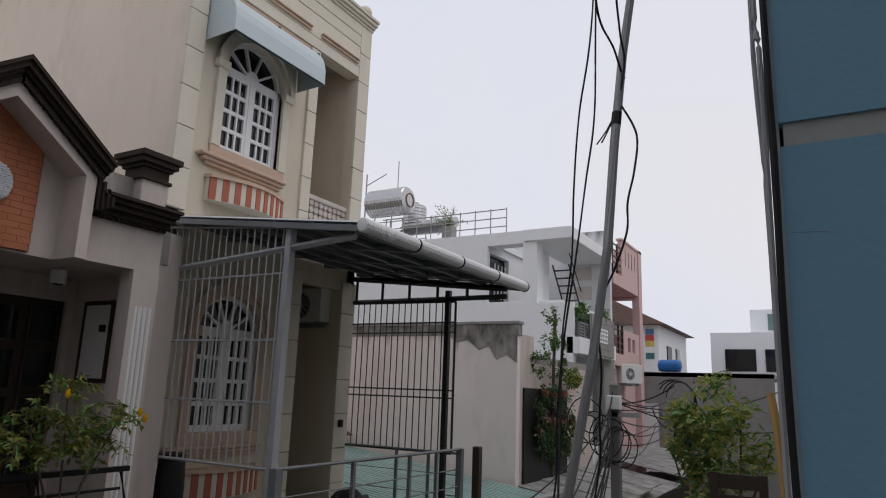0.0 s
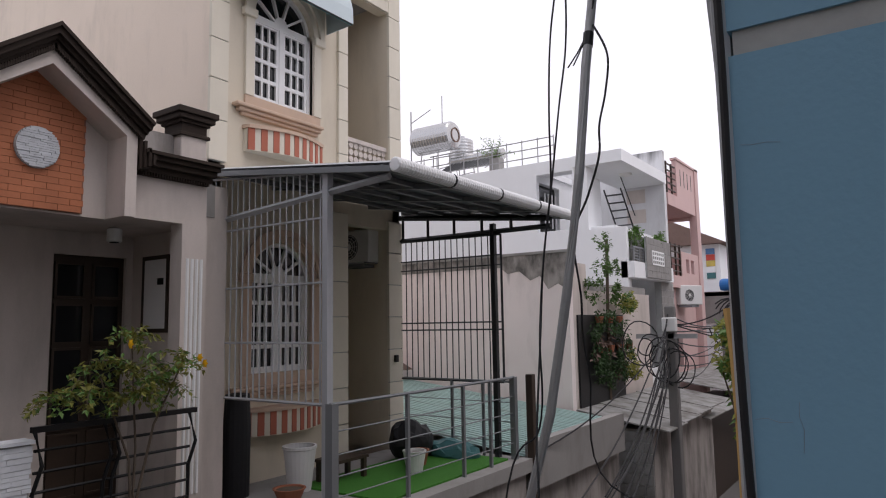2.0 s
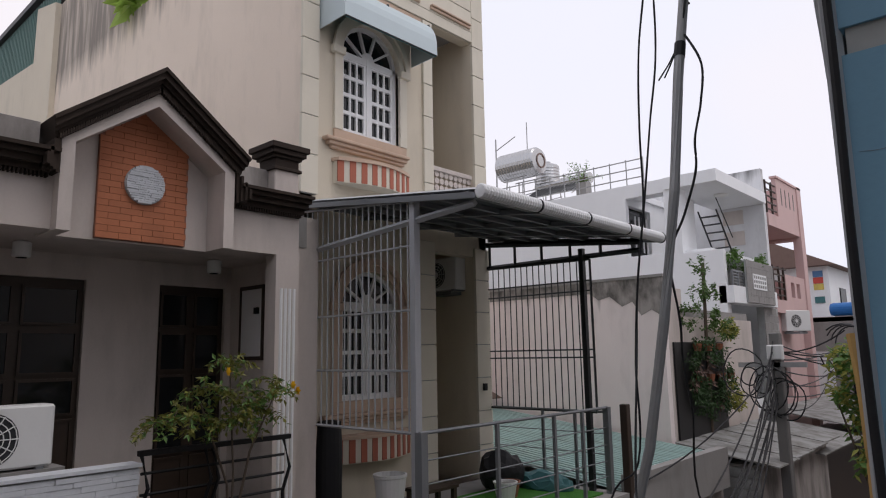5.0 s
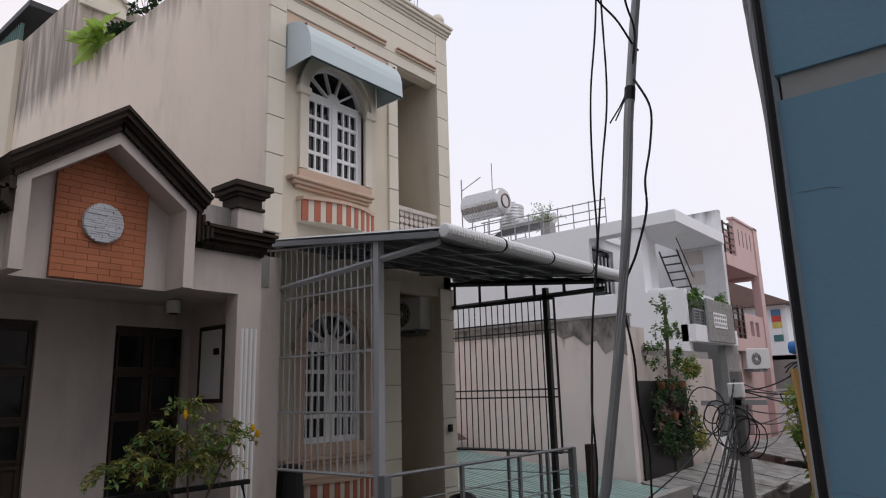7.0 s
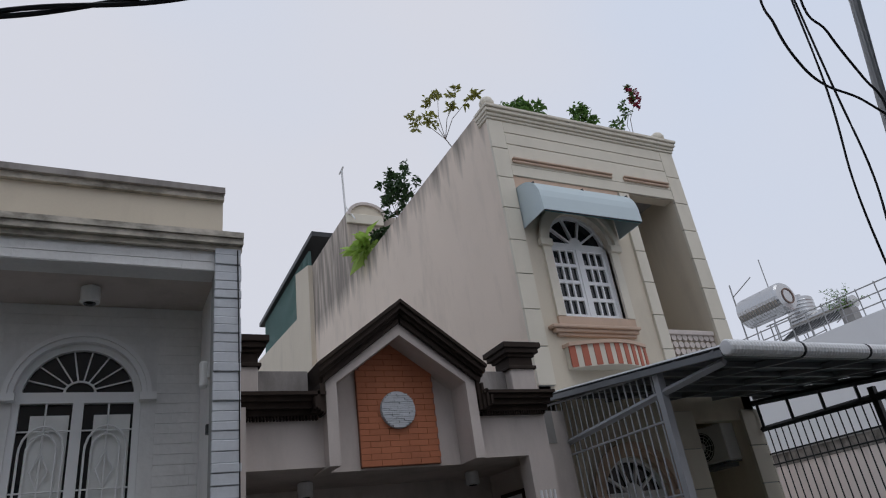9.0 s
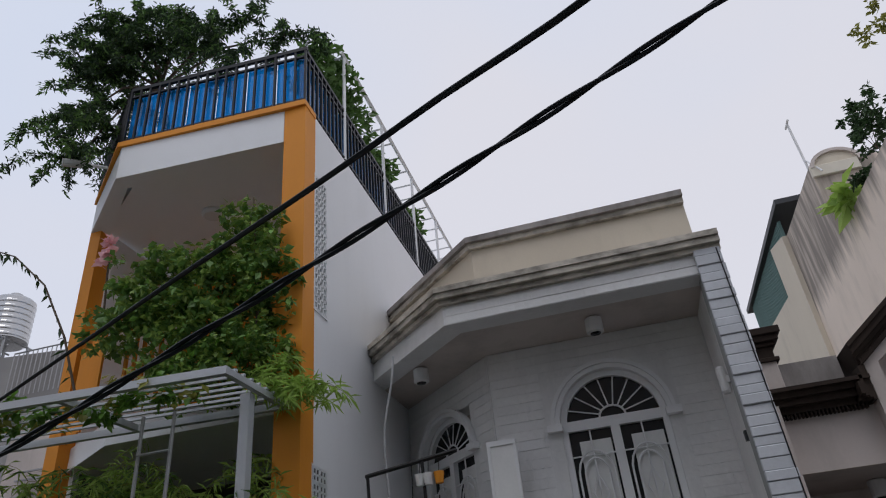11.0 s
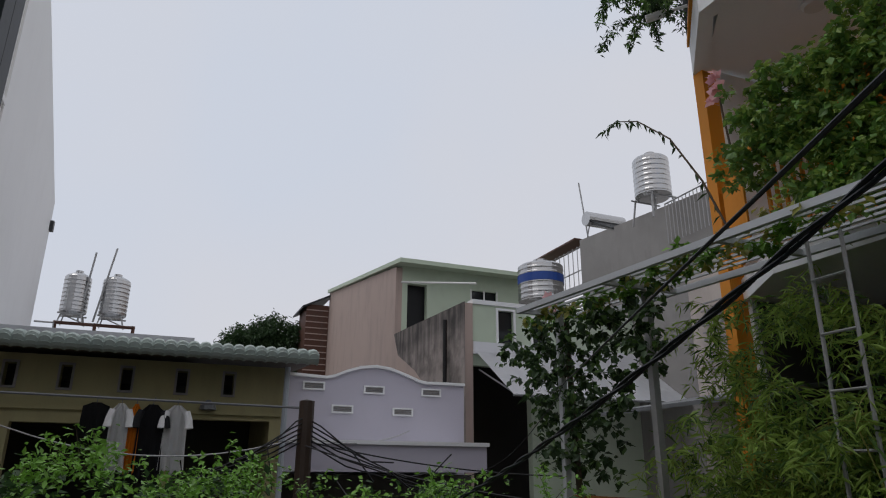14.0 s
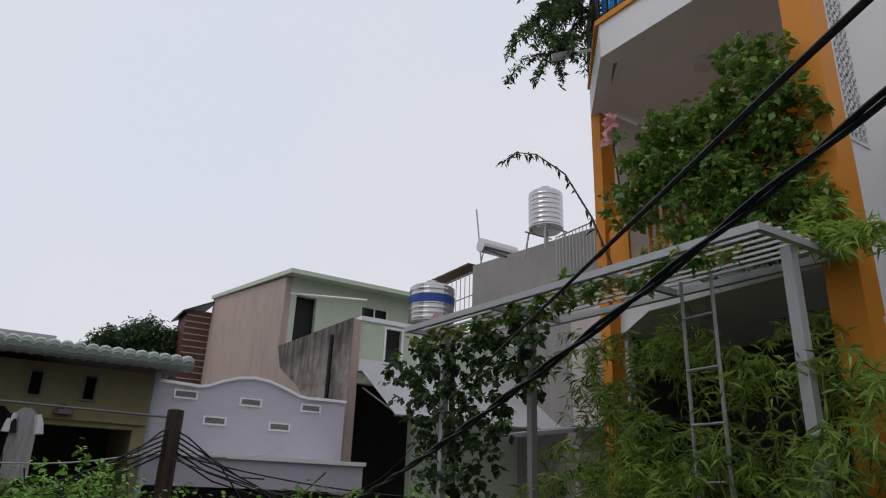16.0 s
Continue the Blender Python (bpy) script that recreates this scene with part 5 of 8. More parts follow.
pk = thing("pink_house", "pink three-storey house with recessed balconies", "house", (27, 12, 0))
part("side_wall", bx(24.8, 25.2, 8.5, 18, 0, 11.2), "pink", pk)
part("side_wall", wall("x", 8.3, 18, 0, 11.42, 28.5, 29.0, [(8.5, 9.7, 7.75, 9.3)]), "pink", pk)
for z in (6.35, 9.4):
    part("slab", bx(24.8, 29.0, 8.25, 12, z, z + 0.45), "pink", pk)
part("parapet", bx(26.0, 29.0, 8.25, 8.4, 9.85, 11.3), "pink", pk)
part("parapet", wall("y", 26.1, 28.5, 6.8, 7.75, 8.25, 8.4, [(26.7, 27.15, 6.95, 7.5), (27.4, 27.85, 6.95, 7.5)]), "pink", pk)
part("pier", bx(28.5, 29.0, 8.2, 8.3, 0, 11.4), "pink", pk)
part("parapet_coping", bx(25.95, 29.05, 8.2, 8.45, 11.3, 11.38), "pink", pk)
# flat dark strips painted for the shade in the parapet's grooves, not mould
for i in range(4):
    part("slot", bx(26.5 + i * 0.5, 26.58 + i * 0.5, 8.24, 8.252, 10.35, 11.0), "mould", pk)
for x in (24.85, 25.5, 26.05):
    for z0 in (6.8, 9.85):
        part("rail_post", bx(x, x + 0.05, 8.27, 8.34, z0, z0 + 1.2), "wood", pk)
for z0 in (6.8, 9.85):
    for i in range(5):
        part("rail_bar", bx(24.9, 26.4, 8.28, 8.33, z0 + 0.15 + i * 0.24, z0 + 0.19 + i * 0.24), "wood", pk)
part("back_wall", bx(25.2, 28.6, 11.0, 11.2, 0, 9.5), "pink", pk)
part("lower_wall", wall("y", 24.8, 29.0, 0, 6.35, 8.45, 8.6, [(25.4, 26.4, 3.4, 4.6)]), "pink", pk)
part("grille", bx(25.4, 26.4, 8.62, 8.66, 3.4, 4.6), "darksteel", pk)


def air_conditioner(at, turn, label, w=0.8, h=0.56):
    """Outdoor unit; at is the middle of its base, its fan faces -y before the turn."""
    t = thing("air_conditioner", label, "air conditioner", at)
    R = Matrix.Translation(at) @ pose(0, 0, 0, 0, 0, turn)
    def put(name, bm, mm, lab=""):
        bm.transform(R)
        return part(name, bm, mm, t, lab)
    put("casing", bx(-w / 2, w / 2, -0.13, 0.15, 0.02, h, 0.02), "plastic")
    put("fan_recess", lt(-0.1, 0, [(0.225, -0.133), (0.225, -0.131), (0.02, -0.1305)], 24, "y", h / 2), "darksteel")
    for r in (0.06, 0.11, 0.16, 0.21):
        pts = [(-0.1 + r * math.cos(radians(g)), -0.142, h / 2 + r * math.sin(radians(g))) for g in range(0, 361, 20)]
        put("guard_ring", tb(pts, 0.005, 4), "plastic")
    for g in range(0, 180, 30):
        c, s = 0.22 * math.cos(radians(g)), 0.22 * math.sin(radians(g))
        put("guard_spoke", tb([(-0.1 - c, -0.143, h / 2 - s), (-0.1 + c, -0.143, h / 2 + s)], 0.005, 4), "plastic")
    put("hub", lt(-0.1, 0, [(0.05, -0.146), (0.05, -0.138)], 14, "y", h / 2), "plastic")
    for x in (-0.3, 0.3):
        put("foot", bx(x - 0.03, x + 0.03, -0.14, 0.16, 0, 0.02), "steel")
    return t


air_conditioner((26.3, 8.1, 5.7), -30, "white outdoor air-conditioner under the pink house's balcony", 1.1, 0.75)
part("bracket", bx(25.9, 26.9, 7.9, 8.4, 5.63, 5.7), "steel", pk)

fg = thing("far_house", "distant yellow and white house with brown hipped roof", "house", (40, 11, 0))
part("wall", bx(38, 46, 9.5, 16, 0, 9.2), "housewhite", fg)
for i, mm in enumerate(("bluepaint", "redpaint", "yellowpaint", "housewhite", "teal")):
    part("colour_panel", bx(37.95, 38.0, 9.75, 10.2, 9.0 - (i + 1) * 0.33, 9.0 - i * 0.33 - 0.02), mm, fg)
for i in range(2):
    part("window", bx(37.93, 37.99, 11 + i * 2, 12 + i * 2, 6.9, 8.2), "glass", fg)
    part("window", bx(40 + i * 2.5, 41.2 + i * 2.5, 9.44, 9.5, 6.9, 8.2), "glass", fg)
rf = bmesh.new()
prism(rf, [(9.0, 9.2), (16.5, 9.2), (12.7, 11.0)], "x", 37.4, 46.5)
part("roof", rf, "roofbrown", fg)
gb = thing("grey_shed", "grey rendered building with white roller door and barred window", "building", (33, 8, 0))
part("wall", wall("x", 3.5, 12, 0, 6.4, 32, 32.2, [(8.3, 9.3, 0.0, 5.0), (6.1, 7.7, 3.1, 4.6)]), "concrete", gb)
part("roof", bx(32, 37, 3.5, 12, 6.2, 6.38), "concrete", gb)
part("door", bx(32.05, 32.1, 8.3, 9.3, 0, 5.0), "housewhite", gb, "white roller door")
for i in range(9):
    part("window_bar", bx(32.05, 32.08, 6.15 + i * 0.18, 6.19 + i * 0.18, 3.1, 4.6), "darksteel", gb)
part("window_back", bx(32.2, 32.24, 6.1, 7.7, 3.1, 4.6), "glass", gb)
bt = thing("blue_water_tank", "blue plastic water tank lying on a roof", "water tank", (34.5, 8.2, 6.4))
part("body", lt(34.3, 0, [(0.1, 7.65), (0.26, 7.7), (0.3, 7.82), (0.3, 8.6), (0.26, 8.72), (0.1, 8.77)], 18, "y", 6.8), "blueplastic", bt)
part("cradle", bx(33.9, 35.2, 7.9, 8.5, 6.38, 6.5), "concrete", bt)
fw = thing("far_white_house", "distant white house with flat roof", "house", (46, 5, 0))
part("wall", bx(44, 52, 2.0, 7.7, 0, 9.3), "housewhite", fw)
part("roof_room", bx(46, 50, 3.0, 5.6, 9.3, 10.9), "housewhite", fw)
for y in (3.0, 5.2):
    part("window", bx(43.94, 44.0, y, y + 1.7, 7.0, 8.3), "glass", fw)
part("window", bx(45.94, 46.0, 3.4, 4.6, 9.6, 10.6), "darkgreentin", fw)

# low tin-roofed stalls by the alley
stl = thing("alley_stall", "low stall with rusty pale tin roof", "stall", (17, 6.3, 0))
part("wall", bx(14.3, 19.2, 5.8, 7.4, 0, 2.85), "oldwall", stl)
for i in range(4):
    z = 2.86 + 0.02 * i
    bm = pr([(5.4 + 0.04 * i, z), (7.42, z + 0.32), (7.42, z + 0.35), (5.4 + 0.04 * i, z + 0.03)], "x", 14.1 + i * 1.3, 15.5 + i * 1.3)
    part("roof_sheet", bm, "oldtin", stl)
for i in range(9):
    part("siding", bx(14.22, 14.26, 5.8, 7.4, 0.85 + i * 0.22, 1.05 + i * 0.22), "oldtin", stl)
stl2 = thing("alley_stall", "dark shopfront under grey tin awning", "stall", (22, 5.6, 0))
part("wall", bx(19.4, 27, 6.2, 7.6, 0, 2.5), "wood", stl2)
for i in range(6):
    part("shutter_slat", bx(19.37, 19.4, 6.25, 7.55, 0.5 + 0.3 * i, 0.75 + 0.3 * i), "wood", stl2)
part("roof_sheet", pr([(5.6, 2.6), (7.7, 2.95), (7.7, 2.98), (5.6, 2.63)], "x", 18.2, 22.6), "oldtin", stl2)
part("roof_sheet", pr([(5.2, 2.75), (8.2, 3.25), (8.2, 3.28), (5.2, 2.78)], "x", 22.7, 30.0), "oldtin", stl2)
sg = thing("shop_sign", "red and cream roundel sign board on a post", "sign", (11.3, 4.6, 0))
part("post", tb([(11.3, 4.6, 0), (11.3, 4.6, 1.9)], 0.03, 6), "steel", sg)
part("board", bx(11.25, 11.29, 4.2, 5.0, 1.35, 2.1, 0.01), "offwhite", sg)
part("roundel", lt(0, 4.5, [(0.26, 11.235), (0.26, 11.25)], 24, "x", 1.76), "redpaint", sg)
for i in range(2):
    part("lettering", bx(11.228, 11.234, 4.36, 4.66, 1.70 + i * 0.12, 1.75 + i * 0.12), "offwhite", sg)
part("emblem", lt(0, 4.83, [(0.1, 11.235), (0.1, 11.25)], 16, "x", 1.62), "yellowpaint", sg)

# utility pole in the alley
up = thing("utility_pole", "concrete utility pole with bundled cables", "utility pole", (14.8, 5.55, 0))
part("pole", bx(14.7, 14.9, 5.36, 5.56, 0, 5.44, 0.02), "asphalt", up)
part("meter_box", bx(14.6, 14.75, 5.3, 5.6, 4.9, 5.2, 0.02), "plastic", up)
part("crossarm", bx(14.7, 14.78, 4.9, 6.2, 4.75, 4.85), "galv", up)

# ---- west end ----
lh = thing("low_tiled_house", "low olive house with wavy grey-green tiled eave", "house", (-12, 0.7, 0))
slots = [(y - 0.065, y + 0.07, 6.51, 6.82) for y in (-0.66, 0.01, 0.77, 1.506, 2.16)]
part("front_wall", wall("x", -1.55, 3.0, 0, 6.95, -11.15, -10.95, [*slots, (-0.55, 1.2, 3.0, 6.05), (1.5, 2.8, 3.0, 6.15)]), "olive", lh)
part("side_wall", bx(-16, -11.15, 2.8, 3.0, 0, 6.9), "olive", lh)
part("side_wall", bx(-16, -11.15, -1.55, -1.35, 0, 6.9), "olive", lh)
# dark colour here stands for the shade behind the openings
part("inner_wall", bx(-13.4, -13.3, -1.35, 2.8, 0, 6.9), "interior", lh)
part("ledge", bx(-10.95, -10.89, -1.55, 2.95, 6.22, 6.27), "olive", lh)
for y0, y1, z0, z1 in slots:
    m = bmesh.new()
    for a, b, c, d in ((y0 - 0.03, y0, z0 - 0.03, z1 + 0.03), (y1, y1 + 0.03, z0 - 0.03, z1 + 0.03), (y0, y1, z0 - 0.03, z0), (y0, y1, z1, z1 + 0.03)):
        box(m, -10.95, -10.92, a, b, c, d)
    part("vent_frame", m, "concrete", lh)
nt = 34
for i in range(nt):
    y = -1.75 + 5.05 * i / nt
    w = 5.05 / nt
    bm = bmesh.new()
    run = [(-10.16, 6.90), (-10.09, 6.925), (-10.05, 6.965), (-10.07, 6.97), (-10.04, 7.01), (-10.06, 7.018), (-10.06, 7.055), (-10.09, 7.06), (-10.13, 7.09), (-10.25, 7.105), (-10.27, 7.085), (-10.7, 7.12), (-10.72, 7.10), (-11.8, 7.17)]
    rows_ = []
    for x, z in run:
        rows_.append([bm.verts.new((x + 0.35 * v * (1 if z < 7.08 else 0), y + w * (0.5 + u), z + v * (0.75 if z > 7.0 else 0.3))) for u, v in ((-0.52, 0.0), (-0.3, 0.045), (0.0, 0.06), (0.3, 0.045), (0.52, 0.0))])
    for p, q in zip(rows_, rows_[1:]):
        for k in range(4):
            bm.faces.new((p[k], p[k + 1], q[k + 1], q[k]))
    part("roof_tile", bm, "rooftile", lh)
# wood colour picked dark to give the shadow band below the eave
part("roof_board", pr([(-10.12, 6.955), (-16, 7.30), (-16, 7.36), (-10.12, 6.985)], "y", -1.75, 3.3), "wood", lh)
# unseen ceiling, added so no light shows through the wall slots
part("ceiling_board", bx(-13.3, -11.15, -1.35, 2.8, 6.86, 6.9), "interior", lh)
part("drainpipe", tb([(-10.45, 2.93, 0), (-10.45, 2.93, 6.9)], 0.04, 8), "paleblue", lh)
part("drainpipe", tb([(-10.4, -1.45, 0), (-10.4, -1.45, 6.9)], 0.045, 8), "offwhite", lh)
part("clothes_pole", tb([(-10.2, -1.4, 6.36), (-10.2, 3.1, 6.30)], 0.018, 6), "steel", lh)
part("wall_lamp", lt(-10.85, 1.9, [(0.02, 6.42), (0.11, 6.34), (0.12, 6.28), (0.02, 6.27)], 12), "steel", lh)


def shirt(y, w, drop, material, label, sleeves=True):
    """A shirt on a hanger, hanging from the clothes pole in folds."""
    t = thing("hanging_shirt", label, "shirt", (-10.2, y, 6.3), "washing on the pole")
    bm = bmesh.new()
    n = 18
    rows_ = [(0.0, 0.26), (0.05, 0.5), (0.1, 0.78), (0.3, 0.8), (0.6, 0.82), (1.0, 0.9)]
    grid = []
    for d, k in rows_:
        grid.append([bm.verts.new((-10.2 + 0.02 * math.sin(i * 1.1 + d * 2) * (0.3 + d), y + w * k * (i / n - 0.5), 6.27 - drop * d + 0.03 * math.cos(i) * d)) for i in range(n + 1)])
    for a, b in zip(grid, grid[1:]):
        for i in range(n):
            bm.faces.new((a[i], a[i + 1], b[i + 1], b[i]))
    bmesh.ops.solidify(bm, geom=bm.faces[:], thickness=0.03)
    part("body", bm, material, t)
    if sleeves:
        for s in (-1, 1):
            part("sleeve", tb([(-10.2, y + s * w * 0.33, 6.19), (-10.19, y + s * w * 0.44, 6.08), (-10.18, y + s * w * 0.47, 5.97)], 0.045, 8, 0.055), material, t)
    part("hanger", tb([(-10.2, y, 6.27), (-10.2, y, 6.33), (-10.19, y + 0.02, 6.36)], 0.006, 4), "steel", t)


shirt(0.51, 0.40, 0.5, "darkfabric", "black shirt on a hanger", False)
shirt(0.80, 0.28, 0.85, "whitefabric", "white shirt hanging on the pole")
shirt(0.98, 0.16, 0.85, "orangefabric", "orange shirt hanging on the pole", False)
shirt(1.18, 0.40, 1.0, "darkfabric", "long black shirt hanging on the pole")
shirt(1.48, 0.36, 0.85, "whitefabric", "white short-sleeved shirt hanging on the pole")

lw = thing("lilac_wall", "lilac garden wall with curved top and small vents", "wall", (-12, 5, 0))
top = [(3.05, 7.0), (3.5, 6.98), (3.85, 6.965), (4.0, 7.0), (4.2, 7.09), (4.45, 7.17), (4.73, 7.205), (5.0, 7.175), (5.3, 7.08), (5.55, 6.985), (5.7, 6.96), (5.95, 6.965), (6.45, 6.965)]
part("wall", pr([(3.05, 0), *top, (6.45, 0)], "x", -12.15, -12.0), "lilac", lw)
m = bmesh.new()
ring(m, [(y, z + 0.045) for y, z in top], top, "x", -12.2, -11.94)
part("coping", m, "housewhite", lw)
for y, z in ((3.645, 6.837), (4.714, 6.814), (5.793, 6.815), (4.16, 6.464), (5.257, 6.453)):
    v = part("vent", wall("x", y - 0.19, y + 0.19, z - 0.07, z + 0.07, -12.0, -11.97, [(y - 0.16, y + 0.16, z - 0.045, z + 0.045)]), "housewhite", lw, "small white louvred vent")
    for i in range(3):
        part("louvre", bx(-11.998, -11.98, y - 0.16, y + 0.16, z - 0.035 + i * 0.028, z - 0.02 + i * 0.028), "concrete", v)
part("ledge", bx(-12.0, -10.7, 2.95, 6.33, 5.84, 5.90), "housewhite", lw)
part("ledge", bx(-11.98, -10.75, 2.97, 6.30, 5.44, 5.84), "lilac", lw)
# coloured dark for the shaded opening under the ledge
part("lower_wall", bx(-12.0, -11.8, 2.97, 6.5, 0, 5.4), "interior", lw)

mh = thing("mint_house", "mint green house behind stained side wall with white tarpaulin awning", "house", (-17, 9, 0))
part("side_wall", pr([(-13.96, 0), (-13.96, 9.10), (-19.0, 9.26), (-19.0, 11.34), (-28, 12.66), (-28, 0)], "y", 7.35, 7.55), "taupe", mh, "taupe rendered side wall")
part("stained_wall", pr([(-13.94, 0), (-13.94, 9.12), (-19.0, 9.28), (-18.6, 8.6), (-17.2, 8.0), (-16.2, 7.4), (-15.2, 6.6), (-14.9, 0)], "y", 7.335, 7.35), "stained", mh, "mould-stained old render")
part("front_wall", wall("x", 7.55, 12.5, 9.0, 11.40, -19.2, -19.0, [(7.72, 8.35, 9.1, 10.87), (9.82, 10.72, 10.47, 10.87)]), "mint", mh)
# black sheet stands for the darkness inside the doorway
part("doorway_back", bx(-19.4, -19.3, 7.55, 8.5, 9.05, 11), "rubber", mh)
part("window", bx(-19.12, -19.08, 9.82, 10.72, 10.47, 10.87), "glass", mh)
for y in (9.8, 10.25, 10.70):
    part("window_bar", bx(-19.0, -18.97, y, y + 0.04, 10.45, 10.89), "white", mh)
part("roof_slab", pr([(-18.3, 11.30), (-28, 12.66), (-28, 12.80), (-18.3, 11.43)], "y", 7.25, 12.8), "mint", mh, "flat pale roof slab")
part("terrace_floor", bx(-19, -14.2, 7.55, 12.5, 8.9, 9.05), "concrete", mh)
part("lower_front", wall("x", 7.55, 12.5, 7.7, 9.1, -14.2, -14.0, [(8.2, 8.6, 8.2, 9.0), (9.1, 9.5, 8.1, 8.85)]), "mint", mh)
for y, z in ((8.2, 8.2), (9.1, 8.1)):
    f = part("window_frame", wall("x", y - 0.05, y + 0.45, z - 0.05, z + 0.85, -14.0, -13.96, [(y, y + 0.4, z, z + 0.8)]), "housewhite", mh)
    part("pane", bx(-14.1, -14.08, y, y + 0.4, z, z + 0.8), "glass", f)
part("parapet", bx(-14.25, -13.95, 7.55, 12.5, 9.1, 9.2), "housewhite", mh)
aw2 = thing("tarpaulin_awning", "white tarpaulin awning on a sloping frame", "awning", (-13, 9, 7.4))
sh = bmesh.new()
n = 26
vs = [[sh.verts.new((-13.95 + 1.75 * k / 4, 7.6 + 4.6 * i / n, 8.02 - 1.12 * k / 4 - 0.03 * math.sin(i * 0.9) * (k % 3))) for k in range(5)] for i in range(n + 1)]
for i in range(n):
    for k in range(4):
        sh.faces.new((vs[i][k], vs[i + 1][k], vs[i + 1][k + 1], vs[i][k + 1]))
bmesh.ops.solidify(sh, geom=sh.faces[:], thickness=0.02)
part("sheet", sh, "tarp", aw2)
part("valance", bx(-13.96, -13.9, 7.55, 12.3, 7.95, 8.22), "tarp", aw2)
part("rod", tb([(-12.2, 7.6, 6.88), (-12.2, 12.2, 6.88)], 0.025, 6), "steel", aw2)
for y in (7.7, 9.9, 12.1):
    part("arm", tb([(-13.95, y, 7.6), (-12.2, y, 6.88)], 0.02, 5), "steel", aw2)
# recess back in a dark colour, as shade under the awning
part("inner_wall", bx(-17.0, -16.9, 7.55, 12.5, 0, 8.9), "interior", mh)
part("porch_wall", bx(-14.2, -14.0, 9.0, 12.5, 0, 7.7), "mint", mh, "pale green wall under the awning")
part("drain", tb([(-15.0, 7.3, 0), (-15.0, 7.3, 8.9)], 0.05, 8), "black", mh)
part("pipe_rail", tb([(-18.9, 7.5, 10.85), (-16.0, 8.6, 10.2)], 0.03, 5), "plastic", mh)
bh_ = thing("brown_shed", "brown metal-sheet lean-to beside the taupe wall", "shed", (-29, 7, 0))
part("wall", bx(-29.5, -28, 6.4, 7.4, 0, 12.1), "brownsheet", bh_)
for i in range(14):
    part("sheet_lap", bx(-28, -27.97, 6.4, 7.33, 8.6 + i * 0.25, 8.64 + i * 0.25), "taupe", bh_)
part("roof", pr([(6.2, 11.9), (7.5, 12.55), (7.5, 12.63), (6.2, 11.98)], "x", -30, -27.8), "darksteel", bh_)
water_tank((-15.6, 10.34, 9.72), 0.61, 1.0, "stainless water tank with a blue band on the mint house", band="navy", legs=0.7)

gh = thing("grey_house_behind", "plain grey concrete house wall with rooftop railings", "house", (-14, 14, 0))
part("side_wall", pr([(-11.0, 0), (-11.0, 11.5), (-16.1, 11.9), (-16.1, 0)], "y", 12.0, 12.2), "concrete", gh)
part("roof", bx(-16.1, -11, 12.2, 18, 11.2, 11.35), "concrete", gh)
part("shed_roof", pr([(-19.0, 11.95), (-16.2, 11.95), (-16.2, 12.0), (-19.0, 12.0)], "y", 11.9, 12.5), "brownsheet", gh)
for i in range(12):
    part("rail_bar", tb([(-18.9 + i * 0.24, 12.0, 10.6), (-18.9 + i * 0.24, 12.0, 11.75)], 0.015, 4), "galv", gh)
for z in (11.0, 11.7):
    part("rail_bar", tb([(-19, 12, z), (-16.1, 12, z)], 0.02, 4), "galv", gh)
for i in range(22):
    part("rail_bar", tb([(-12.3 + i * 0.12, 11.9, 10.6), (-12.3 + i * 0.12, 11.9, 11.6)], 0.015, 4), "galv", gh)
part("rail_bar", tb([(-12.3, 11.9, 11.6), (-9.7, 11.9, 11.6)], 0.02, 4), "galv", gh)
water_tank((-12.95, 12.15, 12.05), 0.45, 1.02, "upright ribbed stainless tank on a tall stand", legs=0.7)
solar_heater((-15.55, 12.5, 11.62), 90, "solar water heater on the grey wall's roof", 0.62)
ms = thing("antenna_mast", "thin grey rooftop mast beside the heater", "antenna", (-16.0, 12.3, 11.5))
part("mast", tb([(-16.0, 12.3, 11.5), (-16.4, 12.3, 13.9)], 0.025, 5), "galv", ms)
vw = thing("pale_wall_house", "pale grey house wall behind the vines", "house", (-8, 10, 0))
part("wall", bx(-8.3, -5.35, 8.8, 9.0, 0, 8.7), "offwhite", vw)
part("wall", bx(-8.5, -8.3, 8.8, 11.8, 0, 8.7), "offwhite", vw)
for i in range(10):
    part("louvre", bx(-8.2, -6.4, 8.72, 8.75, 6.9 + i * 0.11, 6.92 + i * 0.11), "galv", vw)
part("lean_to", pr([(7.0, 6.2), (8.8, 6.5), (8.8, 6.55), (7.0, 6.25)], "x", -8.5, -5.5), "steel", vw)

tw = thing("tall_white_house", "tall plain white rendered house", "house", (-17, -5, 0))
part("wall", pr([(-22.0, 0), (-22.0, 13.0), (-20, 14.2), (-17.3, 15.8), (-14.7, 17.3), (-14.7, 0)], "y", -9, -2.4), "housewhite", tw)
part("end_wall", bx(-14.7, -13.0, -9, -2.75, 0, 17.0), "offwhite", tw)
part("drain_box", bx(-22.05, -21.85, -2.5, -2.3, 12.1, 12.4), "darksteel", tw)
part("balcony", bx(-13.3, -12.6, -2.75, -1.98, 10.32, 10.60), "housewhite", tw)
part("cage_floor", bx(-13.3, -12.6, -2.75, -2.0, 11.68, 11.80), "housewhite", tw)
for i in range(6):
    part("grille_bar", tb([(-13.25, -2.02, 10.75 + i * 0.17), (-12.65, -2.02, 10.75 + i * 0.17)], 0.018, 4), "plastic", tw)
for i in range(3):
    part("grille_bar", tb([(-13.25 + i * 0.3, -2.02, 10.6), (-13.25 + i * 0.3, -2.02, 14.5)], 0.018, 4), "plastic", tw)
part("side_window", bx(-14.2, -13.2, -2.76, -2.74, 8.6, 10.4), "glass", tw)
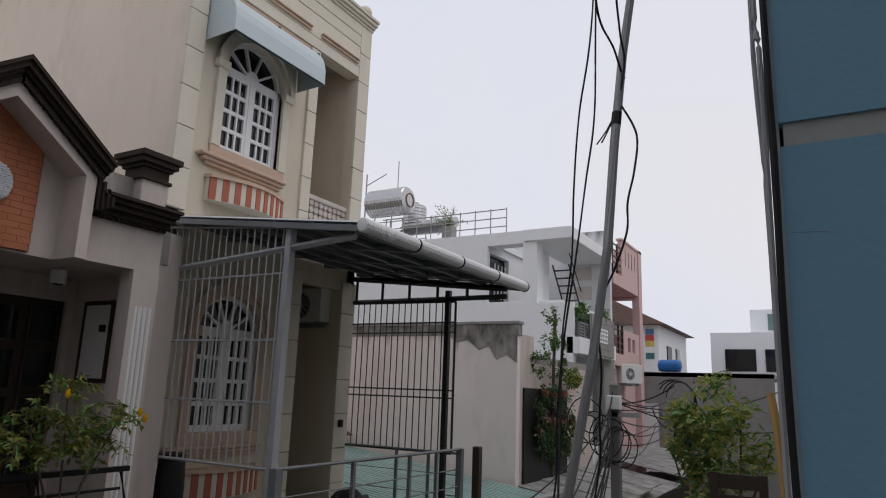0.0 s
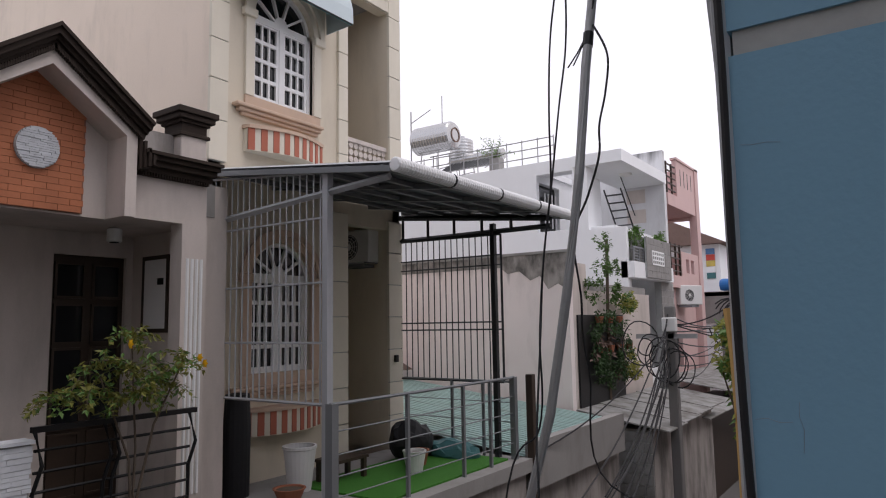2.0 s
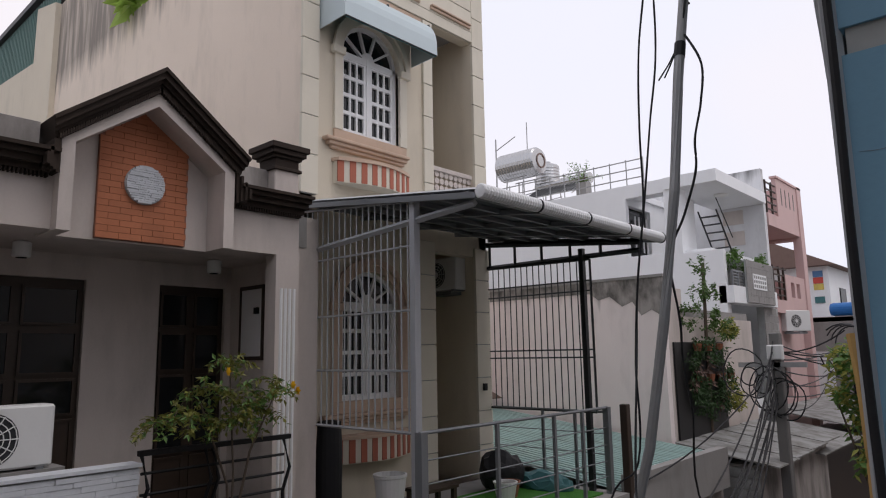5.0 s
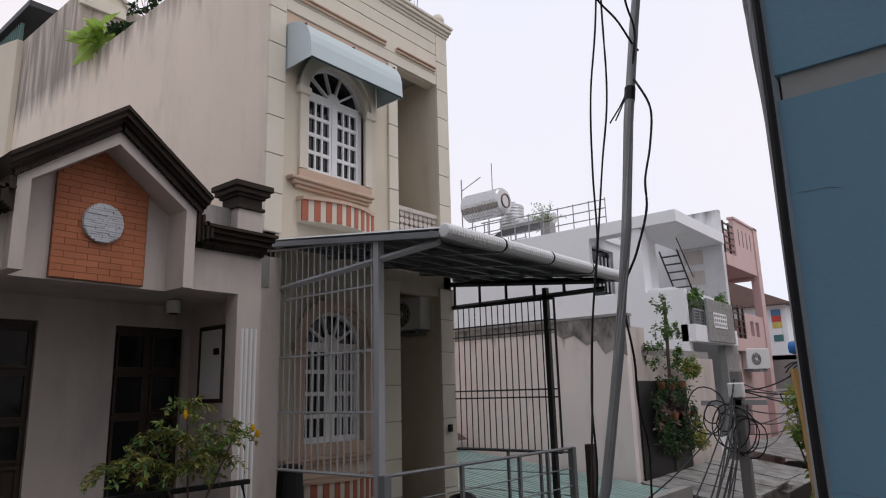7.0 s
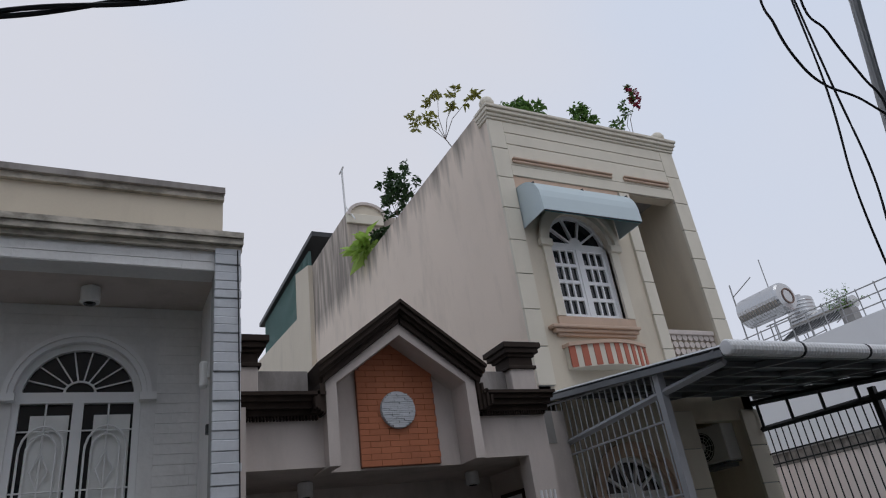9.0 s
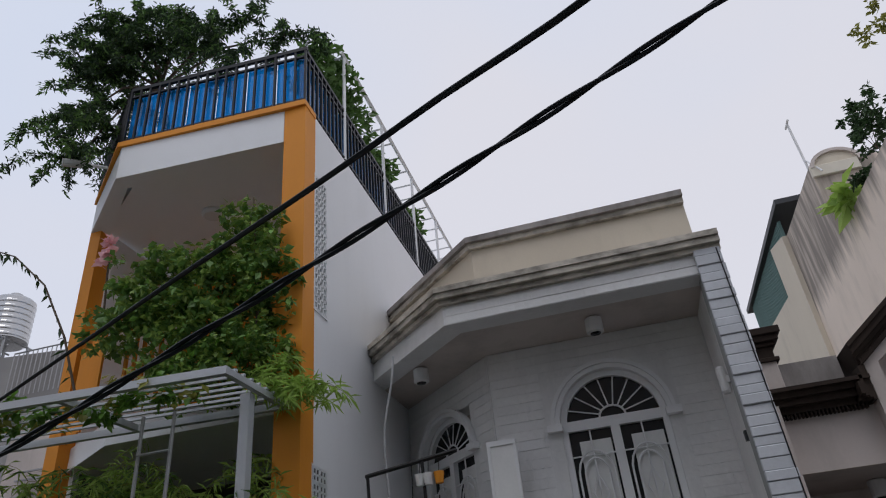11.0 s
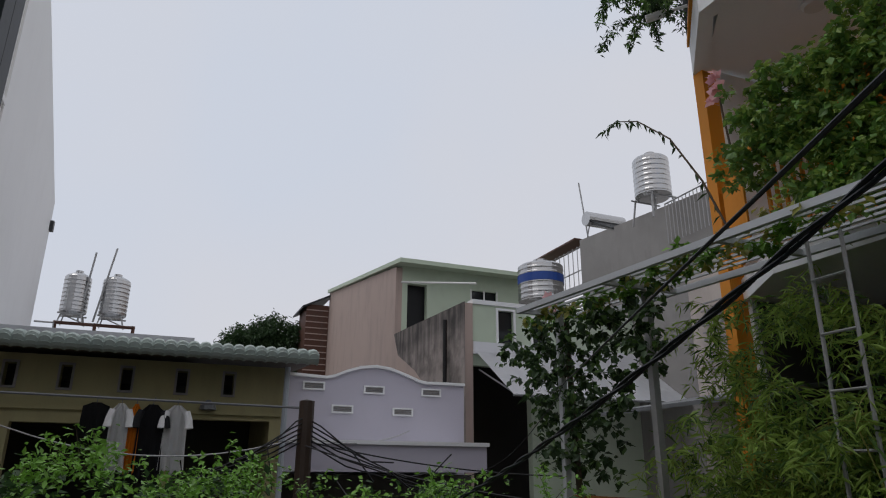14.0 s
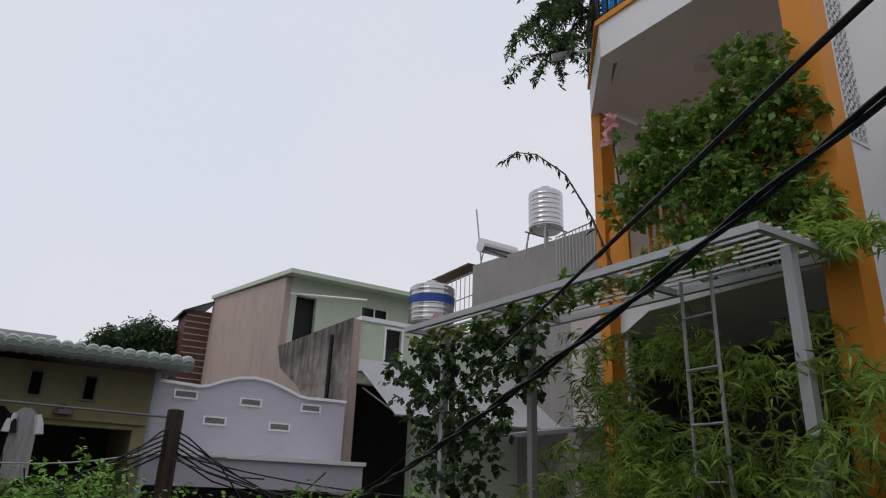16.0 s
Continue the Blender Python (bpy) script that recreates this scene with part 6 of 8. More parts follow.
water_tank((-22.6, -1.49, 9.83), 0.365, 1.1, "stainless water tank on a red steel stand", legs=0.3)
water_tank((-22.6, -0.43, 9.83), 0.385, 1.1, "stainless water tank on a red steel stand", legs=0.3)
rs = thing("tank_stand", "red-brown steel stand under twin tanks", "stand", (-23, -0.8, 8))
for y in (-1.9, -0.85, 0.2):
    part("leg", tb([(-22.6, y, 7.6), (-22.6, y, 9.6)], 0.05, 4), "brownsheet", rs)
for z in (9.25, 9.55):
    part("rail", tb([(-22.6, -1.95, z), (-22.6, 0.25, z)], 0.05, 4), "brownsheet", rs)
part("pipe", tb([(-22.4, -1.3, 9.6), (-22.3, -1.1, 11.7)], 0.03, 5), "galv", rs)
part("pipe", tb([(-22.4, -0.9, 9.6), (-22.3, -0.55, 11.9)], 0.03, 5), "galv", rs)
part("pipe", tb([(-22.4, -2.4, 9.5), (-22.4, -1.9, 9.5), (-22.4, -1.9, 9.2)], 0.03, 5), "galv", rs)
rb = thing("low_roof", "pale flat tin roof behind the tiled house", "building", (-22, 1, 0))
part("wall", bx(-26, -16.2, -2.35, 1.78, 0, 8.25), "tin", rb)

# ---- plants ----
rng = np.random.default_rng(7)


def leaves(centres, size, aspect=0.5, droop=0.3, fold=0.25, jitter=0.35):
    """Leaf blades, each two folded triangles pairs, at random turns; returns a bmesh-free mesh's vertices and faces."""
    c = np.asarray(centres, float)
    n = len(c)
    d = rng.normal(size=(n, 3))
    d[:, 2] = d[:, 2] * 0.6 - droop
    d /= np.linalg.norm(d, axis=1)[:, None]
    side = np.cross(d, rng.normal(size=(n, 3)) * 0.5 + np.array([0, 0, 1.0]))
    side /= np.linalg.norm(side, axis=1)[:, None] + 1e-9
    nrm = np.cross(side, d)
    L = size * (1 + jitter * rng.uniform(-1, 1, n))[:, None]
    W = L * aspect * 0.5
    base, tip = c, c + d * L + np.array([0, 0, -0.15]) * L * droop
    mid = c + d * L * 0.45
    a, b = mid + side * W + nrm * L * fold * 0.3, mid - side * W + nrm * L * fold * 0.3
    v = np.stack([base, a, tip, b], 1).reshape(-1, 3)
    k = np.arange(n)[:, None] * 4
    f = np.concatenate([k + np.array([[0, 1, 2]]), k + np.array([[0, 2, 3]])], 0)
    return v, f


def crown(name, parent, v, f, material, label=""):
    me = bpy.data.meshes.new(name)
    me.from_pydata(v.tolist(), [], f.tolist())
    me.materials.append(M[material])
    ob = new(name, me)
    ob.parent = parent
    ob.matrix_parent_inverse = parent.matrix_basis.inverted()
    ob["kind"] = "stuff"
    if label:
        ob["label"] = label
    return ob


def blobs(spec, n):
    """Points scattered in clumps through ellipsoids (x, y, z, rx, ry, rz), thicker towards their skins."""
    spec = np.asarray(spec, float)
    w = spec[:, 3] * spec[:, 4] * spec[:, 5]
    w = np.sqrt(w) / np.sqrt(w).sum()
    out = []
    for s, k in zip(spec, (w * n).astype(int)):
        m = max(6, k // 22)
        u = rng.normal(size=(m, 3))
        u /= np.linalg.norm(u, axis=1)[:, None]
        u *= rng.uniform(0.25, 1.0, m)[:, None] ** 0.5
        hub = u[rng.integers(0, m, k)] + rng.normal(size=(k, 3)) * 0.13
        out.append(s[:3] + hub * s[3:])
    return np.concatenate(out)


def sprays(starts, length, n, gap, bend=0.5, spread=0.6, up=0.6):
    """Points along thin arching twigs: the twigs' own paths and the leaf points on them."""
    paths, pts = [], []
    for s in starts:
        for _ in range(n):
            d = Vector((rng.normal() * spread, rng.normal() * spread, up + rng.normal() * 0.2)).normalized()
            p = Vector(s)
            path = [p.copy()]
            L = length * rng.uniform(0.5, 1.2)
            k = max(3, int(L / gap))
            for i in range(k):
                d = (d + Vector((0, 0, -bend / k * (1 + i / k)))).normalized()
                p = p + d * (L / k)
                path.append(p.copy())
                pts += [tuple(p + Vector(rng.normal(size=3) * 0.015)) for _ in range(2)]
            paths.append(path)
    return paths, np.array(pts)


def twigs(name, parent, paths, r, material="trunk"):
    bm = bmesh.new()
    for p in paths:
        tube(bm, p, r, 3, r * 0.4)
    ob = part(name, bm, material, parent)
    ob["kind"] = "stuff"
    return ob


def limbs(parent, base, fork, tips, r):
    part("trunk", tb([base, Vector(base).lerp(Vector(fork), 0.5) + Vector((0.04, -0.03, 0)), fork], r, 8, r * 0.7), "trunk", parent)
    for t in tips:
        m = Vector(fork).lerp(Vector(t), 0.55) + Vector(rng.normal(size=3) * 0.06)
        part("limb", tb([fork, m, t], r * 0.5, 6, r * 0.12), "trunk", parent)


# hedge-like trees below the balcony, west
hd = thing("flowering_tree", "bushy green tree crowns with small leaves filling the alley's end", "tree", (-4.2, 2, 0))
spec = []
lumps = [(0.0, 5.25), (0.3, 5.31), (0.47, 5.45), (0.7, 5.52), (0.95, 5.60), (1.06, 5.60), (1.2, 5.40), (1.4, 5.48), (1.65, 5.57), (1.8, 5.53), (2.0, 5.43), (2.26, 5.38), (2.5, 5.40), (2.71, 5.49), (2.92, 5.41), (3.27, 5.47), (3.55, 5.31)]
for i, (y, zt) in enumerate(lumps):
    for k in range(3):
        x = -4.0 - 0.3 * math.sin(i * 2.3 + k * 2)
        yy = y + 0.12 * math.sin(i * 1.3 + k)
        spec += [(x, yy, zt - 0.26 - 0.06 * k, 0.34, 0.21, 0.25), (x + 0.3, yy, zt - 0.75, 0.45, 0.3, 0.4), (x - 0.1, yy, zt - 1.2, 0.5, 0.35, 0.45)]
for i in range(44):
    y = -0.15 + 3.75 * i / 43
    spec.append((-3.55 + 0.25 * math.sin(i * 2.1), y, 4.85 + 0.2 * math.sin(i * 1.37), 0.2 + 0.06 * math.sin(i * 3), 0.17, 0.15))
pts = blobs(spec, 130000)
hollow = np.sin(8.3 * pts[:, 1] + 1.7 * pts[:, 0]) * np.sin(9 * pts[:, 2] + 3 * pts[:, 0]) + 0.5 * np.sin(13 * pts[:, 1] - 5 * pts[:, 2])
pts = pts[(hollow > -0.45) | (pts[:, 0] < -4.25)]
# top and front leaves bright, low and inner ones dark: crown shade by colour
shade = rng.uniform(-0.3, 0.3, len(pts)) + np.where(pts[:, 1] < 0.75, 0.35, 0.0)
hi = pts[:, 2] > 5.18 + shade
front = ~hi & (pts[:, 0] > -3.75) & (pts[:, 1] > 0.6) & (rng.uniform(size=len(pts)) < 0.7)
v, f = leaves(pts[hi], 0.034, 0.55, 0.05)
crown("crown", hd, v, f, "leafmid", "fresh green leaves on the lit crown top")
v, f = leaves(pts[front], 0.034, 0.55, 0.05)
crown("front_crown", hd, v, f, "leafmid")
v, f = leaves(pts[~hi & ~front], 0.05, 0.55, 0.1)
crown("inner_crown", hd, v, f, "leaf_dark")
pth, pt = sprays([(-4.0 - 0.3 * math.sin(y * 9), y, zt - 0.2) for y, zt in lumps], 0.24, 3, 0.035, 0.3, 0.6, 0.8)
twigs("twig_mass", hd, pth, 0.003)
v, f = leaves(np.repeat(pt, 3, 0), 0.032, 0.5, 0.0)
crown("shoot_leaves", hd, v, f, "leafmid")
for y in (0.4, 2.0, 3.3):
    limbs(hd, (-4.3, y, 0), (-4.2, y + 0.1, 3.4), [(-3.9, y - 0.4, 4.7), (-4.4, y + 0.5, 4.8), (-4.0, y + 0.2, 4.9)], 0.08)


def blossom(at, r, material, label):
    t = thing("flower", label, "flower", at, "blossoms")
    for k in range(6):
        g = radians(60 * k)
        d, e = Vector((0.3, math.cos(g), math.sin(g))), Vector((0, -math.sin(g), math.cos(g)))
        c = Vector(at)
        bm = bmesh.new()
        q = [c, c + d * r * 0.6 + e * r * 0.35, c + d * r, c + d * r * 0.6 - e * r * 0.35]
        bm.faces.new([bm.verts.new(p) for p in q])
        part("petal", bm, material, t)
    part("heart", lt(at[0] + 0.01, at[1], [(0.01, at[2] - r * 0.15), (r * 0.2, at[2]), (0.01, at[2] + r * 0.15)], 8), material, t)


blossom((-3.5, 0.82, 5.26), 0.032, "petal", "bright yellow trumpet flower among leaves")

# potted tree on the gable house's balcony
pt_ = thing("potted_shrub", "yellow-flowering shrub in a dark pot on the balcony", "shrub", (3.68, 7.35, 3.05))
part("pot", lt(3.68, 7.35, [(0.15, 3.05), (0.22, 3.3), (0.24, 3.36), (0.2, 3.36), (0.19, 3.3), (0.02, 3.29)], 18), "darksteel", pt_)
stems = [[(3.68, 7.35, 3.28), (3.62, 7.32, 3.9), (3.3, 7.3, 4.7)], [(3.68, 7.35, 3.28), (3.70, 7.35, 4.0), (3.6, 7.3, 5.0)], [(3.7, 7.35, 3.4), (3.85, 7.3, 4.2), (4.1, 7.25, 4.75)]]
for s in stems:
    part("stem", tb(s, 0.016, 6, 0.008), "trunk", pt_)
pth, pt = sprays([(3.0, 7.25, 4.55), (3.25, 7.3, 4.6), (3.3, 7.25, 4.85), (3.55, 7.3, 4.75), (3.6, 7.3, 5.05), (3.8, 7.25, 4.65), (3.95, 7.25, 4.7), (4.15, 7.25, 4.8), (3.45, 7.35, 4.5), (3.75, 7.3, 4.5)], 0.42, 6, 0.045, 0.9, 0.9, 0.35)
twigs("twig_mass", pt_, pth, 0.004)
k = rng.uniform(size=len(pt)) < 0.65
for sel, mm in ((k, "leaf_yellow"), (~k, "leaf")):
    v, f = leaves(np.repeat(pt[sel], 2, 0), 0.072, 0.42, 0.35)
    crown("leaves", pt_, v, f, mm)
for p in ((4.17, 7.05, 4.84), (4.23, 7.05, 4.78), (3.4, 7.0, 5.0)):
    blossom(p, 0.05, "petal", "yellow flower on the potted shrub")

# climbers on the orange house's balcony
cl = thing("climbing_plant", "dense green climber covering the orange balcony railing", "climber", (-3.7, 6.2, 7.5))
spec = []
for i in range(13):
    x = -4.75 + 1.8 * i / 12
    zt = float(np.interp(x, [-4.75, -4.5, -4.25, -3.8, -3.5, -3.3, -3.1, -2.95], [8.45, 8.85, 8.98, 8.90, 8.98, 9.12, 9.12, 8.75])) + 0.04 * math.sin(i * 2.1)
    z = 7.55 if x > -4.15 else 8.2
    while z < zt:
        spec.append((x, 6.12 + 0.08 * math.sin(i * 3 + z * 2), z, 0.22, 0.24, 0.26))
        z += 0.3
pts = blobs(spec, 12500)
k = rng.uniform(size=len(pts)) < 0.65
bright = k & (rng.uniform(size=len(pts)) < 0.88)
v, f = leaves(pts[bright], 0.066, 0.62, 0.4)
crown("crown", cl, v, f, "leaf_light")
v, f = leaves(pts[k & ~bright], 0.066, 0.62, 0.4)
crown("middle_crown", cl, v, f, "leafmid")
v, f = leaves(pts[~k], 0.08, 0.7, 0.4)
crown("inner_crown", cl, v, f, "leaf")
part("stem", tb([(-3.1, 6.2, 7.5), (-3.15, 6.15, 8.5), (-3.2, 6.1, 9.4)], 0.02, 6, 0.01), "trunk", cl)

# bamboo below the pergola
bb_ = thing("bamboo", "slender bamboo with narrow light green leaves", "bamboo", (-3.6, 5.4, 0))
canes, starts = [], []
for i in range(40):
    x = -2.7 - 3.2 * rng.uniform() ** 1.2
    y = 5.72 + rng.uniform() * 0.5
    h = rng.uniform(5.2, 6.4) - (0.3 if x < -5.0 else 0)
    lean = Vector((rng.normal() * 0.35, -abs(rng.normal()) * 0.2, 0))
    path = [Vector((x, y, 0)) + lean * (t / 6) ** 2 + Vector((0, 0, h * t / 6)) for t in range(7)]
    canes.append(path)
    starts += [tuple(path[4]), tuple(path[5]), tuple(path[6]), tuple(path[5].lerp(path[6], 0.5)), tuple(path[4].lerp(path[5], 0.5))]
for i in range(26):
    x, y = -2.9 - 2.6 * rng.uniform(), 6.0 + 0.6 * rng.uniform()
    h = rng.uniform(6.2, 7.0)
    path = [Vector((x + 0.15 * math.sin(i) * (t / 6) ** 2, y, h * t / 6)) for t in range(7)]
    canes.append(path)
    starts += [tuple(path[5]), tuple(path[6])]
for p in canes[:14]:
    part("cane", tb(p, 0.016, 5, 0.005), "leaf_yellow", bb_)
pth, pt = sprays(starts, 0.55, 4, 0.07, 1.3, 0.8, 0.35)
twigs("twig_mass", bb_, pth, 0.003, "leaf_yellow")
k = rng.uniform(size=len(pt)) < 0.75
for sel, mm in ((k, "leaf_light"), (~k, "leaf")):
    v, f = leaves(np.repeat(pt[sel], 2, 0), 0.125, 0.14, 0.55)
    crown("leaves", bb_, v, f, mm)
bb2 = thing("bamboo", "bamboo sprays leaning past the orange column", "bamboo", (-2.7, 6.0, 7.3))
pth, pt = sprays([(-2.75, 6.1, 7.35), (-2.72, 6.1, 7.55), (-2.65, 6.0, 7.3), (-2.55, 6.0, 7.25), (-2.6, 5.95, 6.3), (-2.5, 5.9, 6.2)], 0.32, 6, 0.06, 0.9, 0.9, 0.25)
twigs("twig_mass", bb2, pth, 0.004, "leaf_yellow")
v, f = leaves(np.repeat(pt, 3, 0), 0.13, 0.16, 0.5)
crown("leaves", bb2, v, f, "leaf_light")

# dark vine on the pergola's far end
vn = thing("vine", "dark heart-leaved vine hanging from the pergola", "vine", (-6.4, 5.5, 0))
spec = []
for i in range(16):
    x = -8.3 + 3.0 * i / 15
    zt = 7.15 + 0.12 * math.sin(i * 1.9)
    zb = 6.9 - 0.5 * (x + 8.3) - 0.3 * math.sin(i * 2.0) if x < -7.5 else (5.2 + 0.5 * abs(math.sin(i * 0.9)) if x < -6.2 else 6.3 + 0.3 * math.sin(i))
    z = zb
    while z < zt:
        spec.append((x, 5.45 + 0.12 * math.sin(i * 2 + z), z, 0.2, 0.22, 0.17))
        z += 0.28
pts = blobs(spec, 3000)
k = rng.uniform(size=len(pts)) < 0.7
for sel, mm in ((k, "leaf_dark"), (~k, "leaf")):
    v, f = leaves(pts[sel], 0.085, 0.8, 0.7)
    crown("leaves", vn, v, f, mm)
spec = [(-7.3 + 0.36 * i, 5.4, 7.2 + 0.05 * math.sin(i * 2), 0.25, 0.25, 0.1) for i in range(12)]
for count, mm in ((900, "leafmid"), (450, "leaf_yellow")):
    v, f = leaves(blobs(spec, count), 0.085, 0.6, 0.4)
    crown("top_leaves", vn, v, f, mm)
part("stem", tb([(-7.0, 5.6, 0), (-6.9, 5.6, 3.5), (-6.95, 5.5, 7.1)], 0.035, 6), "trunk", vn)
for p in ((-7.05, 5.3, 7.3), (-7.0, 5.3, 7.38), (-6.95, 5.32, 7.28)):
    blossom(p, 0.09, "pinkpetal", "pale pink bougainvillea blossom")
ab = thing("arching_branch", "bare arching climber branch with a few leaves", "branch", (-5.3, 6.1, 7.6))
bp_ = [Vector((-5.0, 6.2, 7.6)), Vector((-5.25, 6.15, 8.3)), Vector((-5.6, 6.1, 8.95)), Vector((-6.1, 6.1, 9.42)), Vector((-6.5, 6.1, 9.62)), Vector((-6.75, 6.1, 9.6))]
part("stem", tb(bp_, 0.014, 5, 0.005), "trunk", ab)
lp_ = [tuple(bp_[i].lerp(bp_[i + 1], t)) for i in range(5) for t in (0.0, 0.2, 0.4, 0.6, 0.8)]
v, f = leaves(np.repeat(np.array(lp_ + [tuple(bp_[5])] * 3), 2, 0), 0.11, 0.3, 0.9)
crown("leaves", ab, v, f, "leaf_dark")

# feathery tree on the orange house's roof
rt_ = thing("roof_tree", "feathery-leaved tree leaning over the blue roof railing", "tree", (-4.8, 6.8, 10.5))
part("trunk", tb([(-4.8, 6.8, 10.5), (-4.9, 6.7, 11.4), (-5.0, 6.5, 12.3)], 0.06, 7, 0.035), "trunk", rt_)
tips = [(-5.7, 6.2, 12.9), (-5.9, 6.2, 12.2), (-5.7, 6.1, 11.3), (-5.6, 6.1, 10.6), (-5.2, 6.2, 12.9), (-4.5, 6.3, 12.9), (-5.5, 6.1, 12.3), (-3.8, 6.5, 12.6), (-3.2, 6.6, 12.3)]
for t in tips:
    part("limb", tb([(-5.0, 6.6, 12.0), Vector((-5.0, 6.6, 12.1)).lerp(Vector(t), 0.5) + Vector((0, 0, 0.2)), t], 0.025, 5, 0.006), "trunk", rt_)
pth, pt = sprays([*tips, *[tuple(Vector((-5.0, 6.6, 12.0)).lerp(Vector(t), 0.6)) for t in tips]], 0.75, 9, 0.05, 1.3, 0.8, 0.3)
twigs("twig_mass", rt_, pth, 0.004)
k = rng.uniform(size=len(pt)) < 0.3
for sel, mm in ((k, "leaf"), (~k, "leaf_dark")):
    v, f = leaves(np.repeat(pt[sel], 6, 0) + rng.normal(size=(6 * int(sel.sum()), 3)) * 0.02, 0.075, 0.32, 0.45)
    crown("leaves", rt_, v, f, mm)
rt2 = thing("roof_shrub", "leafy shrubs behind the roof trellis", "shrub", (-3.2, 9, 10.5))
v, f = leaves(blobs([(-3.0, 8.2, 12.0, 0.35, 0.7, 0.5), (-3.0, 7.4, 12.3, 0.4, 0.5, 0.45), (-3.1, 9.6, 12.2, 0.3, 0.4, 0.4), (-3.0, 11, 11.9, 0.25, 0.4, 0.3)], 3200), 0.12, 0.55, 0.2)
crown("crown", rt2, v, f, "leaf")
part("stem", tb([(-3.1, 8.6, 10.5), (-3.05, 8.2, 12.0)], 0.03, 6), "trunk", rt2)

# plants on the cream house's roof


def roof_plant(at, spec, n, size, material, label, aspect=0.5, flower=""):
    t = thing("roof_plant", label, "plant", at)
    part("pot", lt(at[0], at[1], [(0.12, at[2]), (0.17, at[2] + 0.28), (0.14, at[2] + 0.28), (0.02, at[2] + 0.25)], 12), "terracotta", t)
    hub = Vector((sum(s[0] for s in spec), sum(s[1] for s in spec), 0)) / len(spec)
    hub.z = min(s[2] for s in spec) - 0.3
    part("stem", tb([(at[0], at[1], at[2] + 0.25), (at[0], at[1], hub.z - 0.3), hub], 0.014, 5, 0.01), "trunk", t)
    for s in spec:
        end = Vector(s[:3])
        part("twig", tb([hub, hub.lerp(end, 0.4) + Vector((0, 0.06, 0.14)), hub.lerp(end, 0.75) + Vector((0.03, -0.03, 0.08)), end], 0.008, 5, 0.003), "trunk", t)
    v, f = leaves(blobs(spec, n), size, aspect, 0.2)
    crown("crown", t, v, f, material)
    if flower:
        p = blobs([(*spec[-1][:3], 0.12, 0.12, 0.35)], 120)
        v, f = leaves(p, 0.07, 0.9, 0.1)
        crown("blossom", t, v, f, flower)


RZ = 11.2
roof_plant((5.75, 10.3, RZ), [(5.45, 10.4, 13.85, 0.2, 0.3, 0.25), (5.5, 9.7, 13.25, 0.2, 0.35, 0.2), (5.4, 11.2, 13.75, 0.2, 0.35, 0.2), (5.55, 9.3, 12.95, 0.15, 0.25, 0.15), (5.45, 10.6, 13.35, 0.15, 0.3, 0.12)], 420, 0.105, "leaf_yellow", "sparse shrub on the parapet roof")
roof_plant((5.75, 12.2, RZ), [(5.5, 12.3, 12.95, 0.25, 0.4, 0.35), (5.5, 12.9, 13.35, 0.2, 0.3, 0.25), (5.5, 13.4, 13.45, 0.2, 0.3, 0.2), (5.5, 12.8, 12.75, 0.3, 0.5, 0.25)], 950, 0.12, "leaf_dark", "dark leafy shrub on the roof")
roof_plant((5.8, 13.6, RZ), [(5.55, 13.5, 12.3, 0.3, 0.4, 0.25)], 300, 0.14, "leaf_dark", "dark shrub behind the parapet")
roof_plant((5.7, 14.6, RZ), [(5.45, 14.55, 12.45, 0.3, 0.4, 0.3)], 46, 0.5, "leaf_light", "broad-leaved frangipani behind the parapet", 0.45)
roof_plant((6.6, 9.1, RZ), [(6.5, 8.95, 12.55, 0.5, 0.2, 0.25)], 520, 0.11, "leaf", "leafy shrub behind the cornice")
roof_plant((7.8, 9.1, RZ), [(7.75, 8.95, 12.6, 0.35, 0.2, 0.33)], 800, 0.10, "leaf", "rounded shrub behind the cornice")
roof_plant((8.8, 9.1, RZ), [(8.6, 8.9, 12.6, 0.13, 0.1, 0.22), (8.9, 8.9, 13.05, 0.08, 0.08, 0.2), (9.25, 8.9, 13.5, 0.12, 0.08, 0.3)], 240, 0.09, "leaf", "bougainvillea spray with magenta blossom", 0.5, "redpetal")

# planter in front of the pale house, balcony greens
pp = thing("hanging_garden", "tangle of potted creepers on a dark gate", "plants", (16.3, 7.3, 3))
v, f = leaves(blobs([(15.95, 7.35, 6.95, 0.35, 0.2, 0.4), (15.8, 7.35, 6.4, 0.45, 0.2, 0.35), (16.3, 7.35, 5.9, 0.5, 0.2, 0.35), (17.0, 7.3, 5.6, 0.6, 0.25, 0.35), (15.0, 7.35, 5.9, 0.3, 0.2, 0.35), (16.6, 7.35, 6.5, 0.3, 0.15, 0.3)], 1500), 0.09, 0.5, 0.2)
crown("crown", pp, v, f, "leaf")
v, f = leaves(blobs([(16.1, 7.3, 5.1, 1.0, 0.15, 0.35), (16.9, 7.25, 4.3, 0.5, 0.2, 0.6), (15.9, 7.3, 3.9, 0.9, 0.15, 0.35), (15.3, 7.3, 4.6, 0.6, 0.12, 0.6)], 2400), 0.10, 0.4, 0.5)
crown("inner_crown", pp, v, f, "leaf_dark")
v, f = leaves(blobs([(17.2, 7.2, 4.0, 0.5, 0.25, 0.35), (17.5, 7.3, 5.6, 0.5, 0.2, 0.3)], 800), 0.11, 0.4, 0.4)
crown("light_leaves", pp, v, f, "leaf_yellow")
v, f = leaves(blobs([(15.6, 7.3, 4.6, 0.7, 0.1, 0.5), (16.4, 7.3, 4.3, 0.6, 0.1, 0.5)], 260), 0.14, 0.4, 0.6)
crown("dry_leaves", pp, v, f, "roofbrown")
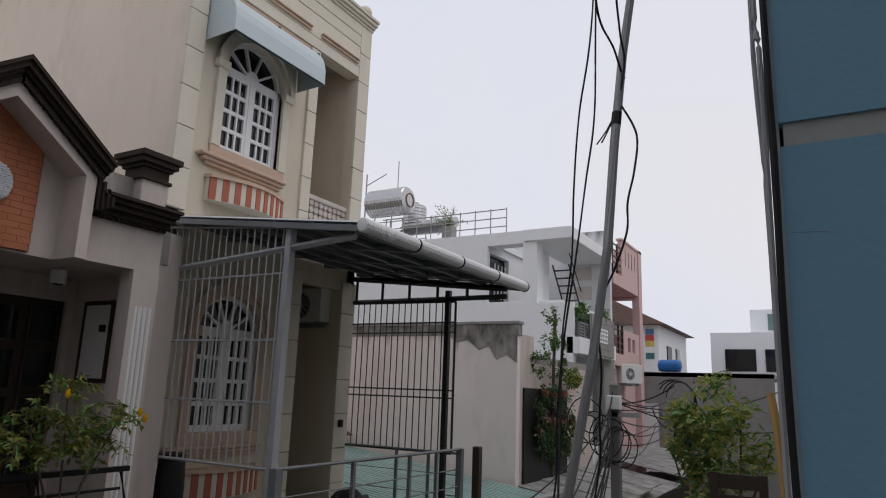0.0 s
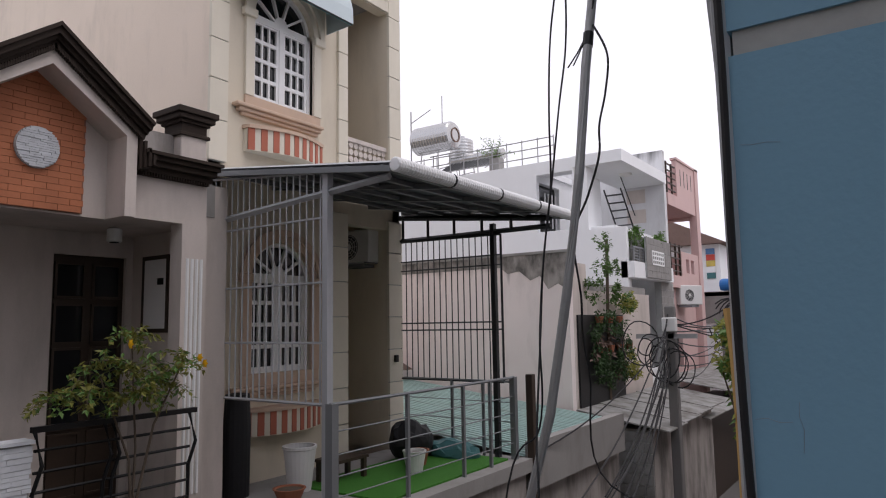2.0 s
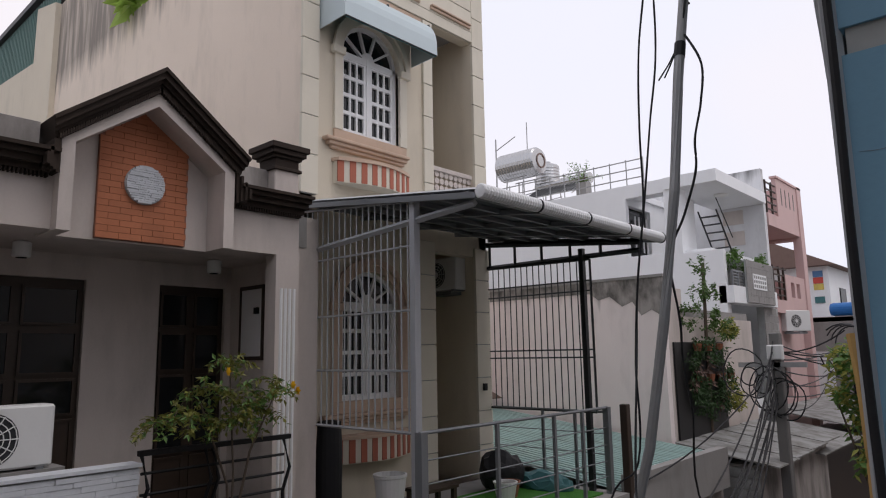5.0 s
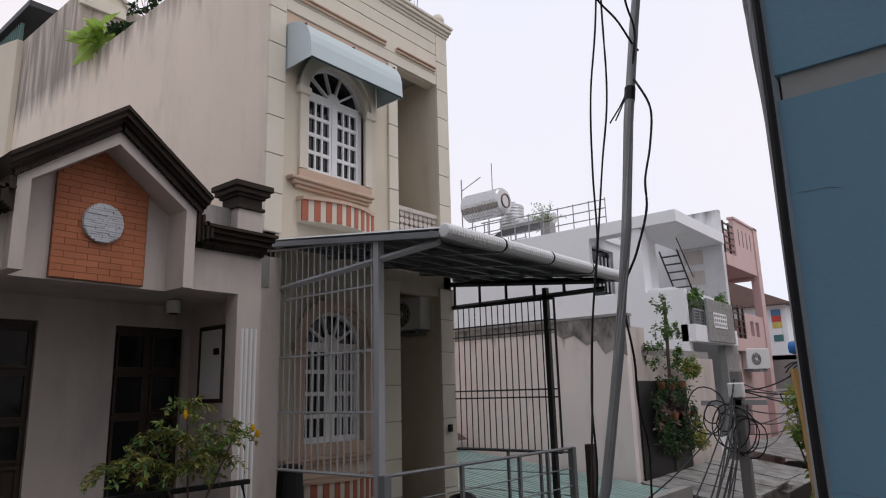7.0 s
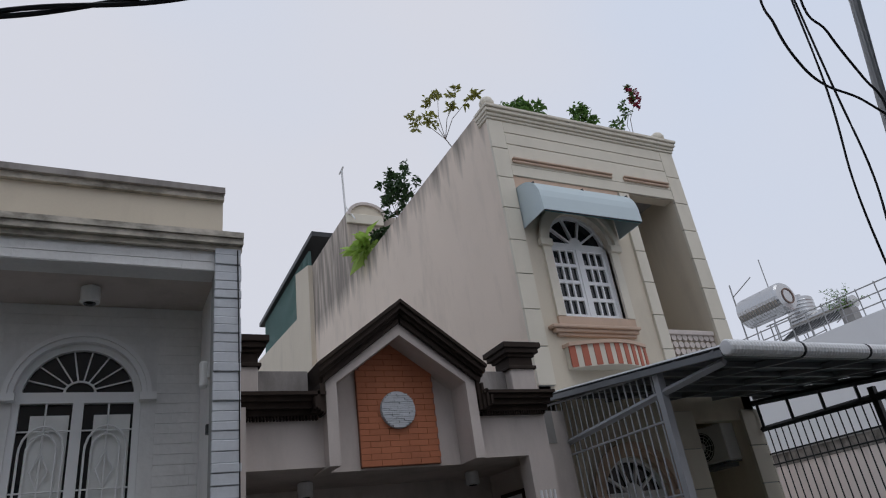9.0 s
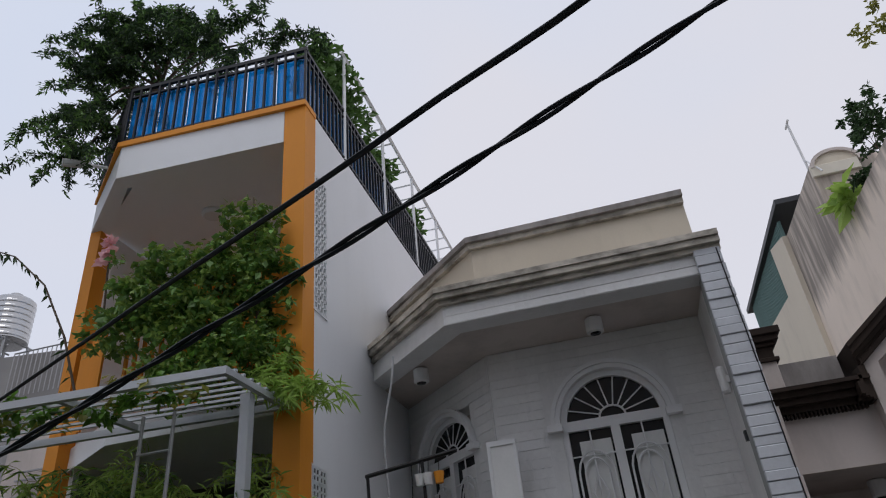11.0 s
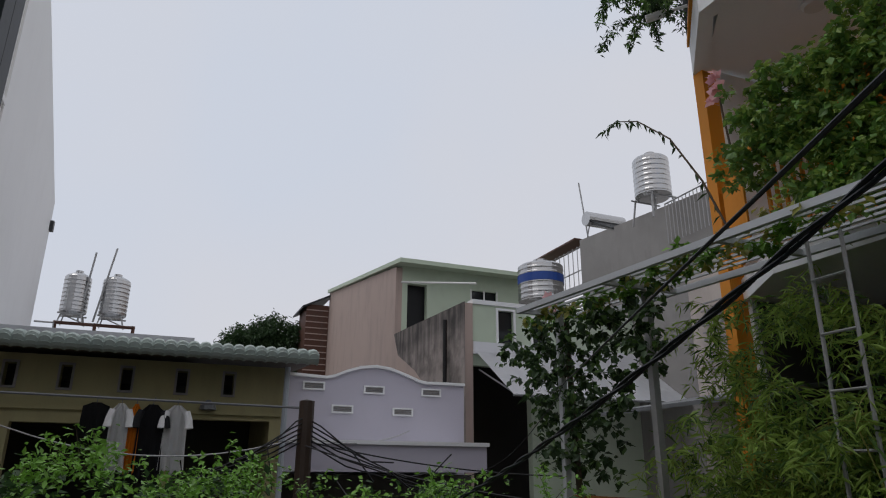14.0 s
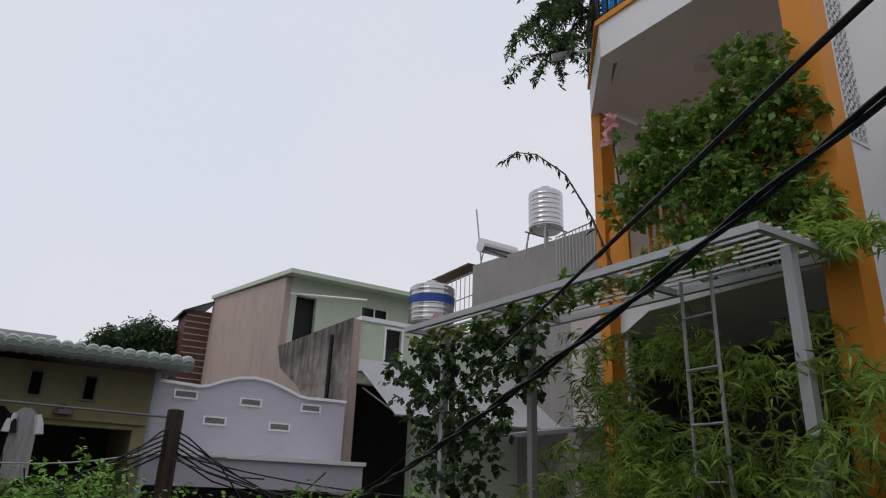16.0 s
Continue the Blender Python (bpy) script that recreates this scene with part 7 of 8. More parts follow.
for i in range(7):
    x, z = 15.4 + (i % 4) * 0.65, 4.4 + (i // 4) * 0.7
    part("pot", lt(x, 7.32, [(0.07, z), (0.11, z + 0.16), (0.02, z + 0.17)], 10), "terracotta", pp)
part("stem", tb([(16.1, 7.4, 3.0), (16.1, 7.38, 5.0), (16.2, 7.36, 7.2)], 0.04, 6), "trunk", pp)
pb = thing("balcony_plants", "green plants along the white house's balcony", "plants", (22, 7.7, 7.0))
v, f = leaves(blobs([(20.5 + i * 0.62, 8.15, 7.75 + 0.12 * math.sin(i * 2), 0.35, 0.2, 0.3) for i in range(6)], 800), 0.12, 0.5, 0.3)
crown("crown", pb, v, f, "leaf")
part("trough", bx(20.6, 23.9, 8.08, 8.3, 6.97, 7.4), "concrete", pb)
tp = thing("roof_plant", "bare spiky shrub on the white house's roof", "plant", (21.2, 13.6, 10.6))
pth, pt = sprays([(21.2, 13.4, 11.2)], 1.1, 14, 0.09, 0.3, 0.7, 0.8)
twigs("twig_mass", tp, pth, 0.01)
v, f = leaves(pt, 0.12, 0.3, 0.2)
crown("leaves", tp, v, f, "leaf")
part("pot", bx(21.0, 21.4, 13.2, 13.6, 10.4, 11.2), "concrete", tp)

# tree by the alley beside the blue house
et = thing("alley_tree", "leafy shrub tree over a dark gate beside the blue house", "tree", (8, 2.5, 0))
limbs(et, (8.1, 2.5, 0), (8.0, 2.5, 3.0), [(7.9, 2.9, 4.6), (8.1, 2.2, 5.0), (8.0, 1.9, 4.7)], 0.06)
sp_ = [(8.0, 2.45, 5.05, 0.5, 0.42, 0.4), (8.0, 2.75, 4.75, 0.4, 0.25, 0.4), (8.0, 2.3, 4.6, 0.5, 0.45, 0.4), (8.0, 2.5, 4.2, 0.5, 0.35, 0.4)]
pts = blobs(sp_, 2600)
k = rng.uniform(size=len(pts)) < 0.5
for sel, mm in ((k, "leaf"), (~k, "leaf_yellow")):
    v, f = leaves(pts[sel], 0.10, 0.42, 0.3)
    crown("crown", et, v, f, mm)
gt = thing("dark_gate", "dark brown timber gate frame under the shrub", "gate", (7.4, 2.2, 0))
for y in (1.95, 2.4):
    part("post", bx(7.36, 7.44, y - 0.04, y + 0.04, 0, 4.45), "wood", gt)
for i in range(5):
    part("slat", bx(7.38, 7.42, 1.95, 2.4, 3.5 + i * 0.2, 3.64 + i * 0.2), "wood", gt)

# far tree, west
ft = thing("far_tree", "dense dark green mango tree behind the roofs", "tree", (-30, 5.5, 0))
limbs(ft, (-30, 5.3, 0), (-30, 5.3, 7.5), [(-30, 4.2, 10), (-30, 6, 10.6), (-30, 5, 11)], 0.2)
v, f = leaves(blobs([(-30, 5.3, 11.2, 1.2, 0.9, 0.75), (-30, 4.3, 10.7, 1.2, 1.0, 0.7), (-30, 6.4, 11.0, 1.2, 1.2, 0.75), (-30, 7.4, 10.7, 1.2, 0.9, 0.7), (-30, 5.6, 9.9, 1.4, 2.3, 1.0), (-30, 3.7, 10.4, 1.2, 0.7, 0.6)], 15000), 0.2, 0.35, 0.5)
crown("crown", ft, v, f, "leaf_dark")

# ---- cables and the leaning pipe near the balcony ----
pipe = thing("leaning_pipe", "leaning galvanised pipe with cables tied to it", "pipe", (1.75, 2.4, 0))
pp_ = [(1.95, 2.7, 0), (1.75, 2.35, 3.2), (1.575, 1.975, 4.6), (1.53, 1.865, 4.9), (1.508, 1.798, 5.2), (1.52, 1.757, 5.5), (1.575, 1.750, 5.8), (1.65, 1.742, 6.1), (1.69, 1.71, 6.4), (1.66, 1.68, 6.8), (1.5, 1.66, 7.4)]
part("pipe", tb(pp_, 0.0125, 10), "galv", pipe)
part("tie", tb([(1.590, 1.749, 5.86), (1.60, 1.748, 5.90)], 0.0145, 8), "rubber", pipe)
for k in range(2):
    g = 1.2 * k
    part("frayed_strand", tb([(1.60, 1.752, 5.90), (1.57 + 0.01 * math.sin(g), 1.77, 5.84), (1.555 + 0.02 * math.sin(g), 1.78 + 0.012 * math.cos(g), 5.80 + 0.01 * k)], 0.002, 4), "rubber", pipe)


def cable(name, pts, r, material, label, twist=0):
    """A cable on a smooth line through points; twist winds a second strand round it."""
    c = thing(name, label, "cable", pts[0], "overhead cables")
    P = [Vector(p) for p in pts]
    line = []
    for i in range(len(P) - 1):
        a, b, q, d = P[max(i - 1, 0)], P[i], P[i + 1], P[min(i + 2, len(P) - 1)]
        for k in range(8):
            t = k / 8
            line.append(0.5 * ((2 * b) + (q - a) * t + (2 * a - 5 * b + 4 * q - d) * t * t + (3 * b - a - 3 * q + d) * t ** 3))
    line.append(P[-1])
    if not twist:
        part("strand", tb(line, r, 6), material, c)
        return c
    fine = [line[i].lerp(line[i + 1], t / 4) for i in range(len(line) - 1) for t in range(4)] + [line[-1]]
    run = 0.0
    offs = []
    for i, p in enumerate(fine):
        if i:
            run += (p - fine[i - 1]).length
        offs.append(run)
    for s in (0, math.pi):
        part("strand", tb([p + Vector((0.0, math.cos(o * twist + s), math.sin(o * twist + s))) * r * 1.1 for p, o in zip(fine, offs)], r, 6), material, c)
    return c


cable("overhead_cable", [(-9.5, 4.6, 5.2), (-7.0, 4.55, 5.5), (-5.0, 4.05, 5.9), (-4.0, 3.558, 5.954), (-3.2, 3.134, 5.909), (-2.5, 2.763, 5.869), (-2.0, 2.498, 5.84), (-1.5, 2.233, 5.81), (-1.1, 2.022, 5.786), (-0.7, 1.81, 5.761), (-0.3, 1.598, 5.735), (0.0, 1.44, 5.75), (0.4, 1.4, 6.2), (0.9, 1.4, 7.2), (1.3, 1.37, 8.9)], 0.0034, "rubber", "thick black overhead cable sloping across the alley")
cable("overhead_cable", [(-9.5, 3.5, 5.35), (-7.0, 3.125, 5.101), (-5.0, 2.788, 5.127), (-4.0, 2.619, 5.216), (-3.2, 2.484, 5.323), (-2.5, 2.366, 5.443), (-2.0, 2.282, 5.543), (-1.5, 2.198, 5.657), (-1.1, 2.13, 5.756), (-0.7, 2.063, 5.864), (-0.3, 1.995, 5.98), (0.1, 1.928, 6.104), (0.5, 1.86, 6.236), (0.9, 1.793, 6.42), (1.3, 1.6, 7.4), (1.5, 1.37, 9.0)], 0.0042, "rubber", "twisted pair of black overhead cables", 17.0)
# slack cables beside the pipe
cable("slack_cable", [(1.58, 1.78, 6.9), (1.555, 1.80, 6.2), (1.562, 1.843, 5.9), (1.594, 1.87, 5.7), (1.625, 1.888, 5.5), (1.60, 1.905, 5.3), (1.533, 1.887, 5.1), (1.435, 1.857, 4.85), (1.339, 1.815, 4.6), (1.3, 1.9, 3.2), (1.3, 2.0, 0.0)], 0.0027, "rubber", "slack black cable hanging beside the pipe")
cable("slack_cable", [(1.60, 1.79, 6.9), (1.575, 1.797, 6.2), (1.582, 1.806, 5.9), (1.565, 1.827, 5.7), (1.558, 1.852, 5.5), (1.56, 1.884, 5.3), (1.57, 1.908, 5.1), (1.615, 1.94, 4.85), (1.616, 2.06, 4.6), (1.6, 2.2, 3.2), (1.6, 2.3, 0.0)], 0.0027, "rubber", "slack black cable hanging beside the pipe")
cable("slack_cable", [(1.60, 1.735, 5.92), (1.575, 1.69, 5.82), (1.565, 1.695, 5.72), (1.555, 1.712, 5.63), (1.552, 1.715, 5.55), (1.557, 1.752, 5.45), (1.567, 1.80, 5.35), (1.60, 1.80, 5.2), (1.75, 1.85, 5.0), (2.4, 2.0, 4.5), (4.3, 1.75, 4.0)], 0.003, "rubber", "thin loose cable looping round the pipe")
cable("slack_cable", [(1.66, 1.74, 6.03), (1.62, 1.74, 6.035), (1.51, 1.73, 6.05), (1.40, 1.73, 6.06), (1.32, 1.72, 6.09), (1.27, 1.71, 6.18), (1.26, 1.69, 6.35), (1.3, 1.5, 7.0), (1.35, 1.37, 7.8)], 0.003, "rubber", "thin cable tied across the pipe")
cable("slack_cable", [(1.60, 1.745, 5.92), (1.62, 1.73, 6.06), (1.58, 1.73, 6.13), (1.50, 1.72, 6.24), (1.45, 1.71, 6.4), (1.4, 1.5, 7.1), (1.4, 1.37, 7.9)], 0.003, "rubber", "thin cable rising from the pipe's tie")
# cables down the edge of the blue wall
cable("wall_cable", [(1.262, 1.352, 8.0), (1.262, 1.352, 6.0), (1.258, 1.350, 5.6), (1.26, 1.353, 5.3), (1.262, 1.352, 5.0), (1.262, 1.345, 4.7), (1.262, 1.33, 4.2), (1.262, 1.33, 3.4)], 0.0075, "rubber", "black cable running down the blue wall's edge")
cable("wall_cable", [(1.31, 1.375, 8.0), (1.29, 1.372, 6.1), (1.285, 1.366, 5.85), (1.30, 1.366, 5.6), (1.31, 1.368, 5.2), (1.30, 1.366, 4.4), (1.3, 1.366, 3.4)], 0.006, "whitecable", "pale cable down the blue wall's corner")
cable("wall_cable", [(1.33, 1.380, 8.0), (1.30, 1.378, 6.1), (1.31, 1.378, 5.8), (1.33, 1.372, 5.5), (1.32, 1.37, 4.6), (1.32, 1.37, 3.4)], 0.005, "whitecable", "pale cable down the blue wall's corner")
cable("wall_cable", [(1.36, 1.39, 5.15), (1.33, 1.375, 5.0), (1.32, 1.372, 4.6), (1.32, 1.37, 3.6)], 0.008, "yellowp", "tan conduit at the blue wall's foot")

# tangle round the utility pole
for i in range(16):
    a = Vector((14.8, 5.5, 4.0 + 0.09 * i))
    b = Vector((9.3 + rng.uniform(-0.5, 0.5), 4.9 + rng.uniform(-0.2, 0.2), 2.0 + 0.05 * i)) if i % 2 else Vector((24 + rng.uniform(0, 6), 6.2 + rng.uniform(-0.5, 1.2), 4.2 + 0.1 * i))
    t = thing("service_wire", "thin black service wire from the utility pole", "cable", tuple(a), "service wires")
    part("strand", tb(sag(a, b, rng.uniform(0.15, 0.7)), 0.015, 4), "rubber", t)
for i in range(8):
    t = thing("service_wire", "coiled loop of spare cable on the utility pole", "cable", (14.7, 5.4, 4), "service wires")
    r = rng.uniform(0.15, 0.4)
    c = Vector((14.7 - 0.05 * i, 5.3 + 0.1 * i, 4.1 + 0.08 * i))
    part("loop", tb([c + Vector((0.05 * math.sin(3 * g), r * math.cos(g), 1.2 * r * math.sin(g))) for g in np.linspace(0, 6.28, 20)], 0.014, 4), "rubber", t)
for p, q, d in (((9.6, 6.15, 3.1), (14.8, 5.5, 4.9), 0.3), ((9.0, 5.0, 1.6), (14.8, 5.5, 4.3), 0.2), ((9.0, 4.7, 1.3), (14.8, 5.5, 4.2), 0.25)):
    t = thing("service_wire", "black service cable rising to the utility pole", "cable", p, "service wires")
    part("strand", tb(sag(p, q, d), 0.013, 6), "rubber", t)

for i in range(4):
    t = thing("service_wire", "loose black coil hanging from a wire by the blue wall", "cable", (14.8, 4.13, 5.2), "service wires")
    r, c = 0.28 + 0.06 * i, Vector((14.8 + 0.04 * i, 4.1 + 0.05 * i, 5.2 - 0.05 * i))
    part("loop", tb([c + Vector((0.06 * math.sin(2 * g + i), r * math.cos(g), 1.15 * r * math.sin(g))) for g in np.linspace(0.3 * i, 5.2 + 0.3 * i, 18)], 0.014, 4), "rubber", t)
for q, d in (((14.8, 4.2, 5.45), 0.12), ((19.0, 2.2, 5.6), 0.35), ((18.0, 2.0, 4.6), 0.3)):
    t = thing("service_wire", "thin black service wire from the utility pole", "cable", (14.8, 5.4, 5.0), "service wires")
    part("strand", tb(sag((14.8, 5.4, 5.05), q, d), 0.014, 4), "rubber", t)

# stump of a pole with cable tangle, west
sp = thing("pole_stump", "dark timber pole top carrying a tangle of cables", "utility pole", (-9.6, 3.0, 0))
part("pole", lt(-9.6, 3.08, [(0.12, 0), (0.10, 6.34), (0.02, 6.36)], 10), "wood", sp)
for i in range(12):
    y = 3.08 + (0.5 + 0.12 * i) * (1 if i % 2 else -1)
    t = thing("service_wire", "black service wire from the timber pole", "cable", (-9.6, 3, 5.9), "service wires")
    part("strand", tb([(-9.55, 3.08, 6.14 - 0.03 * i), (-9.5, 3.08 + (y - 3.08) * 0.3, 6.06 - 0.05 * i), (-9.4, y, 5.72 - 0.05 * i), (-9.3, y * 1.15 - 0.3, 5.2 + 0.12 * (i % 5))], 0.010, 4), "rubber", t)
for p, q, d in (((-10.3, -1.4, 6.35), (-9.6, 2.98, 5.85), 0.45), ((-9.6, 2.98, 5.9), (-13.9, 7.3, 7.2), 0.5), ((-9.6, 2.98, 5.85), (-8.5, 6.4, 5.4), 0.1), ((-9.6, 2.98, 5.8), (-7, 5.6, 5.1), 0.1)):
    t = thing("service_wire", "thin service wire strung between houses", "cable", p, "service wires")
    part("strand", tb(sag(p, q, d), 0.009, 4), "whitecable" if d > 0.4 else "rubber", t)

# ---- gable house porch ----
def panel_door(parent, x0, x1, z0, z1, y, name, label):
    d = part(name, bx(x0, x1, y, y + 0.08, z0, z1), "wood", parent, label)
    w = (x1 - x0) / 2
    for i in range(2):
        a, b = x0 + i * w + 0.07, x0 + (i + 1) * w - 0.07
        for c, e, mm in ((z1 - 0.5, z1 - 0.12, "glass"), (z1 - 1.05, z1 - 0.62, "glass"), (z0 + 0.95, z1 - 1.15, "glass"), (z0 + 0.15, z0 + 0.85, "wood")):
            if e > c:
                part("panel", bx(a, b, y - 0.008, y + 0.002, c, e), mm, d)
                fr = wall("y", a - 0.03, b + 0.03, c - 0.03, e + 0.03, y - 0.03, y, [(a, b, c, e)])
                part("frame", fr, "wood", d)
    return d


panel_door(gab, 3.82, 4.72, 3.05, 6.05, 9.46, "door", "dark wooden double door with glass panels")
panel_door(gab, 1.6, 2.95, 3.6, 6.05, 9.46, "window", "dark wooden window with glass panels")
mr = part("framed_panel", bx(4.795, 4.81, 8.62, 9.10, 5.14, 6.0), "white", gab, "white panel in a dark frame")
part("frame", wall("x", 8.57, 9.14, 5.09, 6.05, 4.785, 4.81, [(8.62, 9.10, 5.14, 6.0)]), "wood", mr)
part("hook", bx(4.76, 4.795, 8.68, 8.76, 5.68, 5.76), "black", mr)
lw2 = thing("stone_parapet", "low balcony wall clad in white split stone", "wall", (2.0, 7.55, 3.05))
core = part("core", bx(GX0, 2.82, 7.5, 7.65, 3.05, 4.16), "joint", lw2)
z = 3.05
while z < 4.14:
    h = rng.uniform(0.03, 0.055)
    x = GX0
    while x < 2.8:
        w = min(rng.uniform(0.12, 0.35), 2.83 - x)
        part("stone", bx(x, x + w - 0.003, 7.485 - rng.uniform(0, 0.02), 7.5, z, min(z + h - 0.003, 4.16)), "stackstone", lw2)
        x += w
    z += h
part("coping", bx(GX0, 2.84, 7.46, 7.68, 4.16, 4.19), "stackstone", lw2)
ir = thing("iron_railing", "black wrought-iron balcony railing", "railing", (3.6, 7.55, 3.05))
part("top_rail", bx(2.84, 4.5, 7.52, 7.58, 4.24, 4.29), "black", ir)
for x in (2.87, 3.5, 3.58, 4.42):
    part("post", tb([(x, 7.55, 3.05), (x, 7.55, 3.7), (x + 0.05, 7.5, 3.95), (x, 7.55, 4.25)], 0.02, 6), "black", ir)
for z in (3.2, 3.38, 3.55, 3.72, 3.89, 4.08):
    part("bar", tb([(2.87, 7.55, z), (4.43, 7.55, z)], 0.015, 5), "black", ir)
air_conditioner((1.80, 7.95, 4.2), 0, "white outdoor air-conditioner on the stone parapet", 0.8, 0.55)
part("ac_stand", bx(1.4, 2.3, 7.8, 8.1, 3.05, 4.2), "concrete", lw2)

# ---- terrace things ----
ac = air_conditioner((8.90, 9.18, 6.22), -90, "white air-conditioner unit high on the recess wall", 0.75, 0.6)
part("ac_bracket", bx(8.8, 9.09, 8.95, 9.45, 6.16, 6.22), "steel", cream)


def pot(x, y, z, r, h, material, label):
    t = thing("flower_pot", label, "flower pot", (x, y, z), "terrace pots")
    part("body", lt(x, y, [(r * 0.7, z), (r, z + h * 0.92), (r * 1.06, z + h * 0.94), (r * 1.06, z + h), (r * 0.92, z + h), (r * 0.88, z + h * 0.85), (0.02, z + h * 0.84)], 22), material, t, smooth=False)
    part("soil", lt(x, y, [(r * 0.87, z + h * 0.86), (0.02, z + h * 0.88)], 16), "trunk", t)


pot(6.2, 7.75, TF, 0.21, 0.56, "plastic", "tall white planter pot on the terrace")
pot(7.72, 7.05, TF + 0.025, 0.16, 0.3, "plastic", "ribbed white flower pot on the turf")
pot(8.15, 7.3, TF + 0.025, 0.15, 0.22, "terracotta", "terracotta pot beside the ribbed one")
pot(5.8, 7.5, TF, 0.19, 0.14, "terracotta", "shallow terracotta bowl on the terrace")
bn = thing("low_bench", "low dark wooden bench on the turf", "bench", (6.9, 7.7, TF))
part("seat", bx(6.55, 7.2, 7.45, 7.85, TF + 0.28, TF + 0.32), "wood", bn)
for x in (6.6, 7.15):
    for y in (7.5, 7.8):
        part("leg", bx(x - 0.03, x + 0.03, y - 0.03, y + 0.03, TF, TF + 0.28), "wood", bn)
bg_ = thing("black_sack", "black plastic sack slumped by the wall", "sack", (8.7, 7.8, TF))
bm = bmesh.new()
bmesh.ops.create_icosphere(bm, subdivisions=3, radius=0.42)
for vv in bm.verts:
    vv.co = Vector((8.55 + vv.co.x * 0.9, 7.75 + vv.co.y * 0.8, TF + 0.27 + max(vv.co.z, -0.3) * 0.75 + 0.10 * noise.noise(vv.co * 6)))
part("sack", bm, "rubber", bg_)
tg = thing("green_net", "dark green tarpaulin heap at the terrace's end", "tarpaulin", (9.0, 7.3, TF))
bm = bmesh.new()
bmesh.ops.create_icosphere(bm, subdivisions=3, radius=0.4)
for vv in bm.verts:
    vv.co = Vector((9.0 + vv.co.x * 0.7, 7.3 + vv.co.y * 1.3, TF + 0.07 + max(vv.co.z, -0.15) * 0.45 + 0.10 * noise.noise(vv.co * 7)))
part("mound", bm, "teal", tg)
bl_ = thing("water_butt", "tall black water butt beside the column", "water butt", (5.56, 8.2, 3.05))
part("body", lt(5.56, 8.2, [(0.16, 3.05), (0.17, 3.9), (0.15, 4.3), (0.02, 4.32)], 18), "rubber", bl_)
sw = thing("wall_switch", "small dark socket box on the pilaster", "switch", (9.2, 8.54, 4.55))
part("plate", bx(9.12, 9.2, 8.5, 8.55, 4.5, 4.62, 0.005), "black", sw)

# ---- cream house roof things ----
part("stair_lintel", bx(X0 - 0.02, X0 + 1.0, 15.52, 15.62, 13.72, 14.0, 0.01), "cream_trim", cream)
m = bmesh.new()
ring(m, arc(X0 + 0.55, 13.95, 0.55, 0.42, 0, 180, 12), arc(X0 + 0.55, 13.95, 0.47, 0.34, 0, 180, 12), "y", 15.5, 18.8)
part("vault_rim", m, "offwhite", cream)
part("vault", pr(arc(X0 + 0.55, 13.95, 0.5, 0.37, 0, 180, 12), "y", 15.56, 18.7), "cream", cream)
part("green_cladding", wall("x", 18.9, 25.0, 11.0, 14.55, X0 - 0.06, X0 - 0.01), "darkgreentin", cream, "green corrugated cladding")
for i in range(44):
    part("rib", bx(X0 - 0.09, X0 - 0.06, 18.92 + i * 0.138, 18.96 + i * 0.138, 11.0, 14.55), "darkgreentin", cream)
part("rear_wall", pr([(18.88, 8), (18.88, 14.06), (20.3, 14.4), (20.33, 12.89), (26.5, 13.43), (26.5, 8)], "x", X0 - 0.13, X0 + 0.2), "cream", cream, "cream rear wall with a sloping top")
part("green_roof", pr([(18.1, 14.65), (25.4, 14.55), (25.4, 14.7), (18.1, 14.8)], "x", X0 - 0.2, X0 + 3.5), "darksteel", cream)
am = thing("antenna_mast", "thin white rooftop antenna pole with brace", "antenna", (5.5, 15.9, 13.6))
part("mast", tb([(5.45, 15.9, 12.2), (5.42, 15.95, 15.6)], 0.03, 6), "plastic", am)
part("brace", tb([(5.45, 15.9, 14.4), (5.45, 15.3, 13.7)], 0.02, 5), "plastic", am)
part("arm", tb([(5.42, 16.15, 15.6), (5.42, 15.8, 15.62)], 0.025, 5), "plastic", am)

# ---- orange house extras ----
tl = thing("roof_trellis", "white steel trellis sloping beside the roof railing", "trellis", (-2.6, 10, 10.7))
for x in (-2.72, -3.3):
    part("rail", tb([(x, 7.3, 12.5), (x, 13.5, 12.5)], 0.03, 4), "white", tl)
for i in range(16):
    part("rung", tb([(-2.72, 7.4 + i * 0.4, 12.5), (-3.3, 7.4 + i * 0.4, 12.5)], 0.02, 4), "white", tl)
for i in range(5):
    part("post", tb([(-2.74, 7.4 + 1.5 * i, 10.7), (-2.72, 7.4 + 1.5 * i, 12.5)], 0.025, 4), "white", tl)
ld = thing("ladder", "slim galvanised ladder under the pergola", "ladder", (-3.9, 5.6, 0))
for x in (-3.755, -3.475):
    part("rail", tb([(x, 5.55, 0), (x, 5.60, 7.1)], 0.016, 6), "galv", ld)
for i in range(17):
    part("rung", tb([(-3.755, 5.58, 0.39 + i * 0.4), (-3.475, 5.58, 0.39 + i * 0.4)], 0.011, 5), "galv", ld)
yf = thing("orange_fence", "orange timber fence with upright slats", "fence", (-6.2, 5.5, 3.9))
part("top_rail", bx(-7.0, -3.0, 5.44, 5.52, 5.15, 5.22), "orangewood", yf)
for i in range(30):
    part("slat", bx(-6.9 + 0.13 * i, -6.85 + 0.13 * i, 5.46, 5.5, 3.6, 5.15), "orangewood", yf)
for x in (-7.0, -3.07):
    part("post", bx(x, x + 0.07, 5.44, 5.52, 0, 5.22), "orangewood", yf)
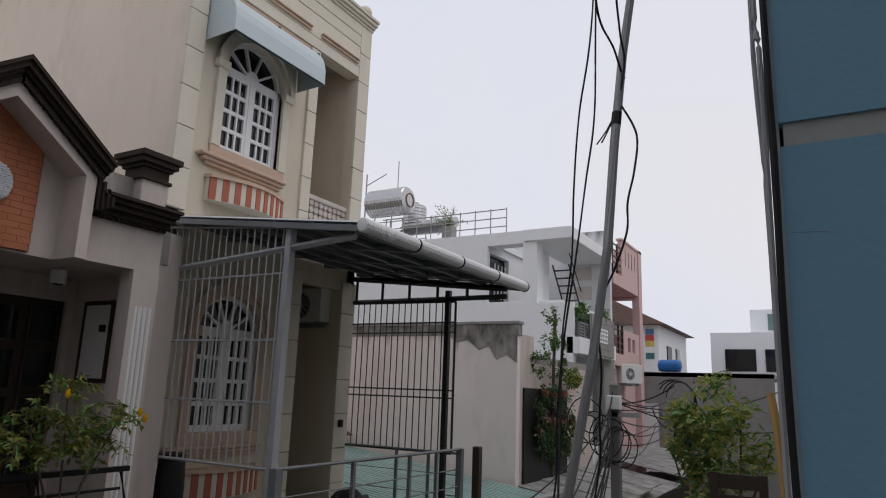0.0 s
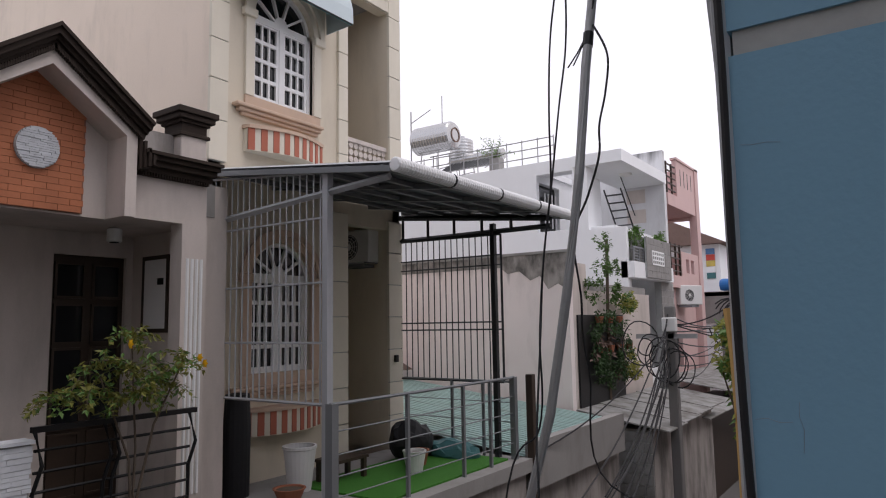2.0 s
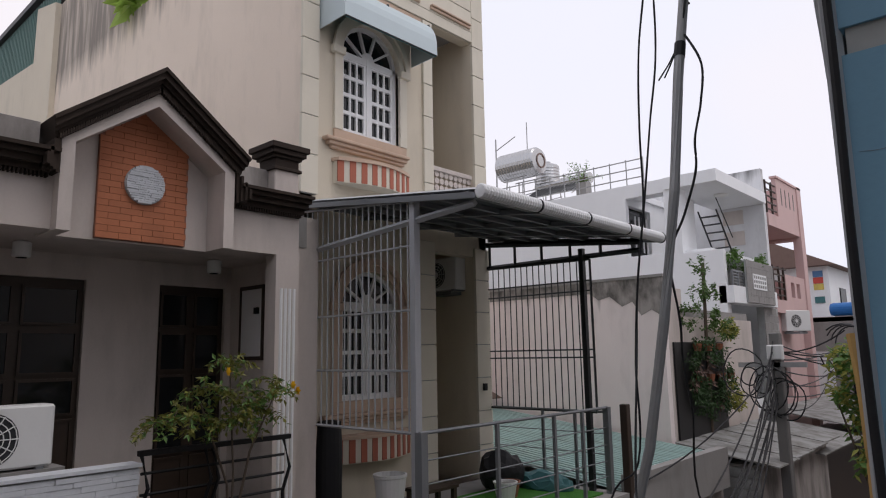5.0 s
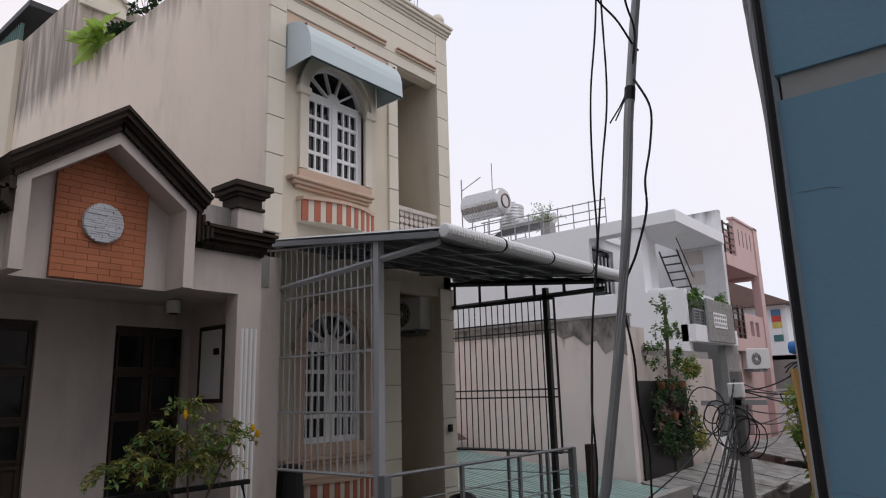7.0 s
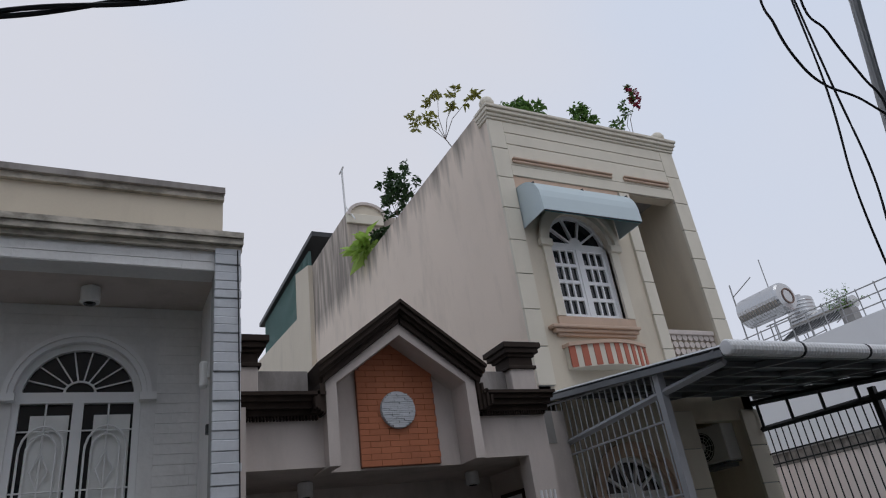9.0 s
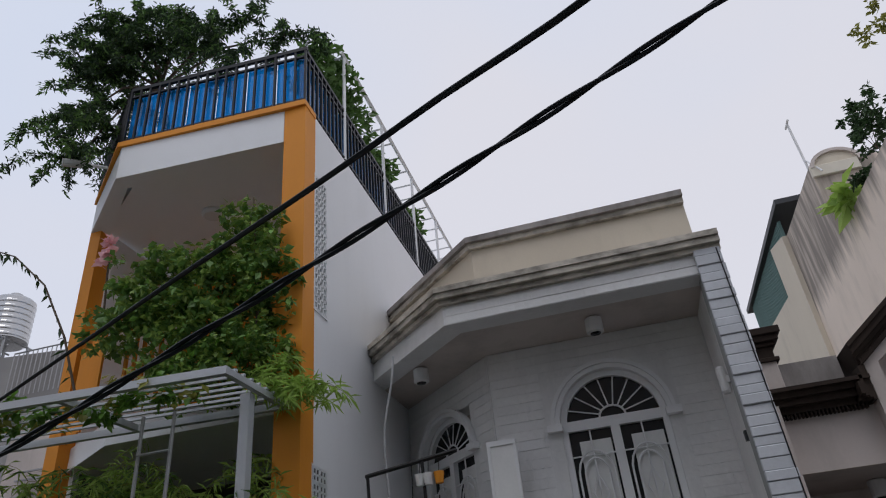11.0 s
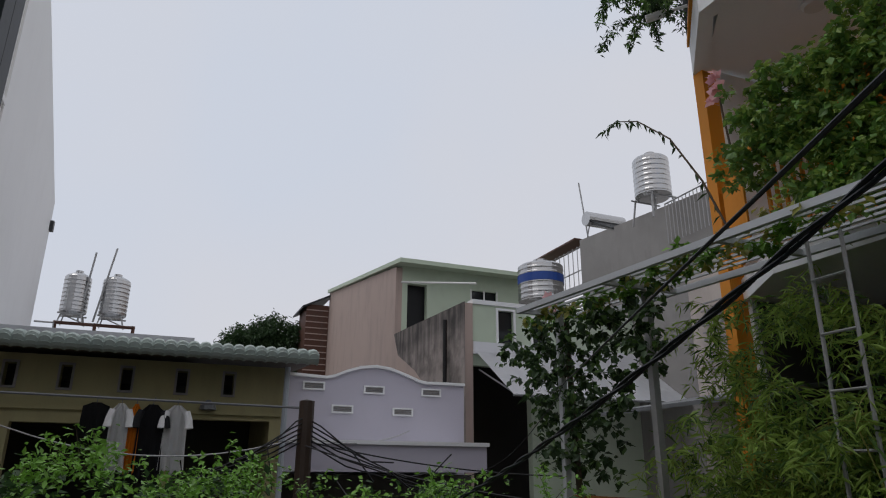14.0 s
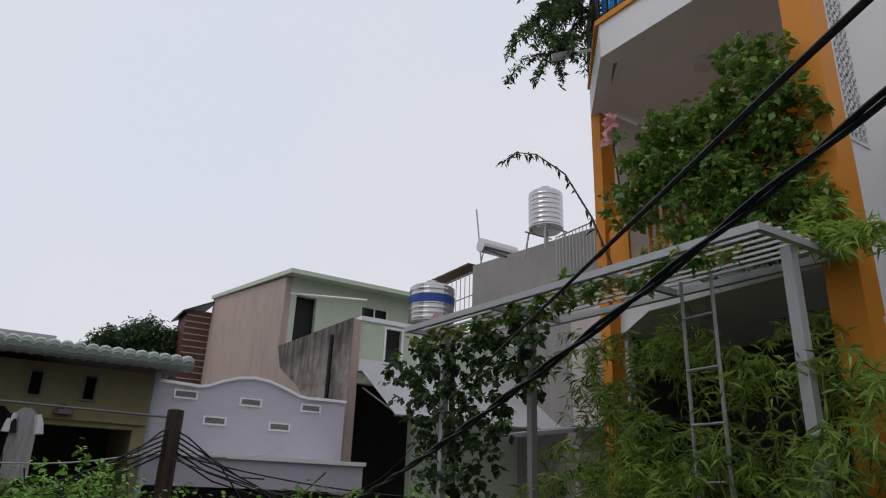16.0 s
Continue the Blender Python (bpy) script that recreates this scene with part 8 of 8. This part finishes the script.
cm = thing("security_camera", "white security camera on the orange house's corner", "camera", (-5.35, 6.2, 10.5))
part("arm", tb([(-5.3, 6.3, 10.55), (-5.45, 6.1, 10.5)], 0.02, 6), "plastic", cm)
part("body", tb([(-5.42, 6.15, 10.52), (-5.6, 5.95, 10.47)], 0.05, 10), "plastic", cm)
orch = thing("orchid", "pink orchid spray on the balcony corner", "plant", (-5.0, 6.2, 8.4))
part("stem", tb([(-4.95, 6.3, 8.36), (-4.97, 6.25, 9.0), (-4.93, 6.2, 9.3)], 0.012, 5), "trunk", orch)
v, f = leaves(blobs([(-4.95, 6.2, 9.25, 0.08, 0.08, 0.2)], 60), 0.08, 0.9, 0.1)
crown("blossom", orch, v, f, "pinkpetal")
# plant rack on the grey house's balcony
rk = thing("plant_rack", "black pipe rack with hanging plant pots", "plant rack", (-2.2, 7.2, 3.05))
part("bar", tb([(-2.50, 7.15, 6.73), (-1.62, 7.15, 6.84)], 0.02, 6), "black", rk)
part("post", tb([(-2.48, 7.15, 6.73), (-2.36, 7.15, 3.05)], 0.016, 6), "black", rk)
part("post", tb([(-1.95, 7.15, 6.8), (-1.82, 7.15, 3.05)], 0.016, 6), "black", rk)
for i, (x, mm) in enumerate(((-1.97, "plastic"), (-1.89, "plastic"), (-1.79, "orange"), (-2.05, "greenplastic"))):
    z = 6.57 if i < 3 else 6.30
    w = 0.05 if i < 3 else 0.09
    part("pot", lt(x, 7.12, [(w * 0.7, z), (w, z + 0.1), (0.01, z + 0.1)], 12), mm, rk)
    part("hanger", tb([(x, 7.12, z + 0.1), (x, 7.15, 6.79)], 0.004, 4), "black", rk)
v, f = leaves(blobs([(-1.7, 7.1, 6.05, 0.4, 0.2, 0.15), (-1.9, 7.1, 5.9, 0.3, 0.2, 0.15)], 500), 0.07, 0.5, 0.2)
crown("leaves", rk, v, f, "leaf_dark")
cable("wall_cable", [(-2.3, 7.55, 8.02), (-2.32, 7.5, 7.7), (-2.42, 7.5, 7.2), (-2.4, 7.5, 6.6)], 0.012, "whitecable", "pale cable hanging from the porch soffit")
cable("wall_cable", [(1.03, 6.93, 8.2), (1.05, 6.94, 7.0), (1.06, 6.94, 5.5), (1.06, 6.94, 4.0)], 0.006, "rubber", "black cable down the stone pier")

scn = thing("wall_lamp", "small white tubular lamp on the pier's inner face", "wall lamp", (0.82, 7.3, 7.1))
part("tube", lt(0.80, 7.3, [(0.03, 6.98), (0.04, 7.0), (0.04, 7.2), (0.03, 7.22)], 12), "plastic", scn)
part("bracket", bx(0.82, 0.86, 7.27, 7.33, 7.07, 7.13), "plastic", scn)
sps = thing("flush_speaker", "small dark box on the pier's inner face", "box", (0.83, 7.2, 6.6))
part("body", bx(0.82, 0.86, 7.2, 7.26, 6.55, 6.63), "darksteel", sps)

# ---- own balcony window ----
ow = thing("balcony_window", "open dark-framed window leaf with teal tinted glass", "window", (-1.6, 0.8, 4))
part("frame", wall("y", -1.985, -0.6, 4.0, 7.6, 0.77, 0.83, [(-1.912, -0.68, 5.62, 7.55), (-1.912, -0.68, 4.07, 5.55)]), "darksteel", ow)
# both panes have the reflected sky in their teal colour
part("pane", bx(-1.912, -0.68, 0.797, 0.803, 5.62, 7.55), "teal_glass", ow)
part("pane", bx(-1.912, -0.68, 0.797, 0.803, 4.07, 5.55), "teal_glass", ow)
part("outer_frame", bx(-2.065, -1.985, 0.76, 0.83, 3.4, 9.0, 0.004), "darksteel", ow, "dark outer frame")
part("outer_post", bx(-2.12, -2.066, 0.74, 0.81, 3.4, 9.0), "paleblue", ow, "pale painted post")
for k in range(15):
    z = 4.3 + 0.23 * k
    part("hinge", bx(-2.14, -2.118, 0.76, 0.80, z, z + 0.12, 0.004), "palesteel", ow)
part("own_parapet", bx(-2.25, 1.26, 1.46, 1.54, 3.2, 4.2), "offwhite", own)
# unseen blocks on the camera's side, added to cut the sky light from behind
for a, b in ((-12, -2.6), (4.4, 40)):
    part("row_wall", bx(a, b, -9, -2.6 if a < 0 else -0.4, 0, 9), "offwhite", own)
